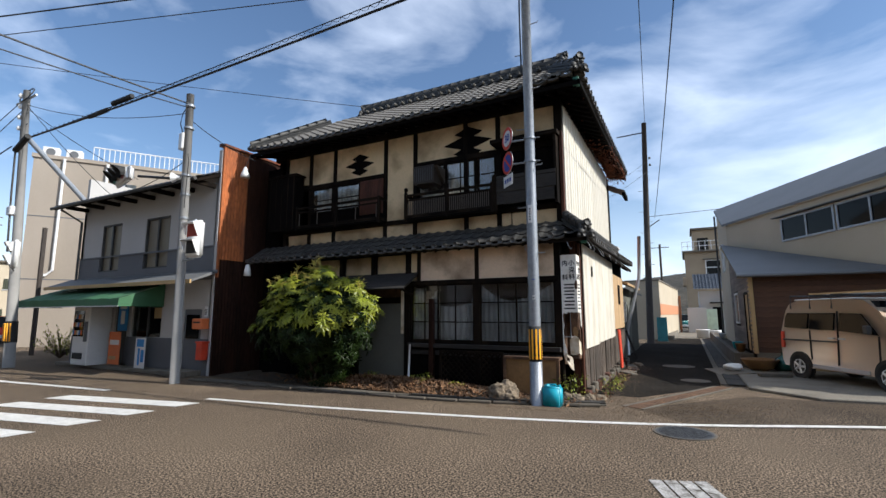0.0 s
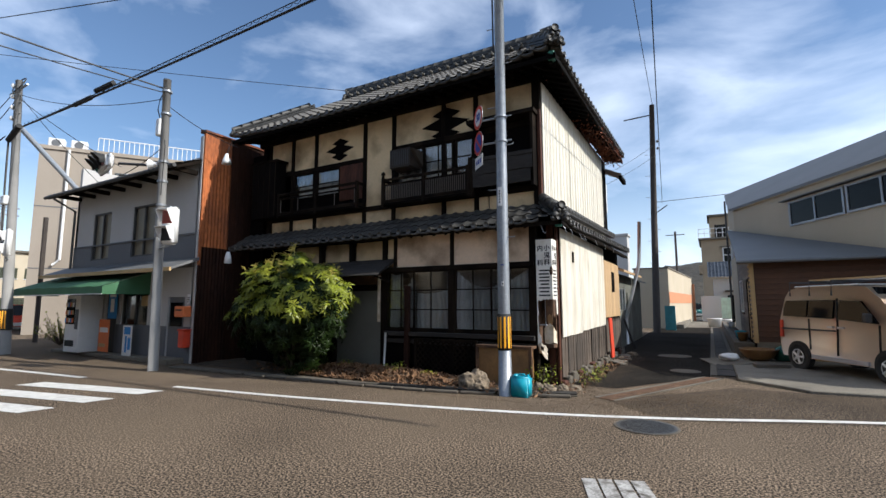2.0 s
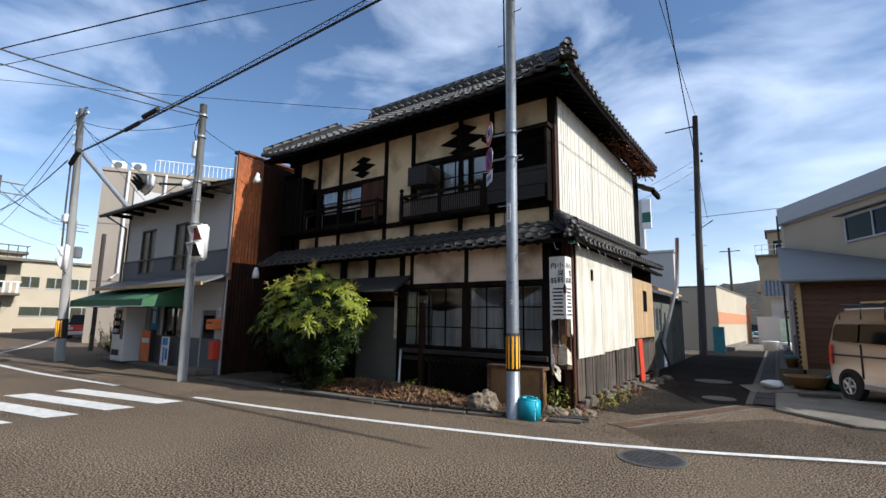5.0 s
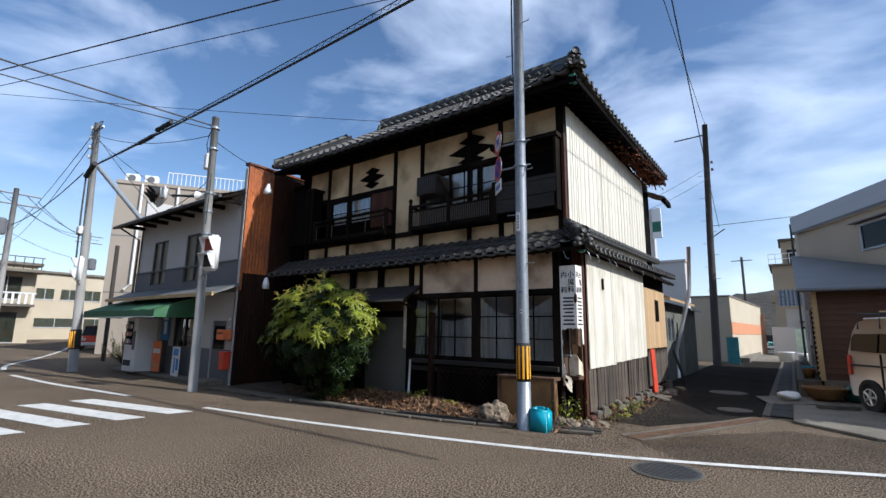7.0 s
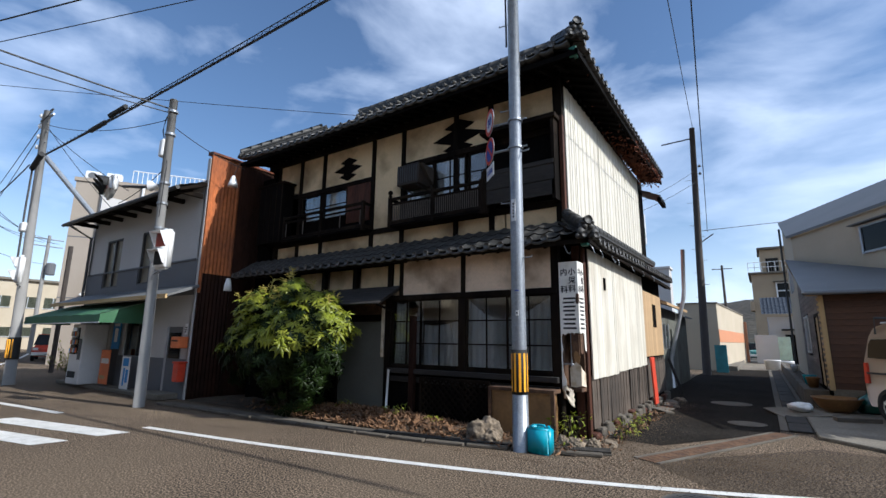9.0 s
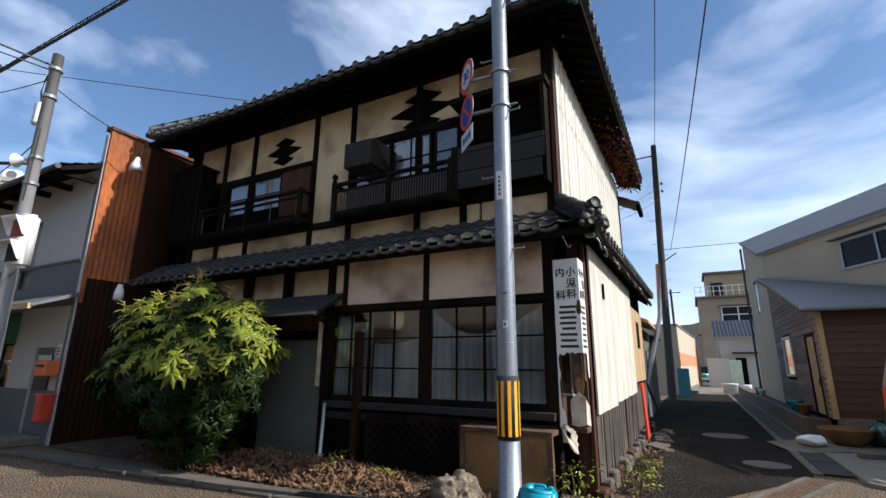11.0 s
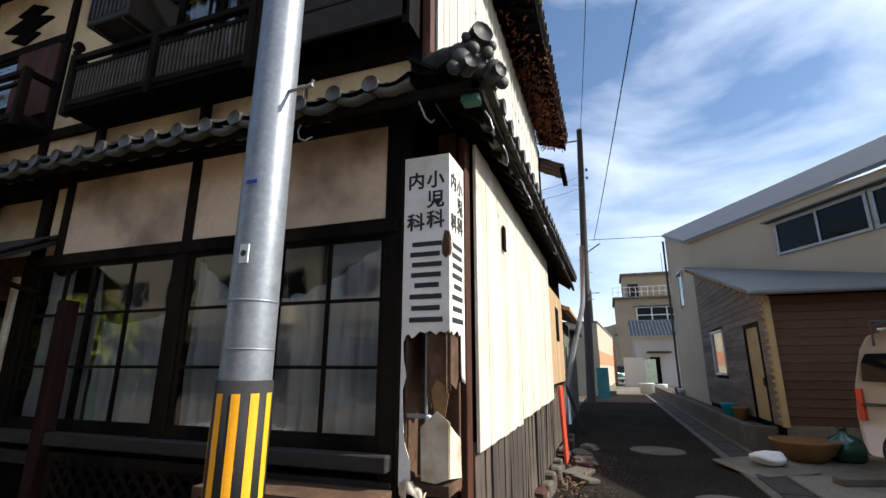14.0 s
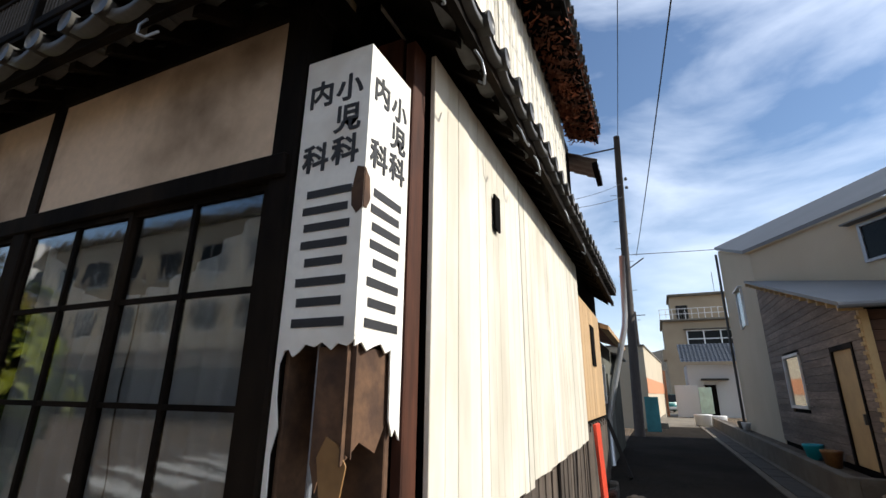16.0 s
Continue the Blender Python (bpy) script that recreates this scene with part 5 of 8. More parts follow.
for k, z in enumerate((2.72, 3.6, 4.4, 5.15, 5.95, 6.7, 7.3)):
    s = 1 if k % 2 == 0 else -1
    part("step_bolt", tube(B(), [(PX + 0.09 * s, PY - 0.02, z), (PX + 0.24 * s, PY - 0.03, z), (PX + 0.24 * s, PY - 0.03, z + 0.025)], 0.009, 6), GALV, pole)
part("number_plate", box(B(), PX - 0.035, PX + 0.035, PY - 0.118, PY - 0.112, 3.28, 3.62), WHITEPL, pole, "small white asset plate")
for k in range(5):
    part("plate_bar", box(B(), PX - 0.012, PX + 0.012, PY - 0.1195, PY - 0.118, 3.33 + 0.05 * k, 3.36 + 0.05 * k), INK, pole)
part("sticker", box(B(), PX + 0.01, PX + 0.055, PY - 0.125, PY - 0.118, 1.86, 1.94), WHITEPL, pole)
part("sticker_ring", lathe(B(), [(0.014, 0), (0.014, 0.002)], 12, (0, 0, 0)), STEELDARK, pole).matrix_basis = pose(PX + 0.032, PY - 0.126, 1.90, 90, 0, 0)
part("blue_mark", box(B(), PX + 0.0, PX + 0.06, PY - 0.1215, PY - 0.115, 2.22, 2.235), SIGNBLUE, pole)
for k, (z, nm) in enumerate(((4.93, "speed"), (4.47, "no_stopping"))):
    part("clamp", lathe(B(), [(0.108, 0), (0.118, 0), (0.118, 0.035), (0.108, 0.035)], 24, (PX, PY, z)), GALV, pole)
    part("arm", tube(B(), [(PX - 0.1, PY, z + 0.017), (PX - 0.42, PY - 0.02, z + 0.017)], 0.02, 8), GALV, pole)
    part("clamp_bolt", tube(B(), [(PX + 0.1, PY - 0.01, z + 0.017), (PX + 0.20, PY - 0.01, z + 0.017)], 0.012, 6), GALV, pole)
def road_sign(z, kind, label):
    """A round sign facing along the street, seen nearly edge-on."""
    e = thing("road_sign", (PX - 0.44, PY, z - 0.3), label, "road sign")
    m = pose(PX - 0.44, PY - 0.03, z, 90, 0, -45)
    def disc(r0, r1, y0, mt, nm):
        bm = B()
        n = 36
        o = [bm.verts.new((r1 * math.cos(2 * math.pi * k / n), r1 * math.sin(2 * math.pi * k / n), y0)) for k in range(n)]
        if r0:
            i_ = [bm.verts.new((r0 * math.cos(2 * math.pi * k / n), r0 * math.sin(2 * math.pi * k / n), y0)) for k in range(n)]
            for k in range(n):
                bm.faces.new((i_[k], o[k], o[(k + 1) % n], i_[(k + 1) % n]))
        else:
            bm.faces.new(o)
        part(nm, bm, mt, e).matrix_basis = m
    part("plate", lathe(B(), [(0.225, -0.006), (0.225, 0.0)], 36), ALU, e).matrix_basis = m
    if kind == "speed":
        disc(0.0, 0.20, 0.003, WHITEPL, "white_face"); disc(0.16, 0.222, 0.006, RED, "red_ring")
        words("30", 0.20, SIGNBLUE, m @ pose(0, 0, 0.008), e, "numerals")
    else:
        disc(0.0, 0.20, 0.003, SIGNBLUE, "blue_face"); disc(0.17, 0.222, 0.006, RED, "red_ring")
        part("red_stroke", box(B(), -0.19, 0.19, -0.02, 0.02, 0.006, 0.009), RED, e).matrix_basis = m @ pose(0, 0, 0, 0, 0, -45)
road_sign(5.02, "speed", "round white speed limit sign with a red ring on the pole")
road_sign(4.52, "stop", "round blue no-stopping sign with a red ring on the pole")
e = thing("sign_plate", (PX - 0.44, PY, 4.05), "small white rectangular supplementary sign plate below the round signs", "road sign")
part("plate", box(B(), -0.2, 0.2, -0.11, 0.11, -0.004, 0.0), WHITEPL, e).matrix_basis = pose(PX - 0.44, PY - 0.03, 4.17, 90, 0, -45)
for k in range(3):
    part("text_bar", box(B(), -0.14 + 0.1 * k, -0.07 + 0.1 * k, -0.04, 0.04, 0.001, 0.003), SIGNBLUE, e).matrix_basis = pose(PX - 0.44, PY - 0.03, 4.17, 90, 0, -45)
part("riser_cable", tube(B(), [(PX - 0.12, PY - 0.02, 6.3), (PX - 0.13, PY - 0.02, 7.6), (PX - 0.11, PY, 9.4)], 0.016, 6), WIRE, pole)


# ---- bush before the house ----
bush = thing("evergreen_shrub", (-7.9, 8.65, 0), "large glossy evergreen shrub with yellow flower spikes before the house", "shrub")
BC = Vector((-7.85, 8.50, 1.42))
BR = Vector((1.50, 0.86, 1.26))
rb = random.Random(42)
bm = B()
for k in range(26):
    a, e = rb.uniform(0, 2 * math.pi), rb.uniform(0.15, 1.5)
    d = Vector((math.cos(a) * math.cos(e), math.sin(a) * math.cos(e), math.sin(e)))
    p0 = Vector((-7.9 + rb.uniform(-0.3, 0.3), 8.75 + rb.uniform(-0.15, 0.15), 0.0))
    p2 = BC + Vector((d.x * BR.x, d.y * BR.y, d.z * BR.z)) * rb.uniform(0.6, 0.85)
    p1 = p0 + Vector((d.x * 0.4, d.y * 0.3, 0.7))
    tube(bm, [p0, p1, p1.lerp(p2, 0.5) + Vector((0, 0, 0.1)), p2], 0.028, 6, 0.008)
part("trunk", bm, TWIG, bush)


def crown_point(r, low, depth):
    """A place in the uneven crown and the way out of it."""
    while True:
        a, cz = r.uniform(0, 2 * math.pi), r.uniform(low, 1.0)
        sr = math.sqrt(1 - cz * cz)
        d = Vector((sr * math.cos(a), sr * math.sin(a), cz))
        lump = 1 + 0.40 * noise.noise(d * 2.0 + Vector((7, 0, 0))) + 0.20 * noise.noise(d * 4.6)
        p = BC + Vector((d.x * BR.x, d.y * BR.y, d.z * BR.z)) * lump * (r.random() ** depth)
        if p.z > 0.10 and p.y < 9.36:
            return p, d


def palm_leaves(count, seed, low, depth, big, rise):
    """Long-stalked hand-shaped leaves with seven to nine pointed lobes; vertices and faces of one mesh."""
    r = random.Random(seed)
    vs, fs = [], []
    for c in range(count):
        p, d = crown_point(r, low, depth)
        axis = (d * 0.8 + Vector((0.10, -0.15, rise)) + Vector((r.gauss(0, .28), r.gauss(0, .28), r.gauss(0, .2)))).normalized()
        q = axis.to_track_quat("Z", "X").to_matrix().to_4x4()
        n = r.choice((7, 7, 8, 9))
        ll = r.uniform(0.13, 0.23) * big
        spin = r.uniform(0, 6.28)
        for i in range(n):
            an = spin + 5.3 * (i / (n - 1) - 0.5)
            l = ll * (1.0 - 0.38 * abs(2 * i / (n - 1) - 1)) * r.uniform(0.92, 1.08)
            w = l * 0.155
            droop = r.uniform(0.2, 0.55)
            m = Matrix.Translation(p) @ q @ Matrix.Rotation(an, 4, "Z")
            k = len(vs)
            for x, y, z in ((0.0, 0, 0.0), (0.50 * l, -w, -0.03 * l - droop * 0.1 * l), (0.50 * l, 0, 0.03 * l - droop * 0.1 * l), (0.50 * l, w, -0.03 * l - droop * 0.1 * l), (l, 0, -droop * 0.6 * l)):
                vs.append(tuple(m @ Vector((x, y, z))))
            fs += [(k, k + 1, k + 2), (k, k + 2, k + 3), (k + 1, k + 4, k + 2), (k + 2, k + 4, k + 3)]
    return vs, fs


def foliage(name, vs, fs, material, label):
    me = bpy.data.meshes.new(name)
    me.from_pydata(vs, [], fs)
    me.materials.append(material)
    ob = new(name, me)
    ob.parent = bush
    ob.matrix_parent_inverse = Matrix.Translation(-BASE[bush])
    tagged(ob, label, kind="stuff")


# Light put into two leaf colours: sunlit top, shaded inside and below.
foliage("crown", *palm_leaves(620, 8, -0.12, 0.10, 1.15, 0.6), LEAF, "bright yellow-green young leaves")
foliage("old_foliage", *palm_leaves(1900, 9, -0.97, 0.42, 1.0, 0.35), SHADELEAF, "dark green older leaves")
bm = B()
for k in range(34):
    p, d = crown_point(rb, 0.45, 0.04)
    top = p + Vector((rb.gauss(0, 0.05), rb.gauss(0, 0.05), rb.uniform(0.14, 0.30)))
    tube(bm, [p, top], 0.008, 4, 0.005)
    for j in range(9):
        b0 = p.lerp(top, rb.uniform(0.35, 1.0))
        tube(bm, [b0, b0 + Vector((rb.gauss(0, 0.07), rb.gauss(0, 0.07), rb.uniform(-0.01, 0.08)))], 0.006, 4, 0.004)
part("flower_spikes", bm, FLOWER, bush, "pale yellow flower spikes", kind="stuff")

# small weeds, rocks, jerrycan
def weed(x, y, h, n, seed, label):
    r = random.Random(seed)
    e = thing("weed", (x, y, 0.02), label, "plant")
    vs, fs = [], []
    for i in range(n):
        a = r.uniform(0, 2 * math.pi); rad = r.uniform(0.02, 0.8) * h
        p = Vector((x + math.cos(a) * rad, y + math.sin(a) * rad, 0.04 + r.uniform(0.1, 1) * h))
        m = Matrix.Translation(p) @ pose(0, 0, 0, r.gauss(0, 30), r.gauss(0, 30), math.degrees(a))
        l = r.uniform(0.05, 0.10); k = len(vs)
        for q in ((0, 0, 0), (l * .5, -l * .16, .01), (l, 0, -.02), (l * .5, l * .16, .01)):
            vs.append(tuple(m @ Vector(q)))
        fs.append((k, k + 1, k + 2, k + 3))
    me = bpy.data.meshes.new("foliage"); me.from_pydata(vs, [], fs); me.materials.append(LEAF)
    o = new("foliage", me); o.parent = e; o.matrix_parent_inverse = Matrix.Translation(-BASE[e]); tagged(o, kind="stuff")
    bm = B()
    for i in range(7):
        a = r.uniform(0, 6.28)
        tube(bm, [(x, y, 0.0), (x + 0.4 * h * math.cos(a), y + 0.4 * h * math.sin(a), h * r.uniform(0.6, 1.1))], 0.004, 4)
    part("stem", bm, TWIG, e)
weed(-5.2, 9.0, 0.30, 90, 1, "small green weed on the leafy soil")
weed(-6.6, 9.1, 0.26, 70, 2, "small green weed beside the old door")
weed(-2.08, 9.30, 0.42, 110, 3, "green creeper at the corner post foot")
weed(-1.55, 11.2, 0.22, 60, 4, "dry weed tuft at the alley edge")
weed(-1.55, 10.2, 0.26, 70, 5, "dry weed tuft at the footing stones")
weed(-4.4, 9.0, 0.18, 50, 6, "small green weed below the lattice")


def rock(x, y, sx, sy, sz, seed, label):
    bm = B()
    bmesh.ops.create_icosphere(bm, subdivisions=5, radius=1)
    for v in bm.verts:
        c = v.co.copy()
        f = 1 + 0.28 * noise.noise(c * 1.3 + Vector((seed, 0, 0))) + 0.16 * noise.noise(c * 3.5 + Vector((seed, 2, 0))) + 0.13 * noise.noise(c * 8 + Vector((0, seed, 0))) - 0.10 * abs(noise.noise(c * 15))
        v.co = Vector((c.x * sx * f, c.y * sy * f, max(-0.2, c.z) * sz * f))
    for v in bm.verts:
        v.co += Vector((x, y, 0.1 * sz))
    return tagged(part("rock", bm, ROCK, smooth=True), label, "rock")
rock(-3.25, 8.72, 0.33, 0.22, 0.30, 3.0, "large rough brown garden rock by the street")
rock(-1.98, 9.05, 0.16, 0.12, 0.13, 8.0, "rough grey stone at the house corner")
rock(-1.78, 9.30, 0.13, 0.11, 0.11, 5.5, "rough grey stone at the house corner")
rock(-2.12, 9.02, 0.11, 0.09, 0.16, 9.0, "rough brown stone at the house corner")
rock(-1.62, 9.55, 0.12, 0.14, 0.08, 1.5, "flat broken stone at the footing")
rock(-1.6, 14.9, 0.2, 0.25, 0.09, 2.5, "broken concrete lump at the alley edge")
rock(-1.55, 16.2, 0.16, 0.2, 0.08, 6.5, "broken concrete lump at the alley edge")
e = thing("jerrycan", (-2.26, 8.52, 0), "turquoise plastic jerrycan standing beside the street pole", "jerrycan")
part("body", bev(box(B(), -2.42, -2.10, 8.42, 8.62, 0.0, 0.335), 0.022, 3), BLUE, e, smooth=True)
part("shoulder", bev(box(B(), -2.40, -2.30, 8.44, 8.60, 0.325, 0.365), 0.012, 2), BLUE, e, smooth=True)
part("handle", tube(B(), [(-2.31, 8.515, 0.345), (-2.29, 8.515, 0.368), (-2.20, 8.515, 0.368), (-2.18, 8.515, 0.33)], 0.016, 8), BLUE, e, smooth=True)
part("cap", lathe(B(), [(0.026, 0), (0.026, 0.035), (0.02, 0.04)], 14, (-2.14, 8.515, 0.33)), BLUE, e)

# red board and debris by the alley wall
e = thing("red_panel", (-1.75, 14.45, 0.1), "bright red metal panel leaning against the alley wall", "panel")
part("sheet", bbox(-1.86, -1.82, 14.18, 14.55, 0.16, 1.22, 0.006, pose(0.05, 0, 0, 0, -2, 0)), RED, e)
for k, (x, y, w, l) in enumerate(((-1.62, 14.0, 0.3, 0.5), (-1.58, 14.8, 0.25, 0.4), (-1.7, 15.6, 0.3, 0.6), (-1.5, 13.6, 0.2, 0.35))):
    tagged(part("concrete_slab", bbox(-w / 2, w / 2, -l / 2, l / 2, 0, 0.05, 0.01, pose(x, y, 0.008, 0, 2, 20 * k - 20)), CURB), "loose broken concrete slab on the alley edge", "slab")

# ---- sheds and buildings along the alley's far side ----
sh = thing("tin_shed", (-2.6, 20, 0), "grey-green sheet metal shed with a rusty low roof", "shed")
part("wall", corrugated(B(), (-2.20, 17.4), (-2.20, 24.0), 0.02, 2.6, 0.15, 0.015, rib=True), SHEDMETAL, sh)
part("gable_wall", box(B(), -4.0, -2.25, 17.35, 17.42, 0, 3.2), DARKWOOD, sh)
part("roof", prism(B(), [(-1.85, 2.62), (-1.85, 2.68), (-4.0, 3.5), (-4.0, 3.42)], "y", 17.0, 21.4), RUSTDARK, sh)
part("roof_edge", prism(B(), [(-1.80, 2.58), (-1.80, 2.66), (-1.95, 2.70), (-1.95, 2.62)], "y", 16.95, 21.45), OCHRE, sh)
part("second_roof", prism(B(), [(-1.95, 2.45), (-1.95, 2.50), (-4.0, 3.1), (-4.0, 3.0)], "y", 21.5, 24.2), METALROOF, sh)
part("shed_door", bbox(-2.19, -2.15, 19.9, 20.9, 0.05, 1.95, 0.004), SHEDMETAL, sh)
part("window", box(B(), -2.185, -2.16, 18.1, 19.2, 1.35, 2.05), GLASS_DARK, sh)
for y in (18.05, 18.62, 19.2):
    part("window_frame", box(B(), -2.19, -2.14, y, y + 0.05, 1.3, 2.1), ALU, sh)
part("stay_plank", tube(B(), [(-1.75, 18.2, 0.02), (-2.12, 18.6, 1.0)], 0.05, 4), GREYBOARD, sh)
e = thing("flue_pipe", (-1.75, 19.5, 1.0), "bent grey flue pipe rising beside the shed", "pipe")
part("pipe", tube(B(), [(-2.17, 19.5, 0.05), (-2.17, 19.5, 1.0), (-1.66, 19.5, 2.95), (-1.63, 19.5, 3.2), (-1.56, 19.5, 4.6)], 0.065, 10), ALU, e, smooth=True)
wb = thing("white_building", (-8, 44, 0), "white rendered building with a small green sign behind the sheds", "building")
part("wall", box(B(), -14.0, -4.9, 40, 41.2, 0, 6.9), SHOPWHITE, wb)
part("upper_wall", box(B(), -14.0, -7.0, 40.5, 41.2, 6.9, 11.4), SHOPWHITE, wb)
part("parapet", bbox(-14.05, -4.8, 39.9, 41.3, 6.9, 7.1, 0.02), SHOPWHITE, wb)
sn = part("sign", bbox(-6.98, -6.3, 39.9, 40.1, 8.9, 11.3, 0.02), WHITEPL, wb, "white sign with a green band")
part("sign_band", box(B(), -6.96, -6.32, 39.88, 39.9, 9.4, 10.2), GREENTIN, sn)
dp = thing("timber_pole", (-1.72, 28.1, 0), "tall dark timber utility pole beside the alley", "utility pole")
part("shaft", tube(B(), [(-1.95, 28.1, 0), (-1.8, 28.1, 6), (-1.6, 28.1, 12.5)], 0.19, 14, 0.13), POLEWOOD, dp, smooth=True)
part("cross_arm", tube(B(), [(-3.1, 28.1, 11.9), (-1.55, 28.1, 11.95)], 0.035, 6), STEELDARK, dp)
part("street_lamp_arm", tube(B(), [(-1.7, 28.1, 6.4), (-1.1, 27.9, 6.75)], 0.03, 6), GALV, dp)
for z in (9.9, 10.3):
    part("insulator", lathe(B(), [(0.05, 0), (0.07, 0.05), (0.04, 0.12)], 10, (-1.42, 28.0, z)), STEELDARK, dp)
for k in range(14):
    s = 1 if k % 2 else -1
    part("step_bolt", tube(B(), [(-1.85, 28.1, 2.5 + 0.6 * k), (-1.8 + 0.32 * s, 28.05, 2.5 + 0.6 * k)], 0.012, 5), GALV, dp)
fw = thing("boundary_building", (-1.3, 40, 0), "long cream rendered building with an orange band along the alley", "building")
d0, d1 = Vector((-1.6, 32.7, 0)), Vector((-0.77, 47.4, 0))
ang = math.degrees(math.atan2((d1 - d0).y, (d1 - d0).x))
mm = pose(d0.x, d0.y, 0, 0, 0, ang)
part("wall", box(B(), 0, 14.7, 0, 2.0, 0, 3.7, mm), STUCCO, fw)
part("band", box(B(), 0.0, 14.7, -0.02, 0.0, 1.55, 2.25, mm), BANDORANGE, fw, "orange painted band")
part("coping", box(B(), -0.05, 14.75, -0.05, 2.05, 3.7, 3.78, mm), CONCRETE, fw)
part("blue_sheet", box(B(), -1.75, -1.2, 30.9, 31.0, 0.0, 1.4), mat("teal_sheet", (0.05, 0.22, 0.24), 0.6, vary=0.2), fw, "teal plastic sheet at the wall end")
e = thing("plinth", (-1.2, 34, 0), "low pale concrete plinth at the alley side", "plinth")
part("block", box(B(), -1.5, -0.9, 33.0, 46.0, 0, 0.25), CONCRETE, e)
part("garage_front", box(B(), -0.9, -0.6, 47.4, 49.0, 0, 3.2), BANDORANGE, fw)

fh = thing("beige_house", (2.5, 66, 0), "beige three-storey concrete house with balconies at the alley end", "house")
part("wall", box(B(), 0.0, 9.0, 63.8, 72, 0, 9.0), BEIGEHOUSE, fh)
part("penthouse", box(B(), 1.0, 6.4, 65.2, 70, 9.2, 11.9), BEIGEHOUSE, fh)
part("roof_slab", bbox(0.8, 6.7, 64.8, 70.4, 11.9, 12.15, 0.03), CONCRETE, fh)
part("roof_slab", bbox(-0.25, 9.2, 63.4, 72.2, 9.0, 9.2, 0.03), CONCRETE, fh)
part("side_balcony", bbox(-0.35, 0.02, 63.5, 66.5, 5.0, 6.0, 0.03), BEIGEHOUSE, fh)
w = part("window", box(B(), 2.2, 8.4, 63.72, 63.8, 6.1, 7.9), WINDARK, fh)
for k in range(5):
    x = 2.2 + 1.55 * k
    part("window_frame", box(B(), x - 0.06, x + 0.06, 63.64, 63.74, 6.05, 7.95), WHITEPL, w)
for z in (6.05, 7.05, 7.9):
    part("window_frame", box(B(), 2.14, 8.46, 63.66, 63.73, z, z + 0.1), WHITEPL, w)
part("window_hood", bbox(1.9, 8.8, 63.3, 63.8, 8.05, 8.15, 0.02), CONCRETE, fh)
w = part("window", box(B(), 1.5, 2.7, 65.12, 65.2, 9.3, 10.9), WINDARK, fh)
for k in range(6):
    part("shutter_bar", box(B(), 1.5 + 0.22 * k, 1.56 + 0.22 * k, 65.05, 65.1, 9.3, 10.9), BALUSTER, w)
for k in range(13):
    x = -0.2 + 0.62 * k
    part("rail_post", tube(B(), [(x, 63.6, 9.2), (x, 63.6, 10.3)], 0.03, 5), WHITEPL, fh)
for z in (9.75, 10.3):
    part("rail", tube(B(), [(-0.25, 63.6, z), (7.3, 63.6, z)], 0.03, 5), WHITEPL, fh)
part("antenna", tube(B(), [(5.6, 66, 12.1), (5.6, 66, 14.6)], 0.03, 5), STEELDARK, fh)

fr = thing("blue_roof_house", (2.2, 50, 0), "low white house with a blue glazed tile roof", "house")
part("wall", box(B(), 0.9, 6.5, 47.6, 52, 0, 3.6), SHOPWHITE, fr)
bm = slope_field(B(), (0.5, 46.8, 3.75), (1, 0, 0), (0, 1, 0), 6.0, 2.6, 1.5, 0, 0, lambda s: 0.0)
part("roof", bm, BLUETILE, fr)
part("gate_wall", bbox(-0.1, 1.35, 46.6, 46.8, 0, 2.15, 0.01), SHOPWHITE, fr)
part("doorway", box(B(), 1.9, 2.6, 47.52, 47.6, 0, 2.2), BLACKWOOD, fr)
part("canopy", box(B(), 1.7, 3.4, 46.9, 47.6, 2.5, 2.62), GREYBOARD, fr)
part("screen", corrugated(B(), (1.35, 46.0), (2.1, 45.4), 0.3, 2.0, 0.12, 0.03), mat("pale_green_screen", (0.45, 0.62, 0.55), 0.7, vary=0.15), fr, "pale green corrugated screen")
e = thing("water_tank", (0.9, 36.5, 0), "pair of white plastic tubs at the alley side", "tub")
part("tub", lathe(B(), [(0.36, 0.0), (0.40, 0.5), (0.43, 0.52), (0.43, 0.56)], 18, (0.75, 36.2, 0)), WHITEPL, e, smooth=True)
part("tub", lathe(B(), [(0.36, 0.0), (0.40, 0.45), (0.42, 0.5)], 18, (1.45, 36.6, 0)), WHITEPL, e, smooth=True)

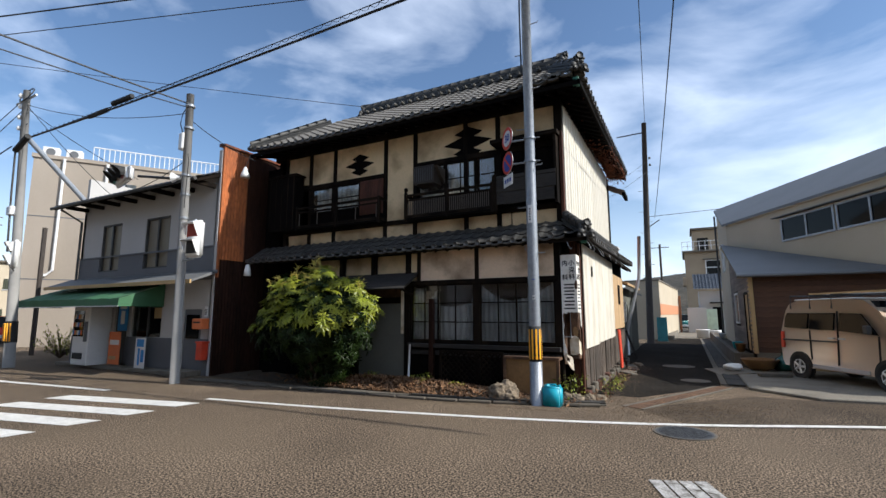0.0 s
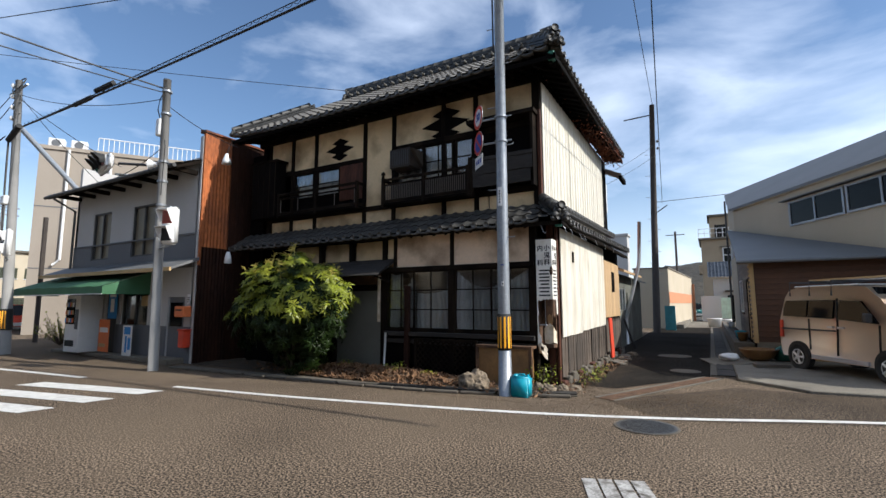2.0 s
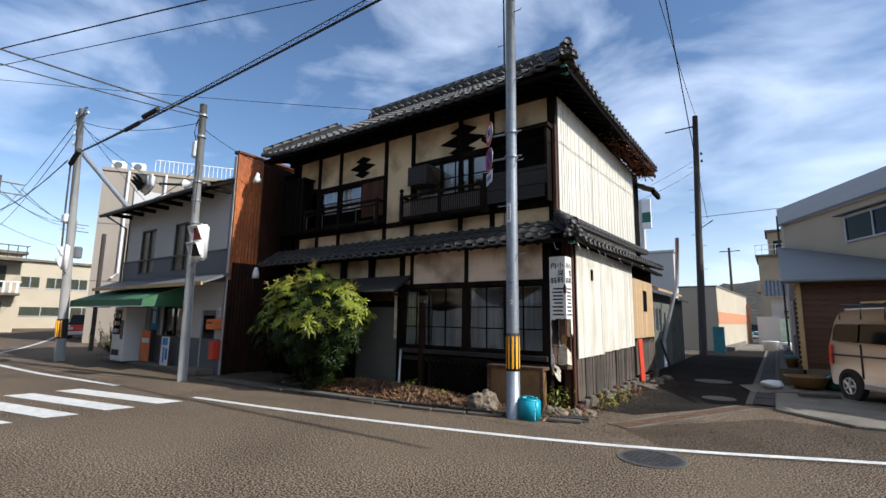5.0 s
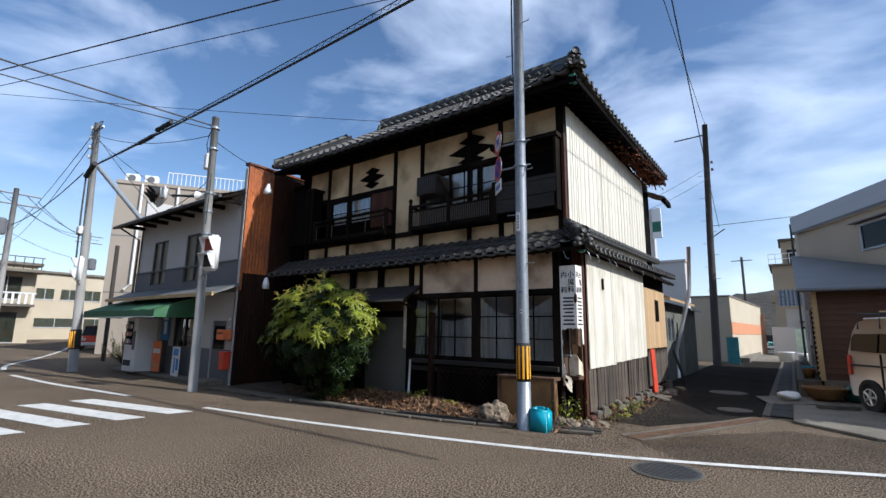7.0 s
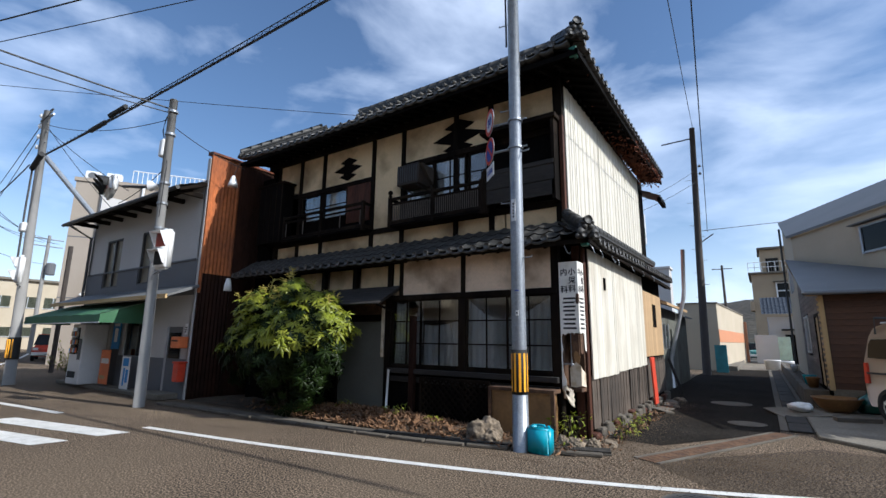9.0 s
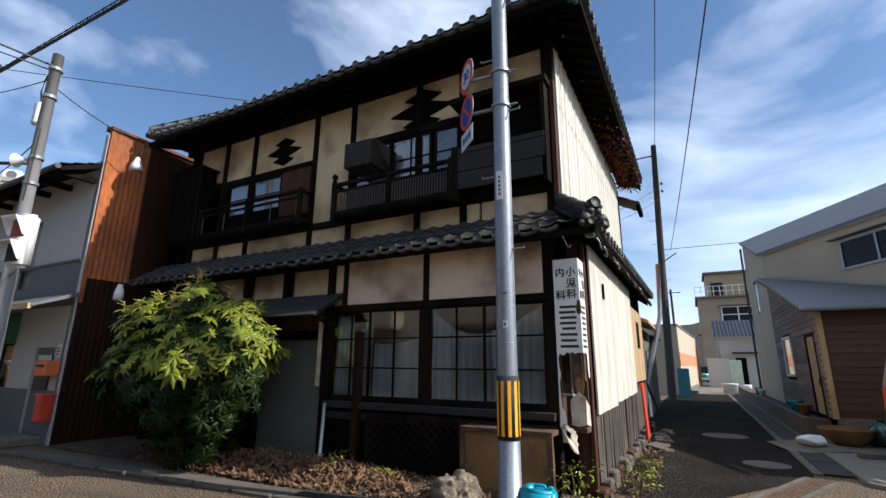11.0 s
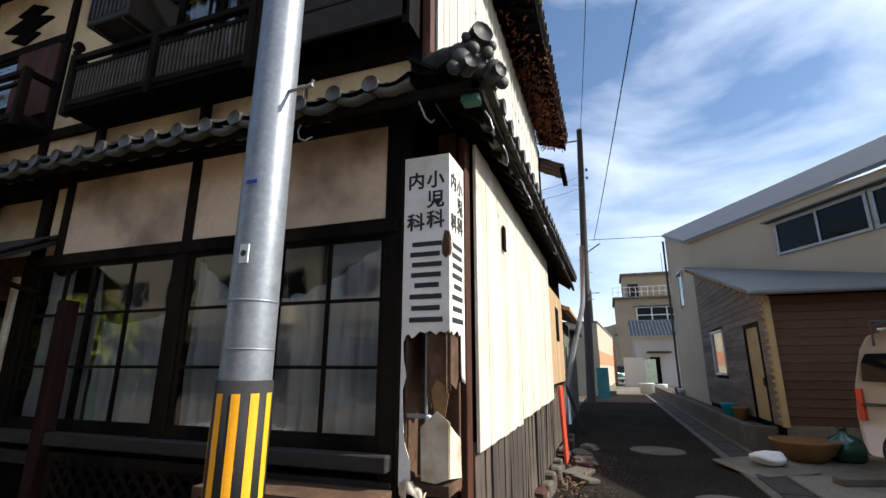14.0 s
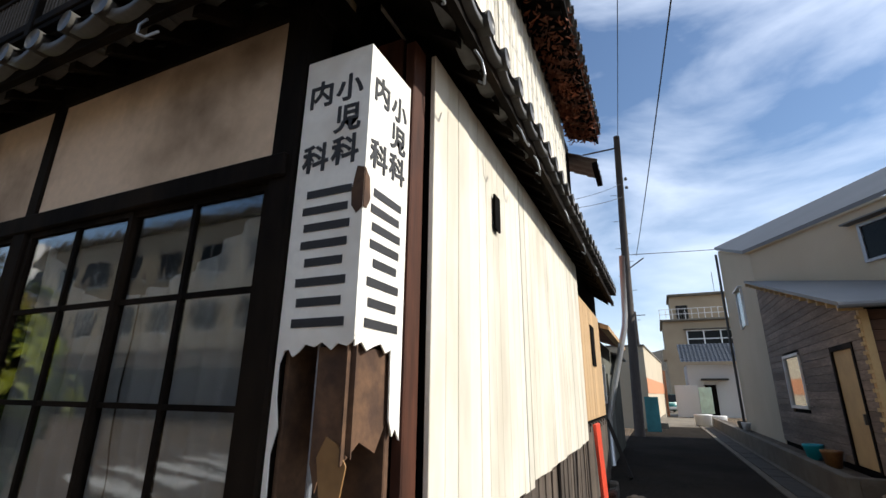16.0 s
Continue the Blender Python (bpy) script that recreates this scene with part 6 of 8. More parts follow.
def far_car(x, y, ang, material, label):
    e = thing("parked_car", (x, y, 0), label, "car")
    m = pose(x, y, 0, 0, 0, ang)
    part("body", bev(box(B(), -0.72, 0.72, -1.7, 1.7, 0.25, 0.9, m), 0.12, 2), material, e, smooth=True)
    cab = B()
    v = [cab.verts.new(m @ Vector(p)) for p in ((-0.68, -1.5, 0.88), (0.68, -1.5, 0.88), (0.68, 1.0, 0.88), (-0.68, 1.0, 0.88), (-0.56, -1.15, 1.5), (0.56, -1.15, 1.5), (0.56, 0.4, 1.5), (-0.56, 0.4, 1.5))]
    for f in ((4, 5, 6, 7), (0, 1, 5, 4), (1, 2, 6, 5), (2, 3, 7, 6), (3, 0, 4, 7)):
        cab.faces.new([v[i] for i in f])
    part("cabin", cab, CARGLASS, e)
    part("roof", box(B(), -0.55, 0.55, -1.12, 0.38, 1.49, 1.53, m), material, e)
    for sx in (-0.66, 0.66):
        for sy in (-1.1, 1.1):
            part("wheel", tube(B(), [m @ Vector((sx - 0.08, sy, 0.29)), m @ Vector((sx + 0.08, sy, 0.29))], 0.29, 16), TYRE, e)
    for sx in (-0.55, 0.55):
        part("headlight", bbox(sx - 0.13, sx + 0.13, -1.73, -1.66, 0.6, 0.75, 0.02, m), WHITEPL, e)
    part("bumper", bbox(-0.70, 0.70, -1.76, -1.68, 0.3, 0.5, 0.02, m), WHITEPL, e)
far_car(-0.55, 56.0, 10, TEAL, "small teal car parked at the alley end")
far_car(-0.2, 62.0, 0, WHITEPL, "small white car parked beyond the alley end")

# wooded hill far behind
def hill(x0, x1, y, h, seed, label):
    bm = B()
    n, mrow = 90, 10
    g = []
    for j in range(mrow + 1):
        row = []
        for i in range(n + 1):
            x = x0 + (x1 - x0) * i / n
            t = j / mrow
            hh = h * (0.55 + 0.45 * noise.noise((x * 0.012 + seed, 0, 0)) + 0.12 * noise.noise((x * 0.06, seed, 0)))
            z = hh * math.sin(t * math.pi / 2) + 3.0 * t * noise.noise((x * 0.2, t * 9, seed)) + 1.2 * t * noise.noise((x * 0.7, t * 20, seed))
            row.append(bm.verts.new((x, y + 150 * t, max(-0.5, z))))
        g.append(row)
    for j in range(mrow):
        for i in range(n):
            bm.faces.new((g[j][i], g[j][i + 1], g[j + 1][i + 1], g[j + 1][i]))
    return tagged(part("backdrop_hill", bm, HILL, smooth=True), label, "hill", kind="structure")
hill(-260, 260, 210, 40, 3.3, "low brown wooded hill behind the town")
hill(-620, -160, 160, 40, 8.1, "low wooded hill beyond the side street")

# ---- timber-clad house across the alley ----
U = Vector((0.466, -0.885, 0))
W = Vector((-0.885, -0.466, 0))
A = Vector((1.62, 23.05, 0))
BK = Vector((1.64, 28.9, 0))
rh = thing("modern_house", (5, 22, 0), "cream stucco house with grey metal roof and cedar-clad porch", "house")
LW = 11.0
E1, B1 = A + U * LW, BK + U * LW
bm = B()
def quad(bm, *p):
    bm.faces.new([bm.verts.new(q) for q in p])
up = lambda p, z: Vector((p.x, p.y, z))
quad(bm, up(A, 0), up(E1, 0), up(E1, 5.30), up(A, 5.30))
quad(bm, up(BK, 0), up(A, 0), up(A, 5.30), up(BK, 6.98))
quad(bm, up(E1, 0), up(B1 + Vector((3, 0, 0)), 0), up(B1 + Vector((3, 0, 0)), 6.9), up(E1, 5.3))
quad(bm, up(B1 + Vector((3, 0, 0)), 0), up(BK, 0), up(BK, 6.98), up(B1 + Vector((3, 0, 0)), 6.98))
part("wall", bm, STUCCO, rh)
bm = B()
o1 = W * 0.12 - U * 0.10
for dz in (0.0, 0.10):
    quad(bm, up(A + o1, 5.30 + dz), up(E1 + W * 0.12, 5.30 + dz), up(B1, 7.06 + dz), up(BK - Vector((0.1, 0, 0)), 7.06 + dz))
quad(bm, up(A + o1, 5.30), up(E1 + W * 0.12, 5.30), up(E1 + W * 0.12, 5.40), up(A + o1, 5.40))
quad(bm, up(BK - Vector((0.1, 0, 0)), 7.06), up(A + o1, 5.30), up(A + o1, 5.40), up(BK - Vector((0.1, 0, 0)), 7.16))
roof = part("roof", bm, METALROOF, rh, "grey standing-seam metal roof")
# upper windows
def wall_box(s0, s1, d0, d1, z0, z1):
    """A box on the long wall: s along it, d out of it."""
    bm = B()
    vs = []
    for z in (z0, z1):
        for s, d in ((s0, d0), (s1, d0), (s1, d1), (s0, d1)):
            vs.append(bm.verts.new(up(A + U * s + W * d, z)))
    for f in ((0, 1, 2, 3), (7, 6, 5, 4), (0, 4, 5, 1), (1, 5, 6, 2), (2, 6, 7, 3), (3, 7, 4, 0)):
        bm.faces.new([vs[i] for i in f])
    bmesh.ops.recalc_face_normals(bm, faces=bm.faces[:])
    return bm
for s0, s1 in ((3.25, 5.45), (5.6, 7.8), (7.95, 10.15)):
    w = part("window", wall_box(s0, s1, 0.0, 0.02, 4.18, 4.92), WINDARK, rh)
    for a, b, c, d in ((s0 - 0.04, s1 + 0.04, 4.13, 4.19), (s0 - 0.04, s1 + 0.04, 4.90, 4.96), (s0 - 0.04, s0 + 0.03, 4.19, 4.90), (s1 - 0.03, s1 + 0.04, 4.19, 4.90), ((s0 + s1) / 2 - 0.03, (s0 + s1) / 2 + 0.03, 4.19, 4.90)):
        part("window_frame", wall_box(a, b, 0.0, 0.05, c, d), GALV, w)
part("window_hood", wall_box(3.0, 10.3, 0.0, 0.22, 5.0, 5.03), METALROOF, rh)
part("side_window", box(B(), 1.585, 1.62, 25.2, 26.1, 3.6, 4.7), GLASS_DARK, rh)
part("side_window_frame", box(box(box(B(), 1.56, 1.63, 25.15, 25.2, 3.55, 4.75), 1.56, 1.63, 26.1, 26.15, 3.55, 4.75), 1.50, 1.63, 25.1, 26.2, 4.75, 4.8), WHITEPL, rh)
part("downpipe", tube(B(), [(1.53, 28.7, 6.8), (1.53, 28.7, 0.2)], 0.045, 8), STEELDARK, rh)
# porch
pz = lambda y: 2.72 + (y - 16.4) * 0.262
bm = B()
for dz in (0.0, 0.06):
    quad(bm, (1.30, 16.30, pz(16.3) + dz), (5.6, 16.30, pz(16.3) + dz), (A + U * 7.2 + W * 0.02)[:2] + (pz((A + U * 7.2).y) + dz,), (1.36, 23.05, pz(23.05) + dz))
quad(bm, (1.30, 16.30, pz(16.3)), (5.6, 16.30, pz(16.3)), (5.6, 16.30, pz(16.3) + 0.06), (1.30, 16.30, pz(16.3) + 0.06))
quad(bm, (1.30, 16.30, pz(16.3)), (1.30, 16.30, pz(16.3) + 0.06), (1.36, 23.05, pz(23.05) + 0.06), (1.36, 23.05, pz(23.05)))
porch = part("porch_roof", bm, METALROOF, rh)
part("gutter", tube(B(), [(1.28, 16.26, 2.70), (5.6, 16.26, 2.70)], 0.045, 8), METALROOF, porch)
for k in range(16):
    y = 16.5 + 0.42 * k
    part("rafter_end", box(B(), 1.34, 1.62, y - 0.03, y + 0.03, pz(y) - 0.09, pz(y) - 0.005), TANDOOR, porch)
# cedar boards: front wall
plank = meshof(bbox(-1.9, 1.9, -0.012, 0.014, 0, 0.142, 0.004), "cedar_board", CEDAR)
part("porch_wall", box(B(), 1.68, 5.5, 16.68, 16.74, 0.3, 2.75), BLACKWOOD, rh)
for k in range(15):
    piece("cedar_board", plank, rh, pose(3.56, 16.66, 0.48 + 0.147 * k, -4, 0, 0))
part("plinth", bbox(1.66, 5.5, 16.62, 16.8, 0.03, 0.48, 0.01), CONCRETE, rh)
part("corner_board", bbox(1.60, 1.70, 16.60, 16.70, 0.45, 2.68, 0.006), TANDOOR, rh, "pale toothed corner board")
for k in range(17):
    part("corner_tooth", box(B(), 1.565, 1.60, 16.61, 16.69, 0.55 + 0.125 * k, 0.60 + 0.125 * k), TANDOOR, rh)
# side wall boards with door and window
side_back = prism(B(), [(16.7, 0.3), (23.05, 0.3), (23.05, pz(23.05)), (16.7, pz(16.7))], "x", 1.64, 1.70)
part("porch_side", side_back, BLACKWOOD, rh)
def side_board(y0, y1, z):
    return part("siding_board", bbox(1.60, 1.635, y0, y1, z, z + 0.135, 0.004), CEDARGREY, rh)
for k in range(29):
    z = 0.46 + 0.14 * k
    lim = 16.4 + (z + 0.14 - 2.72) / 0.262
    y0 = max(16.72, lim)
    if y0 > 22.9:
        break
    spans = [(y0, 23.0)]
    for a, b, c, d in ((17.15, 18.15, 0.4, 2.25), (20.1, 21.5, 1.25, 2.35)):
        if c - 0.10 < z < d:
            spans = [t for s, e_ in spans for t in ((s, min(e_, a)), (max(s, b), e_)) if t[1] - t[0] > 0.05]
    for s, e_ in spans:
        side_board(s, e_, z)
dr = part("door", bbox(1.615, 1.65, 17.2, 18.1, 0.47, 2.2, 0.006), TANDOOR, rh, "plain tan door")
part("handle", bbox(1.58, 1.615, 17.28, 17.33, 1.1, 1.25, 0.006), STEELDARK, dr)
part("door_frame", box(box(box(B(), 1.585, 1.66, 17.12, 17.2, 0.45, 2.28), 1.585, 1.66, 18.1, 18.18, 0.45, 2.28), 1.585, 1.66, 17.2, 18.1, 2.2, 2.28), DARKWOOD, rh)
wn2 = part("porch_window", box(B(), 1.61, 1.62, 20.15, 21.45, 1.3, 2.3), GLASS_DARK, rh)
part("window_frame", box(box(box(box(B(), 1.57, 1.64, 20.1, 20.16, 1.25, 2.35), 1.57, 1.64, 21.44, 21.5, 1.25, 2.35), 1.57, 1.64, 20.1, 21.5, 2.3, 2.36), 1.57, 1.64, 20.1, 21.5, 1.24, 1.3), WHITEPL, wn2)
part("blind", box(B(), 1.66, 1.67, 20.2, 21.4, 1.3, 2.3), STUCCO, wn2)
# planter wall with pots
pw = thing("planter_wall", (1.35, 26, 0), "low grey concrete retaining wall with plants along the alley", "wall")
part("wall", bbox(1.12, 1.28, 17.0, 35.5, 0, 0.42, 0.012), CURB, pw)
part("end_wall", bbox(1.28, 1.62, 17.0, 17.14, 0, 0.42, 0.012), CURB, pw)
part("fill", box(B(), 1.28, 1.62, 17.14, 35.4, 0.02, 0.36), SOIL, pw)
weed(1.45, 19.0, 0.30, 80, 11, "dry brown potted plant by the porch wall")
weed(1.45, 22.0, 0.25, 70, 12, "green plant in the low planter bed")
weed(1.42, 25.0, 0.22, 60, 13, "green plant in the low planter bed")
weed(1.42, 30.0, 0.3, 60, 14, "green plant in the low planter bed")
for x, y, r, m_, lb in ((1.42, 19.7, 0.16, BLUE, "small pale blue pot on the planter wall"), (1.42, 18.6, 0.15, TERRA, "brown flower pot on the planter wall"), (1.42, 27.5, 0.14, WHITEPL, "white plastic pot on the planter wall"), (1.42, 28.4, 0.14, CURB, "grey flower pot on the planter wall")):
    tagged(part("flower_pot", lathe(B(), [(r * 0.7, 0.36), (r, 0.58), (r * 1.08, 0.60), (r * 1.08, 0.63), (r * 0.9, 0.63), (r * 0.85, 0.58)], 16, (x, y, 0)), m_, smooth=True), lb, "pot")
tagged(part("demijohn", lathe(B(), [(0.20, 0.055), (0.25, 0.10), (0.26, 0.26), (0.20, 0.38), (0.06, 0.45), (0.05, 0.52), (0.065, 0.525), (0.065, 0.545)], 22, (2.2, 16.05, 0)), BOTTLE, smooth=True), "dark green glass demijohn on the concrete apron", "bottle")
tagged(part("ceramic_bowl", lathe(B(), [(0.20, 0.055), (0.34, 0.16), (0.44, 0.33), (0.46, 0.36), (0.42, 0.36), (0.30, 0.2)], 26, (1.62, 15.85, 0)), TERRA, smooth=True), "wide brown glazed bowl on the concrete apron", "bowl")
tagged(part("timber_plank", bbox(1.4, 4.4, 16.3, 16.42, 0.056, 0.10, 0.006), TANDOOR), "long pale plank lying at the porch wall", "plank")
tagged(part("step_block", bbox(-0.36, 0.36, -0.09, 0.09, 0, 0.08, 0.008, pose(1.75, 14.35, 0.056, 0, 0, 18)), CURB), "rough concrete kerb block lying on the apron", "block")
tagged(part("ramp_plate", bbox(-0.45, 0.45, -0.5, 0.5, 0, 0.02, 0.004, pose(0.85, 15.1, 0.065, 3, -4, 20)), CONCRETE), "pale flat slab bridging the gutter", "slab")
sb_ = B()
bmesh.ops.create_icosphere(sb_, subdivisions=3, radius=0.17)
for v in sb_.verts:
    v.co = Vector((v.co.x * 1.4, v.co.y, v.co.z * 0.55)) * (1 + 0.3 * noise.noise(v.co * 9)) + Vector((0.95, 15.1, 0.19))
tagged(part("plastic_bag", sb_, WHITEPL, smooth=True), "crumpled white plastic bag on the slab", "bag")

# ---- van ----
van = thing("minivan", (2.9, 13.4, 0.055), "beige one-box minivan with silver roof rack parked on the apron", "van")
VM = Matrix.Translation((2.02, 14.98, 0.055)) @ Matrix.Rotation(math.atan2(-0.866, 0.5), 4, "Z")
# local frame: x ahead from the rear bumper, y to the left, the right side at y = 0
VL, VW_ = 3.38, 1.46
prof = [(0.0, 0.42), (-0.01, 0.75), (0.03, 1.15), (0.12, 1.62), (0.22, 1.80), (0.45, 1.86), (1.6, 1.88), (2.25, 1.83), (2.62, 1.58), (2.98, 1.12), (3.28, 0.98), (3.37, 0.75), (3.38, 0.42), (3.33, 0.26), (0.05, 0.26)]
def van_shell():
    bm = B()
    secs = []
    for y, k, dz in ((0.04, 0.0, 0.0), (0.0, 0.06, 0.0), (VW_, 0.06, 0.0), (VW_ - 0.04, 0.0, 0.0)):
        secs.append([bm.verts.new(VM @ Vector((x, (y + (0.16 * max(0, (z - 1.0) / 0.88) ** 1.5 if y < 0.7 else -0.16 * max(0, (z - 1.0) / 0.88) ** 1.5)), z))) for x, z in prof])
    n = len(prof)
    for q, s in zip(secs, secs[1:]):
        for i in range(n):
            bm.faces.new((q[i], q[(i + 1) % n], s[(i + 1) % n], s[i]))
    bm.faces.new(secs[0]); bm.faces.new(secs[-1][::-1])
    bmesh.ops.recalc_face_normals(bm, faces=bm.faces[:])
    bmesh.ops.bevel(bm, geom=[e for e in bm.edges if e.calc_face_angle(0) > 0.35], offset=0.03, segments=2, affect="EDGES", clamp_overlap=True)
    return bm
part("body", van_shell(), VANPAINT, van, smooth=True)
def on_side(pts, name, m_, out=0.004, th=0.012, parent=van, label=""):
    """A panel lying on the van's visible flank, given as (along, height)."""
    bm = B()
    def yy(z, o):
        return 0.16 * max(0, (z - 1.0) / 0.88) ** 1.5 - o
    f, b = [], []
    for x, z in pts:
        f.append(bm.verts.new(VM @ Vector((x, yy(z, out + th), z)))); b.append(bm.verts.new(VM @ Vector((x, yy(z, out - 0.03), z))))
    k = len(pts)
    bm.faces.new(f)
    for i in range(k):
        bm.faces.new((f[i], b[i], b[(i + 1) % k], f[(i + 1) % k]))
    bmesh.ops.recalc_face_normals(bm, faces=bm.faces[:])
    return part(name, bm, m_, parent, label)
on_side([(0.16, 1.20), (0.86, 1.18), (0.86, 1.56), (0.22, 1.56), (0.16, 1.45)], "side_window", CARGLASS)
on_side([(0.92, 1.18), (1.58, 1.17), (1.58, 1.56), (0.92, 1.56)], "side_window", CARGLASS)
on_side([(1.72, 1.16), (2.62, 1.10), (2.52, 1.22), (2.22, 1.54), (1.72, 1.56)], "side_window", CARGLASS)
on_side([(0.10, 0.88), (1.62, 0.90), (1.62, 0.93), (0.10, 0.92)], "slide_rail", STEELDARK)
on_side([(0.92, 0.46), (0.925, 0.46), (0.925, 1.15), (0.92, 1.15)], "door_gap", BLACK)
on_side([(1.635, 0.40), (1.643, 0.40), (1.643, 1.6), (1.635, 1.6)], "door_gap", BLACK)
on_side([(2.60, 0.55), (2.608, 0.55), (2.64, 1.08), (2.632, 1.08)], "door_gap", BLACK)
for x in (1.46, 1.72):
    on_side([(x, 0.97), (x + 0.14, 0.97), (x + 0.14, 1.01), (x, 1.01)], "door_handle", VANSILVER, 0.012, 0.02)
on_side([(0.95, 0.28), (2.35, 0.28), (2.35, 0.36), (0.95, 0.36)], "sill", VANSILVER)
on_side([(0.03, 0.7), (0.12, 0.7), (0.12, 1.1), (0.05, 1.1)], "tail_light", RED)
bm = B()
ws = [bm.verts.new(VM @ Vector(p)) for p in ((2.31, 0.22, 1.80), (2.99, 0.10, 1.14), (2.99, VW_ - 0.10, 1.14), (2.31, VW_ - 0.22, 1.80))]
bm.faces.new(ws)
for v in ws:
    v.co += (VM.to_3x3() @ Vector((0.02, 0, 0.02)))
part("windscreen", bm, CARGLASS, van)
bm = B()
ws = [bm.verts.new(VM @ Vector(p)) for p in ((0.005, 0.14, 1.2), (0.115, 0.22, 1.62), (0.115, VW_ - 0.22, 1.62), (0.005, VW_ - 0.14, 1.2))]
bm.faces.new(ws)
part("rear_window", bm, CARGLASS, van)
for x in (0.56, 2.78):
    arch = part("wheel_arch", tube(B(), [VM @ Vector((x, -0.004, 0.30)), VM @ Vector((x, 0.10, 0.30))], 0.33, 28), BLACK, van)
    wh = part("wheel", tube(B(), [VM @ Vector((x, -0.012, 0.275)), VM @ Vector((x, 0.02, 0.275)), VM @ Vector((x, 0.16, 0.275))], 0.275, 28), TYRE, van, smooth=True)
    part("rim", tube(B(), [VM @ Vector((x, -0.020, 0.275)), VM @ Vector((x, 0.05, 0.275))], 0.165, 24), STEELDARK, wh)
    for k in range(5):
        a = 2 * math.pi * k / 5
        part("spoke", tube(B(), [VM @ Vector((x, -0.026, 0.275)), VM @ Vector((x + 0.16 * math.cos(a), -0.024, 0.275 + 0.16 * math.sin(a)))], 0.026, 6), ALU, wh)
    part("rim_ring", tube(B(), [VM @ Vector((x + 0.163 * math.cos(a), -0.022, 0.275 + 0.163 * math.sin(a))) for a in [2 * math.pi * k / 24 for k in range(25)]], 0.010, 6), ALU, wh)
    wh2 = part("wheel", tube(B(), [VM @ Vector((x, VW_ - 0.16, 0.275)), VM @ Vector((x, VW_ + 0.005, 0.275))], 0.275, 24), TYRE, van)
part("roof_panel", bev(box(B(), 0.32, 2.05, 0.20, VW_ - 0.20, 1.86, 1.90, VM), 0.015), VANSILVER, van, "silver roof panel")
for x in (0.36, 0.95, 1.55):
    part("rack_bar", tube(B(), [VM @ Vector((x, 0.06, 1.66)), VM @ Vector((x, 0.08, 1.98)), VM @ Vector((x, VW_ - 0.08, 1.98)), VM @ Vector((x, VW_ - 0.06, 1.66))], 0.02, 8), STEELDARK, van)
for k, y in enumerate((0.30, 0.55, 0.95)):
    part("rack_plank", box(B(), 0.75, 3.0, y - 0.06, y + 0.06, 2.0, 2.035, VM), TANDOOR if k == 0 else ALU, van)
part("mirror", bbox(2.45, 2.56, -0.16, -0.03, 1.12, 1.30, 0.02, VM), STEELDARK, van)
for y in (0.2, VW_ - 0.2):
    part("headlight", bbox(3.28, 3.40, y - 0.14, y + 0.14, 0.72, 0.90, 0.03, VM), WHITEPL, van)
part("bumper", bbox(3.30, 3.42, 0.05, VW_ - 0.05, 0.28, 0.55, 0.03, VM), VANPAINT, van)


# ---- rusty sheet wall beside the old house ----
rw = thing("rusty_sheet_wall", (-11.3, 9.2, 0), "tall rust-orange corrugated sheet wall beside the old house", "wall")
o = part("sheet", corrugated(B(), (-11.30, 8.42), (-11.30, 9.22), 3.1, 6.32, 0.09, 0.018), RUST, rw)
solid(o, 0.004)
# Lower sheet, lower edge and rear boards are coloured dark for house shade.
o = part("lower_sheet", corrugated(B(), (-11.31, 8.42), (-11.31, 9.22), 0.0, 3.16, 0.09, 0.018), DARKBOARD, rw, "lower sheet, darkened for the shade of the house")
solid(o, 0.004)
part("front_edge", bbox(-11.36, -11.28, 8.38, 8.44, 2.6, 6.36, 0.006), RUST, rw, "narrow rusty edge strip")
part("lower_edge", bbox(-11.355, -11.285, 8.385, 8.44, 0.0, 2.6, 0.006), DARKBOARD, rw)
part("coping", prism(B(), [(-11.50, 6.30), (-11.24, 6.30), (-11.24, 6.36), (-11.50, 6.40)], "y", 8.36, 12.0), RUSTDARK, rw)
for k in range(12):
    part("dark_board", bbox(-11.33, -11.29, 9.23 + 0.23 * k, 9.455 + 0.23 * k, 0, 6.3, 0.004), DARKBOARD, rw)
bk = thing("recess_wall", (-10.95, 10.0, 0), "recessed timber wall with a short tiled eave, shade in its dark colour", "wall", kind="structure")
# Near-black slab gives the recess its shade by colour.
part("boards", box(B(), -11.28, -10.70, 9.95, 10.05, 0, 6.0), BLACKWOOD, bk)
fl = thing("fluorescent_lamp", (-10.75, 8.75, 5.1), "white bell-shaped outdoor lamp hanging under the eave corner", "lamp")
part("shade", lathe(B(), [(0.13, 0.0), (0.11, 0.10), (0.05, 0.26), (0.03, 0.30)], 14, (-10.85, 8.75, 5.42)), WHITEPL, fl, smooth=True)
part("cord", tube(B(), [(-10.85, 8.75, 5.72), (-10.85, 8.9, 6.15)], 0.008, 5), WIRE, fl)
part("shade", lathe(B(), [(0.09, 0.0), (0.08, 0.15), (0.04, 0.30)], 12, (-10.35, 8.6, 2.62)), WHITEPL, fl, smooth=True)

# ---- shop ----
SX0, SX1, SY = -18.4, -11.42, 8.36
shop = thing("corner_shop", (-15, 11, 0), "two-storey white and grey rendered shop with green awning", "shop")
WIN = ((-17.15, -16.02), (-14.70, -13.48))
bm = B()
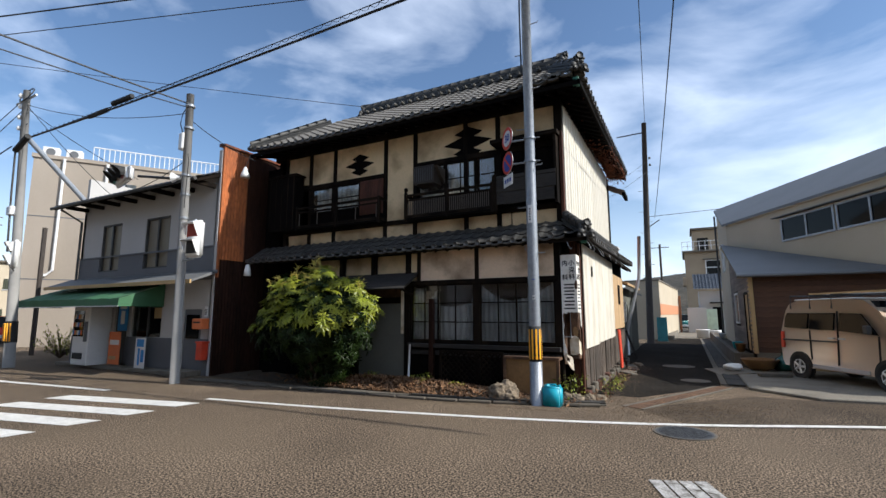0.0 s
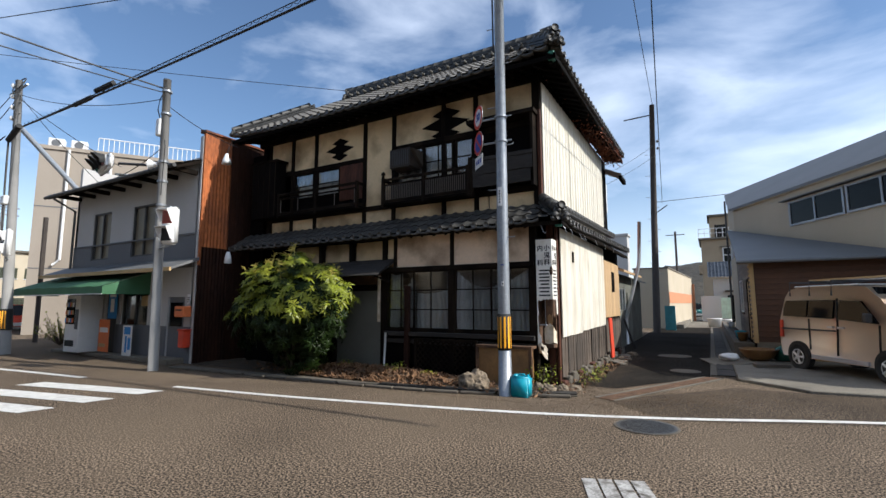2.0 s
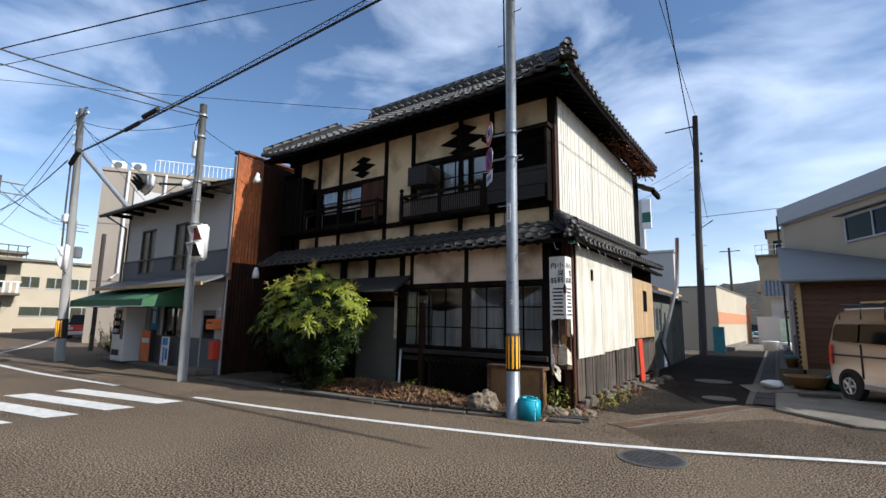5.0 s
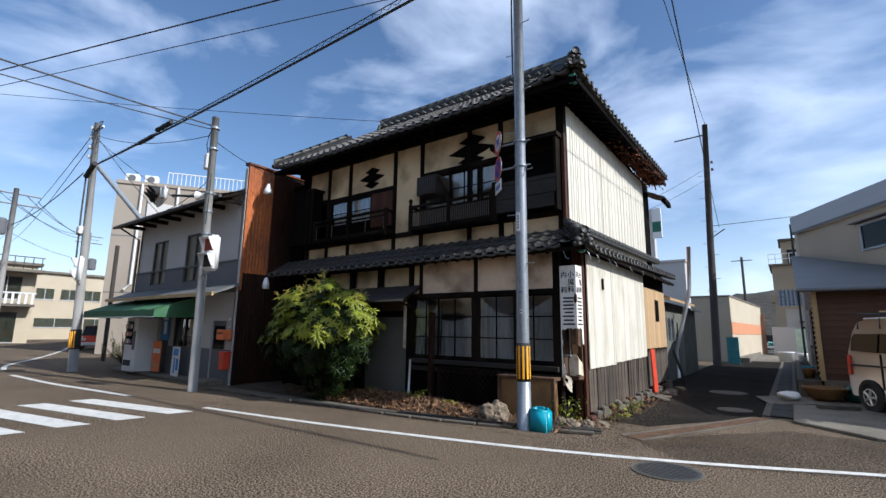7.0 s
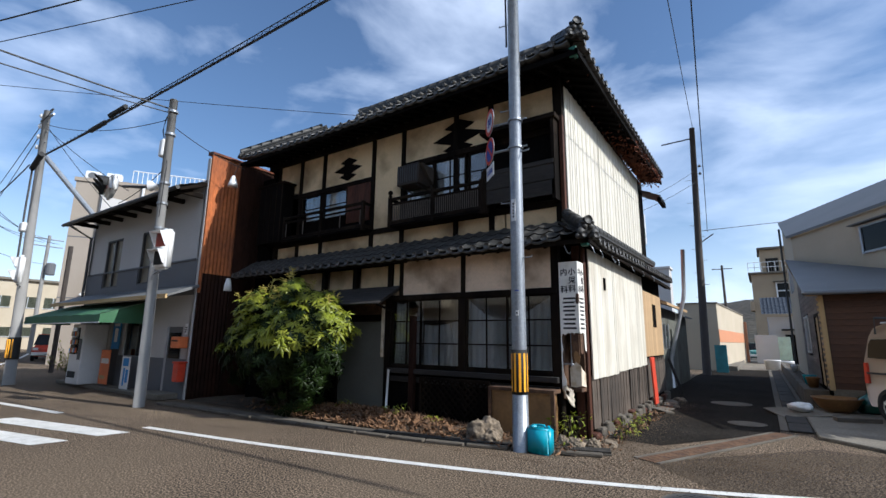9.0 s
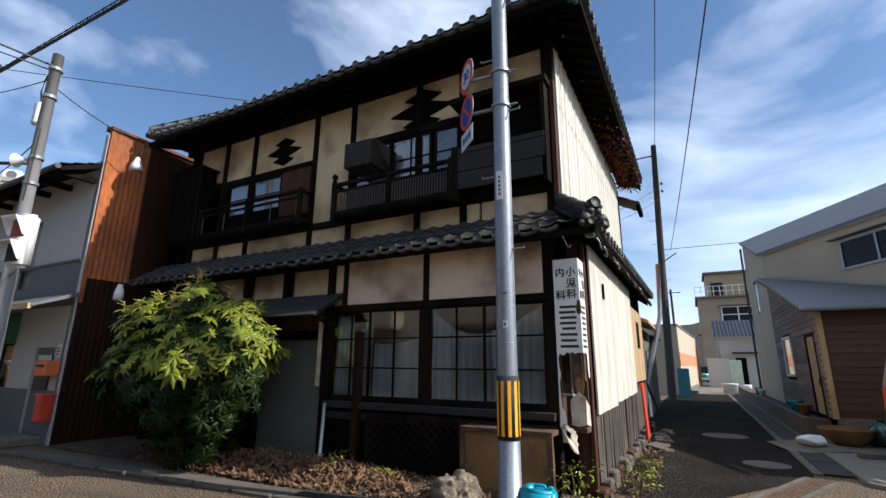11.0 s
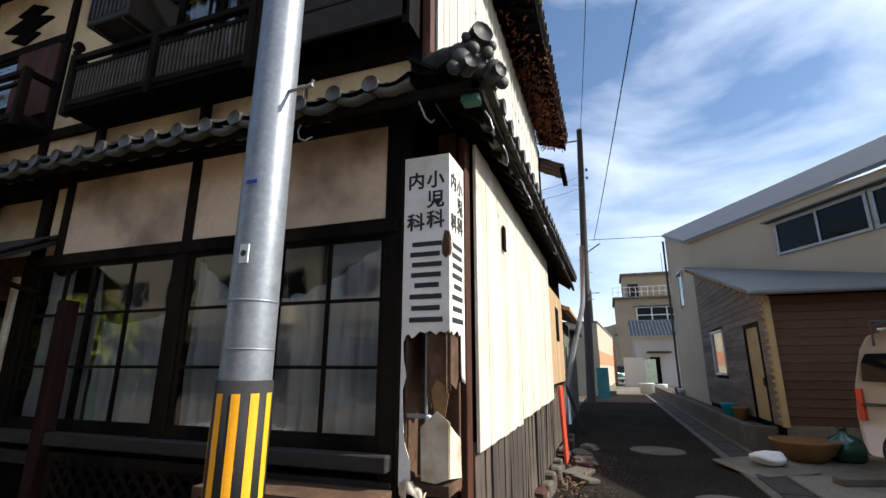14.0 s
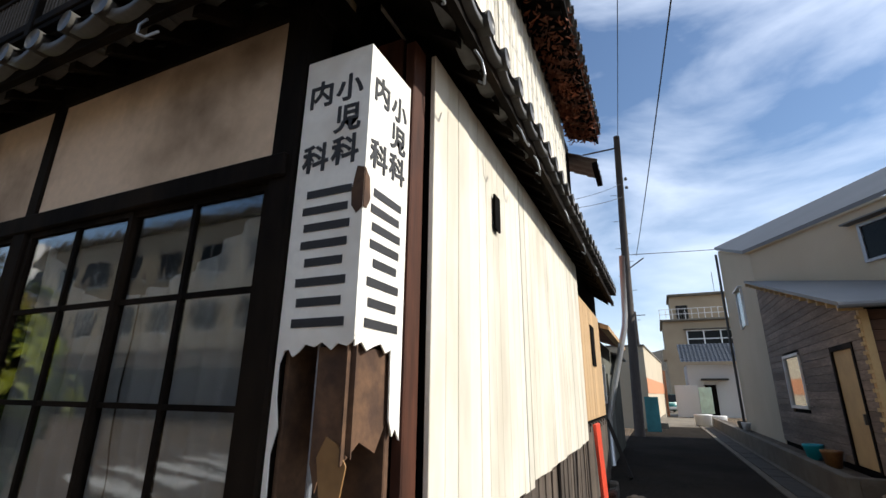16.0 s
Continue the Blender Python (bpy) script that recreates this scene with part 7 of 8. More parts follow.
def wall_with_holes(bm, x0, x1, z0, z1, holes, y0, y1):
    """A wall slab with rectangular openings cut right through."""
    xs = sorted({x0, x1, *[v for h in holes for v in h[:2]]}); zs = sorted({z0, z1, *[v for h in holes for v in h[2:]]})
    for a, b in zip(xs, xs[1:]):
        for c, d in zip(zs, zs[1:]):
            if not any(h[0] <= a and b <= h[1] and h[2] <= c and d <= h[3] for h in holes):
                box(bm, a, b, y0, y1, c, d)
    bmesh.ops.remove_doubles(bm, verts=bm.verts[:], dist=1e-5)
    return bm
part("upper_wall", wall_with_holes(B(), SX0, SX1, 3.46, 5.6, [(a, b, 3.46, 4.54) for a, b in WIN], SY, SY + 0.15), SHOPWHITE, shop)
part("grey_band", wall_with_holes(B(), SX0, SX1, 2.55, 3.46, [(a, b, 2.98, 3.46) for a, b in WIN], SY - 0.02, SY + 0.15), SHOPGREY, shop)
for a, b in WIN:
    w = part("window", box(B(), a, b, SY + 0.08, SY + 0.10, 2.98, 4.54), mat("bronze_blind", (0.16, 0.135, 0.09), 0.45, vary=0.15, scale=1, stretch=(4, 1, 1)), shop)
    for c, d, e_, f in ((a, a + 0.05, 2.98, 4.54), (b - 0.05, b, 2.98, 4.54), (a, b, 2.98, 3.03), (a, b, 4.49, 4.54), ((a + b) / 2 - 0.03, (a + b) / 2 + 0.03, 3.0, 4.52)):
        part("window_frame", box(B(), c, d, SY + 0.02, SY + 0.09, e_, f), STEELDARK, w)
part("sill_trim", bbox(SX0, SX1, SY - 0.05, SY, 3.44, 3.49, 0.006), SHOPGREY, shop)
part("end_wall", box(B(), SX0, SX0 + 0.15, SY, 14.0, 0, 6.3), SHOPWHITE, shop)
part("side_wall", box(B(), SX1 - 0.05, SX1 + 0.08, SY, 12.5, 0, 6.2), SHOPWHITE, shop)
part("rear_wall", box(B(), SX0, SX1, 13.9, 14.0, 0, 6.0), SHOPGREY, shop)
sr = part("roof", slope_field(B(), (SX0 - 0.55, 7.66, 5.22), (1, 0, 0), (0, 1, 0), SX1 - SX0 + 0.6, 3.2, 1.25, 0, 0, lambda s: 0.0), TILEBODY, shop, "dark tiled roof with deep eaves")
part("eave_soffit", prism(B(), [(SY + 0.1, 5.46), (7.68, 5.12), (7.68, 5.2), (SY + 0.1, 5.56)], "x", SX0 - 0.5, SX1 + 0.05), DARKWOOD, sr)
part("gutter", tube(B(), [(SX0 - 0.6, 7.62, 5.17), (SX1 + 0.05, 7.62, 5.19)], 0.055, 8), STEELDARK, sr)
for k in range(8):
    x = SX0 + 0.2 + 0.95 * k
    part("rafter", box(B(), x - 0.05, x + 0.05, 7.72, SY + 0.1, 5.10, 5.22), DARKWOOD, sr)
part("downpipe", tube(B(), [(SX0 - 0.05, 7.66, 5.1), (SX0 + 0.02, SY - 0.08, 4.75), (SX0 + 0.02, SY - 0.08, 2.7)], 0.04, 8), STEELDARK, shop)
# lower eave and awning
le = part("lower_eave", prism(B(), [(SY, 2.72), (7.62, 2.44), (7.62, 2.49), (SY, 2.80)], "x", SX0 - 0.4, SX1 + 0.2), METALROOF, shop)
part("eave_edge", box(B(), SX0 - 0.4, SX1 + 0.2, 7.58, 7.63, 2.40, 2.50), TANDOOR, le)
aw = thing("awning", (-16.3, 7.6, 2.0), "green cloth awning over the shop front", "awning")
ax0, ax1 = -19.2, -13.45
bm = B()
n = 24
cols_ = []
for i in range(n + 1):
    x = ax0 + (ax1 - ax0) * i / n
    s_ = 0.012 * math.sin(i * 1.9)
    cols_.append([bm.verts.new((x, SY - 0.02, 2.48)), bm.verts.new((x, 7.75, 2.27 + s_)), bm.verts.new((x, 7.12, 2.04 + s_)), bm.verts.new((x, 7.11, 1.83 + s_))])
for q, s_ in zip(cols_, cols_[1:]):
    for j in range(3):
        bm.faces.new((q[j], s_[j], s_[j + 1], q[j + 1]))
o = part("cloth", bm, AWNING, aw)
solid(o, 0.004)
for x in (ax0, ax1):
    bm = B()
    bm.faces.new([bm.verts.new(p) for p in ((x, SY - 0.02, 2.48), (x, 7.12, 2.04), (x, 7.11, 1.83), (x, SY - 0.02, 1.83))])
    solid(part("side_cloth", bm, AWNING, aw), 0.004)
part("hem", box(B(), ax0, ax1 + 0.004, 7.10, 7.115, 1.82, 1.845), WHITEPL, aw)
# ground floor front
GH = [(-18.3, -16.7, 0.0, 2.1), (-15.95, -15.25, 0.0, 1.9), (-15.0, -13.55, 0.95, 1.90), (-12.55, -11.75, 0.05, 1.75)]
part("ground_wall", wall_with_holes(B(), SX0, SX1, 0.0, 2.55, GH, SY, SY + 0.15), SHOPWHITE, shop)
for a, b in ((SX0, -18.3), (-16.7, -15.95), (-15.25, -12.55), (-11.75, SX1)):
    part("lower_dado", bbox(a, b, SY - 0.025, SY, 0.0, 0.95, 0.003), SHOPGREY, shop)
# Back and ceiling coloured near-black to stand for the unlit shop inside.
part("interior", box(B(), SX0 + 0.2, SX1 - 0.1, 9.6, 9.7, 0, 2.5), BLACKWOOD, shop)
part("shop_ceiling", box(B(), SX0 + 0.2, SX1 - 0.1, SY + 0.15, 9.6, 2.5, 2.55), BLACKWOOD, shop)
for k in range(14):
    part("shutter_slat", bbox(-17.5, -16.72, SY + 0.02, SY + 0.05, 0.02 + 0.146 * k, 0.155 + 0.146 * k, 0.008), OLDPLANK, shop)
gw = part("window", box(B(), -15.0, -13.55, SY + 0.08, SY + 0.09, 0.95, 1.9), GLASS_DARK, shop)
for a, b in ((-15.0, -14.95), (-14.3, -14.25), (-13.6, -13.55)):
    part("window_frame", box(B(), a, b, SY + 0.04, SY + 0.1, 0.95, 1.9), STEELDARK, gw)
part("poster", box(B(), -13.95, -13.6, SY + 0.03, SY + 0.04, 1.5, 1.8), TANDOOR, gw)
dr = part("door", bbox(-12.55, -11.75, SY + 0.05, SY + 0.1, 0.05, 1.75, 0.006), SHOPGREY, shop, "grey door with a dark window")
part("pane", box(B(), -12.45, -11.9, SY + 0.03, SY + 0.05, 0.95, 1.6), CARGLASS, dr)
part("door", bbox(-15.95, -15.25, SY + 0.06, SY + 0.1, 0.0, 1.9, 0.006), STEELDARK, shop)
part("door_step", bbox(-12.75, -11.6, SY - 0.5, SY, 0.0, 0.14, 0.015), CONCRETE, shop)
part("shop_step", bbox(-18.4, -12.9, 7.95, SY, 0.0, 0.10, 0.015), CONCRETE, shop)
def flat_sign(name, x0, x1, z0, z1, y, m_, label, cat, bars=()):
    e = thing(name, ((x0 + x1) / 2, y, z0), label, cat)
    part("sheet", box(B(), x0, x1, y - 0.012, y, z0, z1), m_, e)
    for a, b, c, d, mm_ in bars:
        part("print_bar", box(B(), x0 + (x1 - x0) * a, x0 + (x1 - x0) * b, y - 0.016, y - 0.0125, z0 + (z1 - z0) * c, z0 + (z1 - z0) * d), mm_, e)
    return e
flat_sign("poster", -15.62, -15.12, 1.12, 1.92, SY - 0.06, POSTERBLUE, "blue poster with white marks by the shop door", "poster", ((0.3, 0.7, 0.25, 0.75, WHITEPL), (0.15, 0.85, 0.82, 0.92, WHITEPL)))
flat_sign("banner", -15.55, -14.95, 0.15, 1.10, SY - 0.30, ORANGE, "orange-red banner on the shop front", "banner", ((0.1, 0.9, 0.6, 0.75, WHITEPL), (0.1, 0.7, 0.15, 0.25, TANDOOR)))
flat_sign("banner", -14.2, -13.72, 0.10, 0.95, SY - 0.28, WHITEPL, "blue and white banner on the shop front", "banner", ((0.15, 0.85, 0.70, 0.95, POSTERBLUE), (0.3, 0.5, 0.1, 0.65, POSTERBLUE), (0.6, 0.9, 0.2, 0.6, POSTERBLUE)))
flat_sign("notice", -12.05 + 0.45, -11.5 + 0.02, 1.55, 1.82, SY - 0.02, WHITEPL, "white printed notice beside the grey door", "notice", ((0.1, 0.9, 0.6, 0.7, INK), (0.1, 0.9, 0.4, 0.5, INK), (0.1, 0.7, 0.2, 0.3, INK)))
e = thing("mailbox", (-11.6, 8.2, 1.2), "orange-red wall letter box beside the grey door", "mailbox")
part("body", bbox(-11.78, -11.38, 8.10, 8.34, 1.22, 1.50, 0.02), ORANGE, e)
part("slot", box(B(), -11.72, -11.44, 8.09, 8.10, 1.38, 1.42), BLACK, e)
e = thing("meter_box", (-11.5, 8.2, 0.4), "red wall box low beside the grey door", "box")
part("body", bbox(-11.60, -11.36, 8.14, 8.34, 0.42, 0.86, 0.015), RED, e)
part("lid", bbox(-11.62, -11.34, 8.12, 8.36, 0.86, 0.90, 0.01), RED, e)
e = thing("vending_machine", (-16.4, 8.0, 0.1), "white drinks vending machine under the awning", "vending machine")
part("case", bbox(-16.95, -16.05, 7.72, 8.34, 0.10, 1.83, 0.02), WHITEPL, e)
part("display", box(B(), -16.88, -16.35, 7.70, 7.72, 0.95, 1.72), CARGLASS, e)
for r_ in range(3):
    for c_ in range(6):
        part("sample_can", lathe(B(), [(0.025, 0), (0.025, 0.13)], 8, (-16.83 + 0.085 * c_, 7.685, 1.0 + 0.24 * r_)), (POSTERBLUE, ORANGE, TANDOOR, WHITEPL)[(r_ + c_) % 4], e)
part("pickup_flap", box(B(), -16.85, -16.3, 7.705, 7.72, 0.28, 0.46), BLACK, e)
part("coin_panel", box(B(), -16.3, -16.12, 7.705, 7.72, 0.8, 1.4), SHOPGREY, e)

# ---- apartment block behind the shop ----
ap = thing("apartment_block", (-30, 11, 0), "tall plain beige apartment block with rooftop railing", "building")
AM = pose(-30.0, 10.95, 0, 0, 0, 56.5)
part("wall", box(B(), 0, 16, 0, 12, 0, 10.0, AM), APTWALL, ap)
part("parapet", box(B(), -0.08, 16, -0.08, 12, 9.85, 10.05, AM), APTWALL, ap)
w = part("window", box(B(), 3.4, 4.6, -0.04, 0.0, 7.9, 8.9, AM), GLASS_DARK, ap)
part("window_frame", box(B(), 3.95, 4.05, -0.07, 0.0, 7.9, 8.9, AM), ALU, w)
part("window_sill", box(B(), 3.3, 4.7, -0.09, 0.0, 7.8, 7.9, AM), ALU, w)
for x, z in ((1.3, 3.6), (3.2, 2.5)):
    part("downpipe", tube(B(), [AM @ Vector((x, -0.1, 9.9)), AM @ Vector((x, -0.1, z + 0.3)), AM @ Vector((x - 0.3, -0.1, z))], 0.07, 8), WHITEPL, ap)
for z in (6.7, 3.4):
    part("joint_groove", box(B(), 0, 16, -0.012, 0.0, z, z + 0.05, AM), SHOPGREY, ap)
for i in range(34):
    part("rail_post", tube(B(), [AM @ Vector((2.3 + 0.25 * i, 1.2, 10.0)), AM @ Vector((2.3 + 0.25 * i, 1.2, 11.15))], 0.022, 5), WHITEPL, ap)
for z in (11.15, 10.2):
    part("rail", tube(B(), [AM @ Vector((2.3, 1.2, z)), AM @ Vector((10.6, 1.2, z))], 0.035, 5), WHITEPL, ap)
for x in (0.6, 1.6):
    oc = part("outdoor_unit", bev(box(B(), x - 0.36, x + 0.36, 0.3, 0.7, 10.05, 10.58, AM), 0.03), WHITEPL, ap)
    part("fan_grille", lathe(B(), [(0.2, 0), (0.2, 0.02)], 20), SHOPGREY, oc).matrix_basis = AM @ pose(x, 0.29, 10.31, 90, 0, 0)

# ---- far side street ----
def block(x0, x1, y0, y1, h, m_, label, wins=(), roofm=CONCRETE):
    e = thing("town_building", ((x0 + x1) / 2, y0, 0), label, "building")
    part("wall", box(B(), x0, x1, y0, y1, 0, h), m_, e)
    part("roof", bbox(x0 - 0.3, x1 + 0.3, y0 - 0.3, y1 + 0.3, h, h + 0.25, 0.03), roofm, e)
    for ax, a, b, c, d in wins:
        if ax == "y":
            w = part("window", box(B(), a, b, y0 - 0.03, y0, c, d), GLASS_DARK, e)
            part("window_frame", box(box(B(), a - 0.06, b + 0.06, y0 - 0.06, y0 - 0.03, c - 0.08, c), (a + b) / 2 - 0.03, (a + b) / 2 + 0.03, y0 - 0.05, y0 - 0.03, c, d), ALU, w)
        else:
            w = part("window", box(B(), x1, x1 + 0.03, a, b, c, d), GLASS_DARK, e)
            part("window_frame", box(box(B(), x1 + 0.03, x1 + 0.06, a - 0.06, b + 0.06, c - 0.08, c), x1 + 0.03, x1 + 0.05, (a + b) / 2 - 0.03, (a + b) / 2 + 0.03, c, d), ALU, w)
    return e
block(-75, -62, 13, 32, 6.9, STUCCO, "pale two-storey building far down the side street", [("x", 15 + 2.1 * k, 16.5 + 2.1 * k, 4.2, 5.3) for k in range(6)] + [("x", 15.2, 18.6, 1.3, 2.2), ("x", 19.5, 21.5, 0.3, 2.2)])
e = block(-58, -50, 3.5, 12.3, 6.4, STUCCO, "old cream two-storey house with a balcony down the street", [("x", 4.4 + 2.6 * k, 6.2 + 2.6 * k, 3.6, 5.4) for k in range(3)] + [("x", 5, 7.4, 0.1, 2.4), ("x", 8.3, 11.4, 0.1, 2.5)], CONCRETE)
part("balcony", bbox(-50, -48.8, 3.6, 12.2, 2.95, 3.15, 0.02), CONCRETE, e)
part("roof_terrace", bbox(-52.0, -48.6, 3.4, 12.5, 5.75, 6.0, 0.02), CONCRETE, e)
for k in range(16):
    part("terrace_post", box(B(), -48.72, -48.66, 3.5 + 0.58 * k, 3.56 + 0.58 * k, 6.0, 6.95), STEELDARK, e)
part("terrace_rail", box(B(), -48.74, -48.64, 3.4, 12.4, 6.95, 7.02), STEELDARK, e)
for k in range(21):
    part("balcony_bar", box(B(), -48.86, -48.8, 3.7 + 0.41 * k, 3.86 + 0.41 * k, 3.15, 4.0), WHITEPL, e)
part("balcony_rail", box(B(), -48.9, -48.76, 3.6, 12.2, 4.0, 4.1), WHITEPL, e)
block(-100, -80, 2, 14, 6.0, APTWALL, "plain beige building at the end of the street", [("x", 4, 6, 3.6, 4.8), ("x", 8, 10, 3.6, 4.8)])
block(-46, -40, 26, 40, 6.5, APTWALL, "plain beige building behind the parking space", [("y", -45, -43.6, 4, 5.2)])
far_car(-36.0, 12.8, 70, RED, "small red car parked on the side street")
bsh = thing("street_shrub", (-21.0, 9.2, 0), "sparse grey-green shrub beside the shop end", "shrub")
r2 = random.Random(77)
bm = B()
vs2, fs2 = [], []
for k in range(40):
    a = r2.uniform(0, 6.28); e_ = r2.uniform(0.5, 1.4); l = r2.uniform(0.6, 1.3)
    tip = Vector((-21.0 + math.cos(a) * math.cos(e_) * l, 9.2 + math.sin(a) * math.cos(e_) * l, math.sin(e_) * l * 1.1))
    tube(bm, [(-21.0, 9.2, 0), tip], 0.012, 4, 0.005)
    for j in range(16):
        p = Vector((-21.0, 9.2, 0)).lerp(tip, r2.uniform(0.4, 1.05)); q = pose(p.x, p.y, p.z, r2.uniform(0, 360), r2.uniform(0, 360), 0); i0 = len(vs2)
        for c in ((0, 0, 0), (0.06, -0.02, 0), (0.12, 0, 0), (0.06, 0.02, 0)):
            vs2.append(tuple(q @ Vector(c)))
        fs2.append((i0, i0 + 1, i0 + 2, i0 + 3))
part("trunk", bm, TWIG, bsh)
me = bpy.data.meshes.new("crown"); me.from_pydata(vs2, [], fs2); me.materials.append(LEAF)
o = new("crown", me); o.parent = bsh; o.matrix_parent_inverse = Matrix.Translation(-BASE[bsh]); tagged(o, kind="stuff")

# ---- houses across the street, behind the walk ----
def street_house(x0, x1, yf, h, m_, label, n):
    """A two- or three-storey house facing the old one, with a balcony and windows."""
    e = block(x0, x1, yf - 7, yf, h, m_, label)
    step = (x1 - x0) / n
    for k in range(n):
        for z in ((4.2, 7.0) if h > 8 else (4.2,)):
            a, b = x0 + step * (k + 0.22), x0 + step * (k + 0.78)
            w = part("window", box(B(), a, b, yf, yf + 0.03, z, z + 1.3), WINDARK, e)
            part("window_frame", box(box(B(), a - 0.06, b + 0.06, yf + 0.03, yf + 0.07, z - 0.08, z), (a + b) / 2 - 0.03, (a + b) / 2 + 0.03, yf + 0.03, yf + 0.05, z, z + 1.3), ALU, w)
    part("balcony", bbox(x0 + 1, x1 - 1, yf, yf + 0.9, 3.2, 3.95, 0.02), STUCCO, e)
    part("shopfront", box(B(), x0 + 1.2, x1 - 1.2, yf, yf + 0.05, 0.2, 2.5), BLACKWOOD, e)


street_house(-40, -12.5, -4.5, 9.6, STUCCO, "cream three-storey house across the street", 9)
street_house(-12, 3.5, -4.5, 7.4, SHOPWHITE, "pale two-storey house across the street", 5)
# Unseen house added to close the street and cut low sky light.
street_house(7.5, 24, -5.5, 6.5, APTWALL, "unseen beige two-storey house added to close the street", 5)

# ---- signal pole before the shop ----
QX, QY = -10.95, 7.16
sp = thing("signal_pole", (QX, QY, 0), "pale concrete signal pole before the shop", "pole")
part("shaft", tube(B(), [(QX + 0.08, QY, 0), (QX - 0.17, QY, 7.25)], 0.112, 20, 0.09), POLECONC, sp, smooth=True)
part("control_box", bbox(QX - 0.32, QX - 0.14, QY - 0.14, QY + 0.02, 5.75, 6.2, 0.03), WHITEPL, sp)
part("loudspeaker", lathe(B(), [(0.05, 0), (0.06, 0.08), (0.13, 0.2)], 14), WHITEPL, sp).matrix_basis = pose(QX - 0.15, QY - 0.1, 5.0, 90, 0, -60)
for z in (5.05, 4.55, 6.3, 6.9, 3.95, 3.2):
    part("clamp", lathe(B(), [(0.10, 0), (0.118, 0), (0.118, 0.05), (0.10, 0.05)], 18, (QX - 0.03 * (z - 2.3) + 0.0, QY, z)), GALV, sp)
part("looped_cable", tube(B(), [(QX - 0.2, QY - 0.05, 6.9), (QX - 0.35, QY - 0.05, 6.75), (QX - 0.42, QY - 0.05, 6.5), (QX - 0.3, QY - 0.05, 6.25)], 0.014, 6), WIRE, sp)
part("side_cable", tube(B(), [(QX + 0.05, QY - 0.08, 5.6), (QX + 0.12, QY - 0.1, 5.4), (QX + 0.08, QY - 0.1, 4.2)], 0.012, 6), WIRE, sp)
def ped_signal(x, y, z, ang, lit, label, px, py):
    """Two-lamp pedestrian signal with deep hoods."""
    e = thing("pedestrian_signal", (x, y, z - 0.45), label, "traffic signal")
    m = pose(x, y, z, 0, 0, ang)
    part("case", bev(box(B(), -0.21, 0.21, -0.08, 0.10, -0.44, 0.44, m), 0.05, 2), WHITEPL, e, smooth=True)
    for k, (dz, lens) in enumerate(((0.20, DULLRED if lit else BLACK), (-0.20, BLACK))):
        part("lens", box(B(), -0.15, 0.15, -0.086, -0.08, dz - 0.15, dz + 0.15, m), lens, e)
        bm = B()
        box(bm, -0.17, 0.17, -0.26, -0.08, dz + 0.15, dz + 0.165, m)
        for sx in (-1, 1):
            vs_ = [bm.verts.new(m @ Vector(p)) for p in ((sx * 0.17, -0.26, dz + 0.15), (sx * 0.17, -0.08, dz + 0.15), (sx * 0.17, -0.08, dz - 0.12), (sx * 0.17, -0.12, dz - 0.12))]
            bm.faces.new(vs_)
        part("hood", bm, WHITEPL, e)
    for dz in (-0.46, 0.46):
        part("bracket", tube(B(), [m @ Vector((0, 0, dz)), (px, py, z + dz)], 0.022, 6), GALV, e)
ped_signal(-10.20, 6.95, 3.36, 12, True, "white pedestrian signal on the concrete pole", QX - 0.03, QY)
vsig = thing("traffic_signal", (-12.9, 6.9, 5.1), "horizontal three-lamp traffic signal with white hoods on an arm", "traffic signal")
part("arm", tube(B(), [(QX - 0.1, QY, 4.98), (-12.75, 6.95, 5.25)], 0.035, 8), STEELDARK, vsig)
VS = pose(-13.3, 6.85, 5.28, 0, 0, -15)
part("case", bev(box(B(), -0.62, 0.62, -0.07, 0.12, -0.2, 0.2, VS), 0.06, 2), WHITEPL, vsig, smooth=True)
for k, x in enumerate((-0.40, 0.0, 0.40)):
    part("lens", lathe(B(), [(0.15, 0), (0.15, 0.01)], 20), (GREENTIN, TERRA, DULLRED)[k], vsig).matrix_basis = VS @ pose(x, -0.09, 0, 90, 0, 0)
    bm = B()
    q0 = []
    for i in range(13):
        a = math.radians(-30 + 240 * i / 12)
        q0.append((bm.verts.new(VS @ Vector((x + 0.175 * math.cos(a), -0.08, 0.175 * math.sin(a)))), bm.verts.new(VS @ Vector((x + 0.175 * math.cos(a), -0.08 - 0.30 * (0.35 + 0.65 * max(0, math.sin(a))), 0.175 * math.sin(a))))))
    for a, b in zip(q0, q0[1:]):
        bm.faces.new((a[0], b[0], b[1], a[1]))
    part("hood", bm, BLACK, vsig, smooth=True)

# ---- corner utility pole ----
RX, RY = -18.9, 6.84
up_ = thing("utility_pole", (RX, RY, 0), "grey concrete utility pole at the street corner", "utility pole")
part("shaft", tube(B(), [(RX + 0.35, RY, 0), (RX - 0.85, RY, 9.25)], 0.15, 18, 0.10), POLECONC, up_, smooth=True)
for z in (9.0, 8.6, 8.2, 7.8):
    cx = RX + 0.35 - 1.2 * z / 9.25
    part("insulator", lathe(B(), [(0.05, 0), (0.07, 0.06), (0.04, 0.14)], 10, (cx - 0.16, RY - 0.1, z)), WHITEPL, up_)
    part("step_bolt", tube(B(), [(cx - 0.3, RY, z - 0.2), (cx + 0.3, RY, z - 0.2)], 0.014, 5), GALV, up_)
part("top_ring", tube(B(), [(RX - 0.82 + 0.42 * math.cos(a), RY + 0.1 * math.sin(a), 9.1 + 0.26 * math.sin(a)) for a in [2 * math.pi * k / 20 for k in range(21)]], 0.02, 6), STEELDARK, up_)
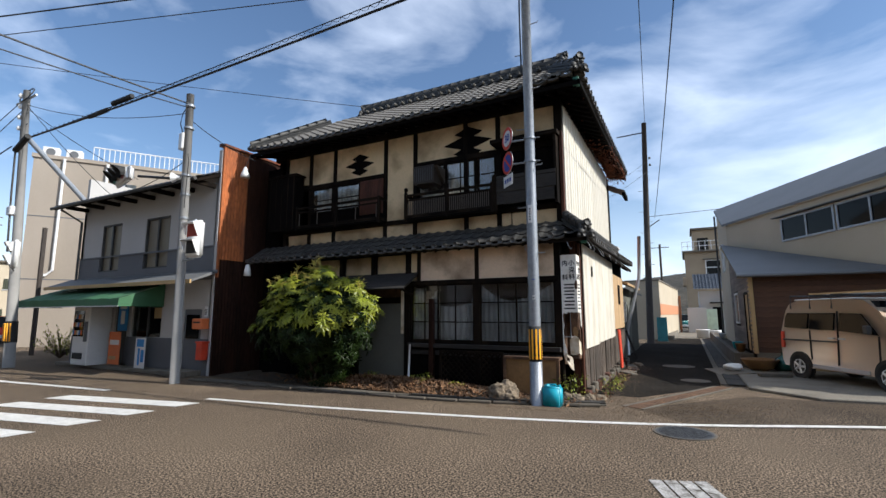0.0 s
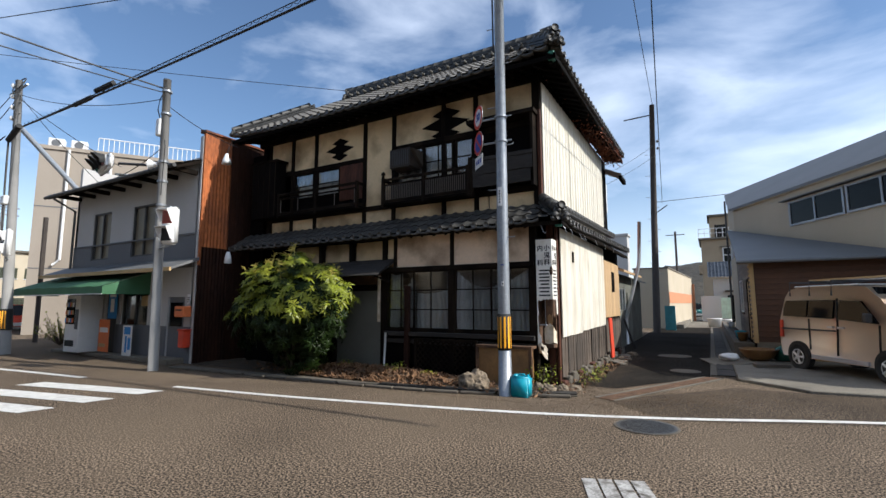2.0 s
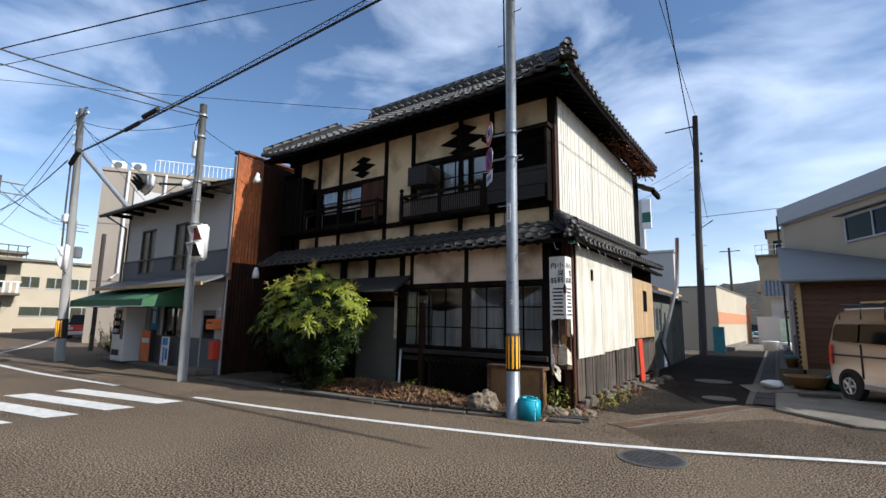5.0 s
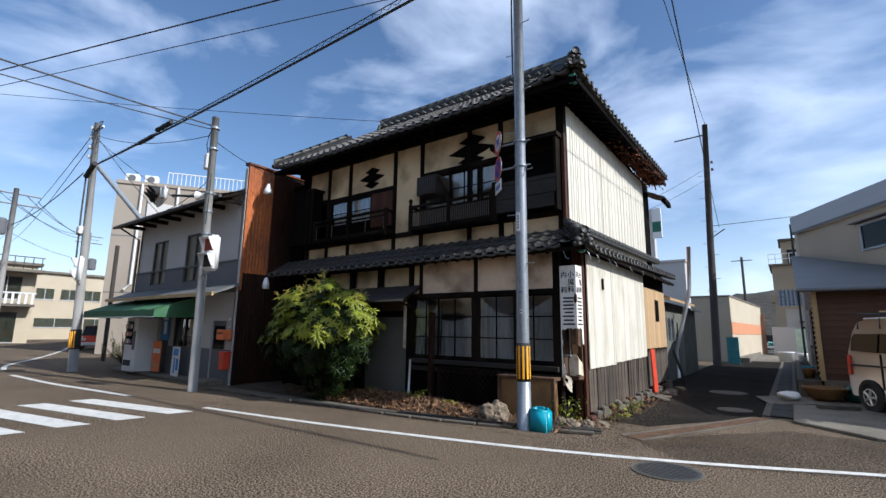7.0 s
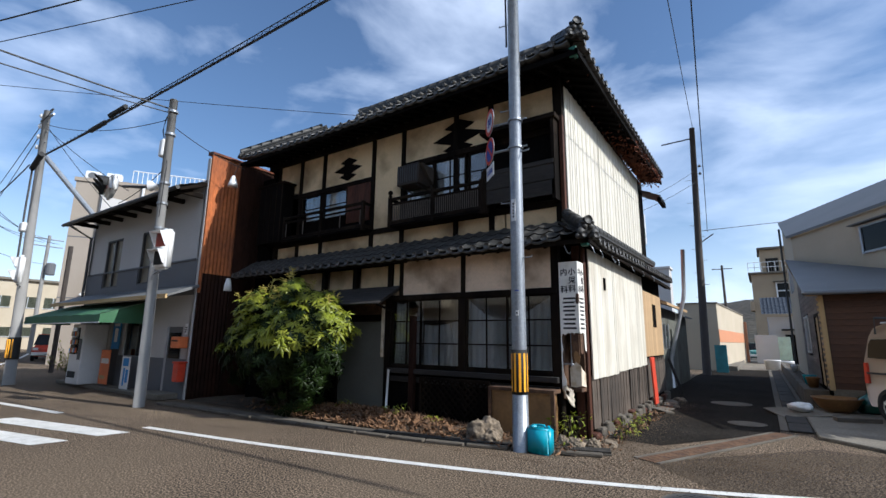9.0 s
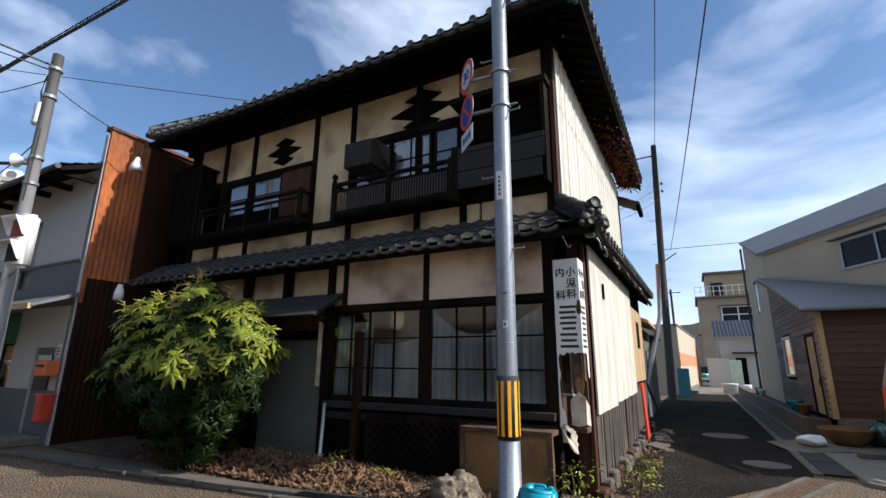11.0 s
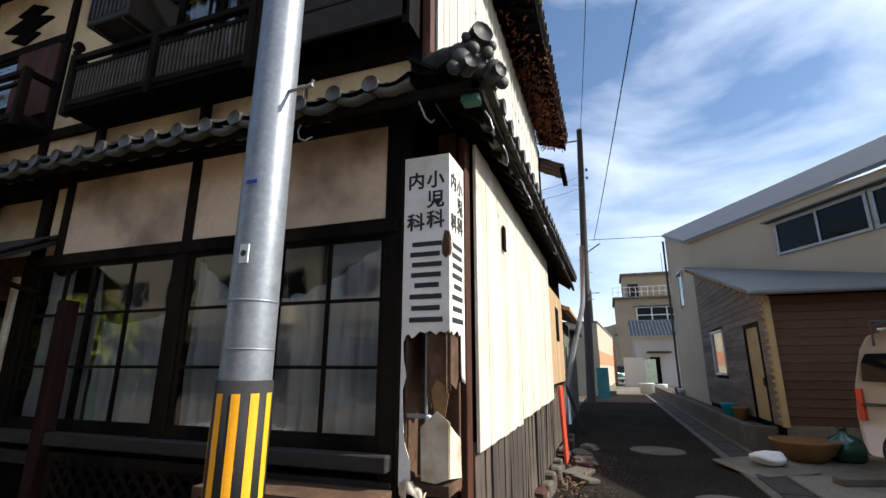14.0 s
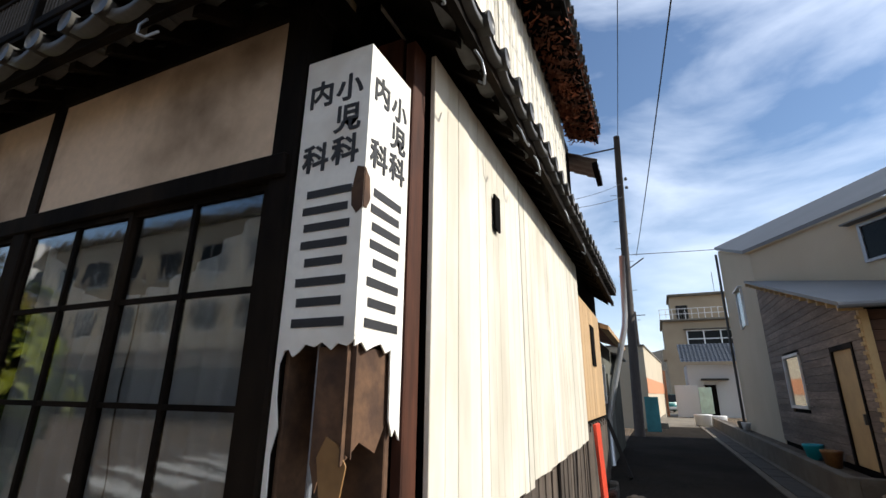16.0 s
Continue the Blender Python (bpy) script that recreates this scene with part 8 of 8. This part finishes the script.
part("cross_arm", tube(B(), [(RX - 1.5, RY, 8.9), (RX - 0.1, RY, 8.95)], 0.04, 6), GALV, up_)
part("splice_box", tube(B(), [(RX - 0.7, RY - 0.15, 7.05), (RX + 0.25, RY - 0.2, 7.35)], 0.09, 10), BLACK, up_)
part("lamp_box", bbox(RX - 0.55, RX - 0.25, RY - 0.25, RY - 0.05, 4.8, 5.1, 0.03), WHITEPL, up_)
part("guard_band", tube(B(), [(RX + 0.25, RY, 0.75), (RX + 0.17, RY, 1.4)], 0.165, 18), BLACK, up_)
for k in range(6):
    a = -math.pi * (0.15 + 0.14 * k)
    part("yellow_stripe", tube(B(), [(RX + 0.245 + 0.165 * math.cos(a), RY + 0.165 * math.sin(a), 0.8), (RX + 0.175 + 0.165 * math.cos(a), RY + 0.165 * math.sin(a), 1.35)], 0.022, 5), YELLOW, up_)
part("stay_strut", tube(B(), [(RX - 0.7, RY + 0.1, 7.6), (-17.0, 9.5, 3.5)], 0.085, 10), GALV, up_)
part("down_cable", tube(B(), [(RX - 0.75, RY - 0.14, 7.2), (RX - 0.5, RY - 0.18, 5.5), (RX - 0.2, RY - 0.2, 3.6)], 0.03, 6), WIRE, up_)
ped_signal(-18.3, 6.55, 3.45, -14, False, "white pedestrian signal on the corner pole", RX - 0.1, RY)
e = thing("utility_pole", (-33, 7.2, 0), "grey utility pole with cross arms down the street", "utility pole")
part("shaft", tube(B(), [(-33, 7.2, 0), (-33.3, 7.2, 9.1)], 0.17, 12, 0.12), POLECONC, e, smooth=True)
for z in (8.8, 8.2):
    part("cross_arm", tube(B(), [(-33.3, 6.2, z), (-33.3, 8.3, z)], 0.05, 6), GALV, e)
part("transformer", lathe(B(), [(0.28, 0), (0.3, 0.1), (0.3, 0.8), (0.22, 0.9)], 14, (-33.2, 6.75, 6.4)), SHOPGREY, e)
e = thing("utility_pole", (-48, 15, 0), "distant utility pole on the side street", "utility pole")
part("shaft", tube(B(), [(-48, 15, 0), (-48, 15, 9.6)], 0.17, 10, 0.12), POLECONC, e)
for z in (9.3, 8.7):
    part("cross_arm", tube(B(), [(-48, 14, z), (-48, 16, z)], 0.05, 6), GALV, e)
part("transformer", lathe(B(), [(0.3, 0), (0.33, 0.1), (0.33, 0.9), (0.24, 1.0)], 14, (-47.6, 15.3, 6.3)), SHOPGREY, e)
e = thing("utility_pole", (-2.6, 62, 0), "distant utility pole behind the alley wall", "utility pole")
part("shaft", tube(B(), [(-2.6, 62, 0), (-2.6, 62, 10)], 0.15, 8, 0.12), POLEWOOD, e)
part("cross_arm", tube(B(), [(-3.6, 62, 9.6), (-1.6, 62, 9.6)], 0.05, 6), POLEWOOD, e)
e = thing("thin_post", (-23.5, 9.3, 0), "thin dark post by the corner", "post")
part("shaft", tube(B(), [(-23.5, 9.3, 0), (-23.6, 9.3, 5.2)], 0.09, 8), POLEWOOD, e)

# ---- overhead wires ----
def wire(pts, r, label, drop=0.3):
    bm = B()
    for a, b in zip(pts, pts[1:]):
        tube(bm, sag(a, b, drop), r, 5, cap=False)
    return tagged(part("overhead_wire", bm, WIRE), label, "wire", "overhead wires")
TOPL = (RX - 0.3, RY - 0.1, 7.38)
FAR = (9.0, 8.0, 8.9)
wire([TOPL, FAR], 0.030, "thick black overhead cable along the street", 0.25)
wire([TOPL, (9.0, 8.1, 9.25)], 0.012, "thin carrier wire above the thick cable", 0.2)
pA, pB = Vector(TOPL), Vector(FAR)
for k, t in enumerate((0.13, 0.17)):
    e = thing("cable_splice", pA.lerp(pB, t), "black cable splice sleeve on the overhead cable", "splice")
    z = Vector((0, 0, 0.16 * k - 0.25 * 4 * t * (1 - t)))
    part("sleeve", tube(B(), [pA.lerp(pB, t) + z, pA.lerp(pB, t + 0.032) + z], 0.065, 8), BLACK, e)
hel = []
for i in range(900):
    t = i / 900
    c = pA.lerp(pB + Vector((0, 0.1, 0.18)), t) - Vector((0, 0, 0.22 * 4 * t * (1 - t))) + Vector((0, 0, 0.05))
    hel.append(c + Vector((0, 0.03 * math.cos(i * 0.8), 0.03 * math.sin(i * 0.8))))
tagged(part("overhead_wire", tube(B(), hel, 0.007, 4, cap=False), WIRE), "spiral-wrapped overhead wire beside the cable", "wire", "overhead wires")
wire([(RX - 0.9, RY, 9.0), (-60, 11, 9.5)], 0.014, "overhead wire along the street", 0.7)
wire([(RX - 0.9, RY, 8.6), (-60, 11.5, 9.0)], 0.014, "overhead wire along the street", 0.8)
wire([(RX - 0.9, RY - 0.2, 7.2), (-33.3, 7.2, 7.0)], 0.022, "overhead cable along the street", 0.3)
wire([(RX - 0.9, RY, 8.8), (QX - 0.12, QY, 6.75)], 0.010, "overhead wire between the two poles", 0.3)
wire([(QX - 0.12, QY, 6.88), (-10.9, -8, 6.5)], 0.014, "overhead wire above the street", 0.4)
wire([(QX - 0.12, QY, 6.98), (-12.2, -8, 7.3)], 0.02, "overhead wire from the signal pole", 0.2)
wire([(QX - 0.15, QY, 6.6), (-10.6, 8.9, 5.9)], 0.010, "service wire to the old house eave", 0.1)
wire([(QX - 0.12, QY, 5.5), (-13.6, 7.2, 5.0)], 0.010, "service wire along the shop eave", 0.1)
wire([(RX - 0.7, RY, 8.7), (-16.0, 8.0, 5.3)], 0.010, "service wire to the shop roof", 0.1)
wire([(RX - 0.7, RY, 8.6), (-13.6, 7.4, 5.4)], 0.010, "service wire to the shop roof", 0.1)
wire([(-25.0, 0.39, 8.4), (5.0, 9.27, 7.66)], 0.016, "overhead wire above the street", 0.0)
wire([(-25.0, -0.19, 7.54), (5.0, 10.93, 8.40)], 0.010, "overhead wire above the street", 0.0)
wire([(-33.3, 7.0, 8.8), (-40.0, -12, 12.0)], 0.014, "overhead wire crossing the street", 0.3)
for k in range(4):
    wire([(-33.3, 6.4 + 0.6 * k, 8.85 - 0.3 * (k % 2)), (-48, 14.2 + 0.5 * k, 9.3 - 0.3 * (k % 2))], 0.018, "overhead wire along the side street", 0.5)
wire([(-33.3, 7.2, 6.6), (-48, 15, 7.2)], 0.014, "overhead wire to the distant pole", 0.3)
wire([(-1.55, 28.1, 12.4), (0.15, -2.0, 7.8)], 0.012, "thin overhead wire from the timber pole", 0.4)
wire([(-1.35, 28.0, 6.9), (0.9, -3.0, 7.4)], 0.012, "thin overhead wire from the timber pole", 0.4)
wire([(-1.6, 28.1, 10.2), (-3.4, 21.0, 6.8)], 0.010, "service wire to the white building", 0.1)
wire([(-1.6, 28.1, 9.6), (-3.2, 19.5, 6.0)], 0.010, "service wire to the white building", 0.1)
wire([(-1.7, 28.1, 7.0), (40, 62, 16.0)], 0.016, "thin wire behind the timber-clad house", 0.4)
wire([(-30.0, 2.0, 12.0), (-6.0, 18.0, 9.6)], 0.012, "thin wire passing behind the roof ridge", 0.2)
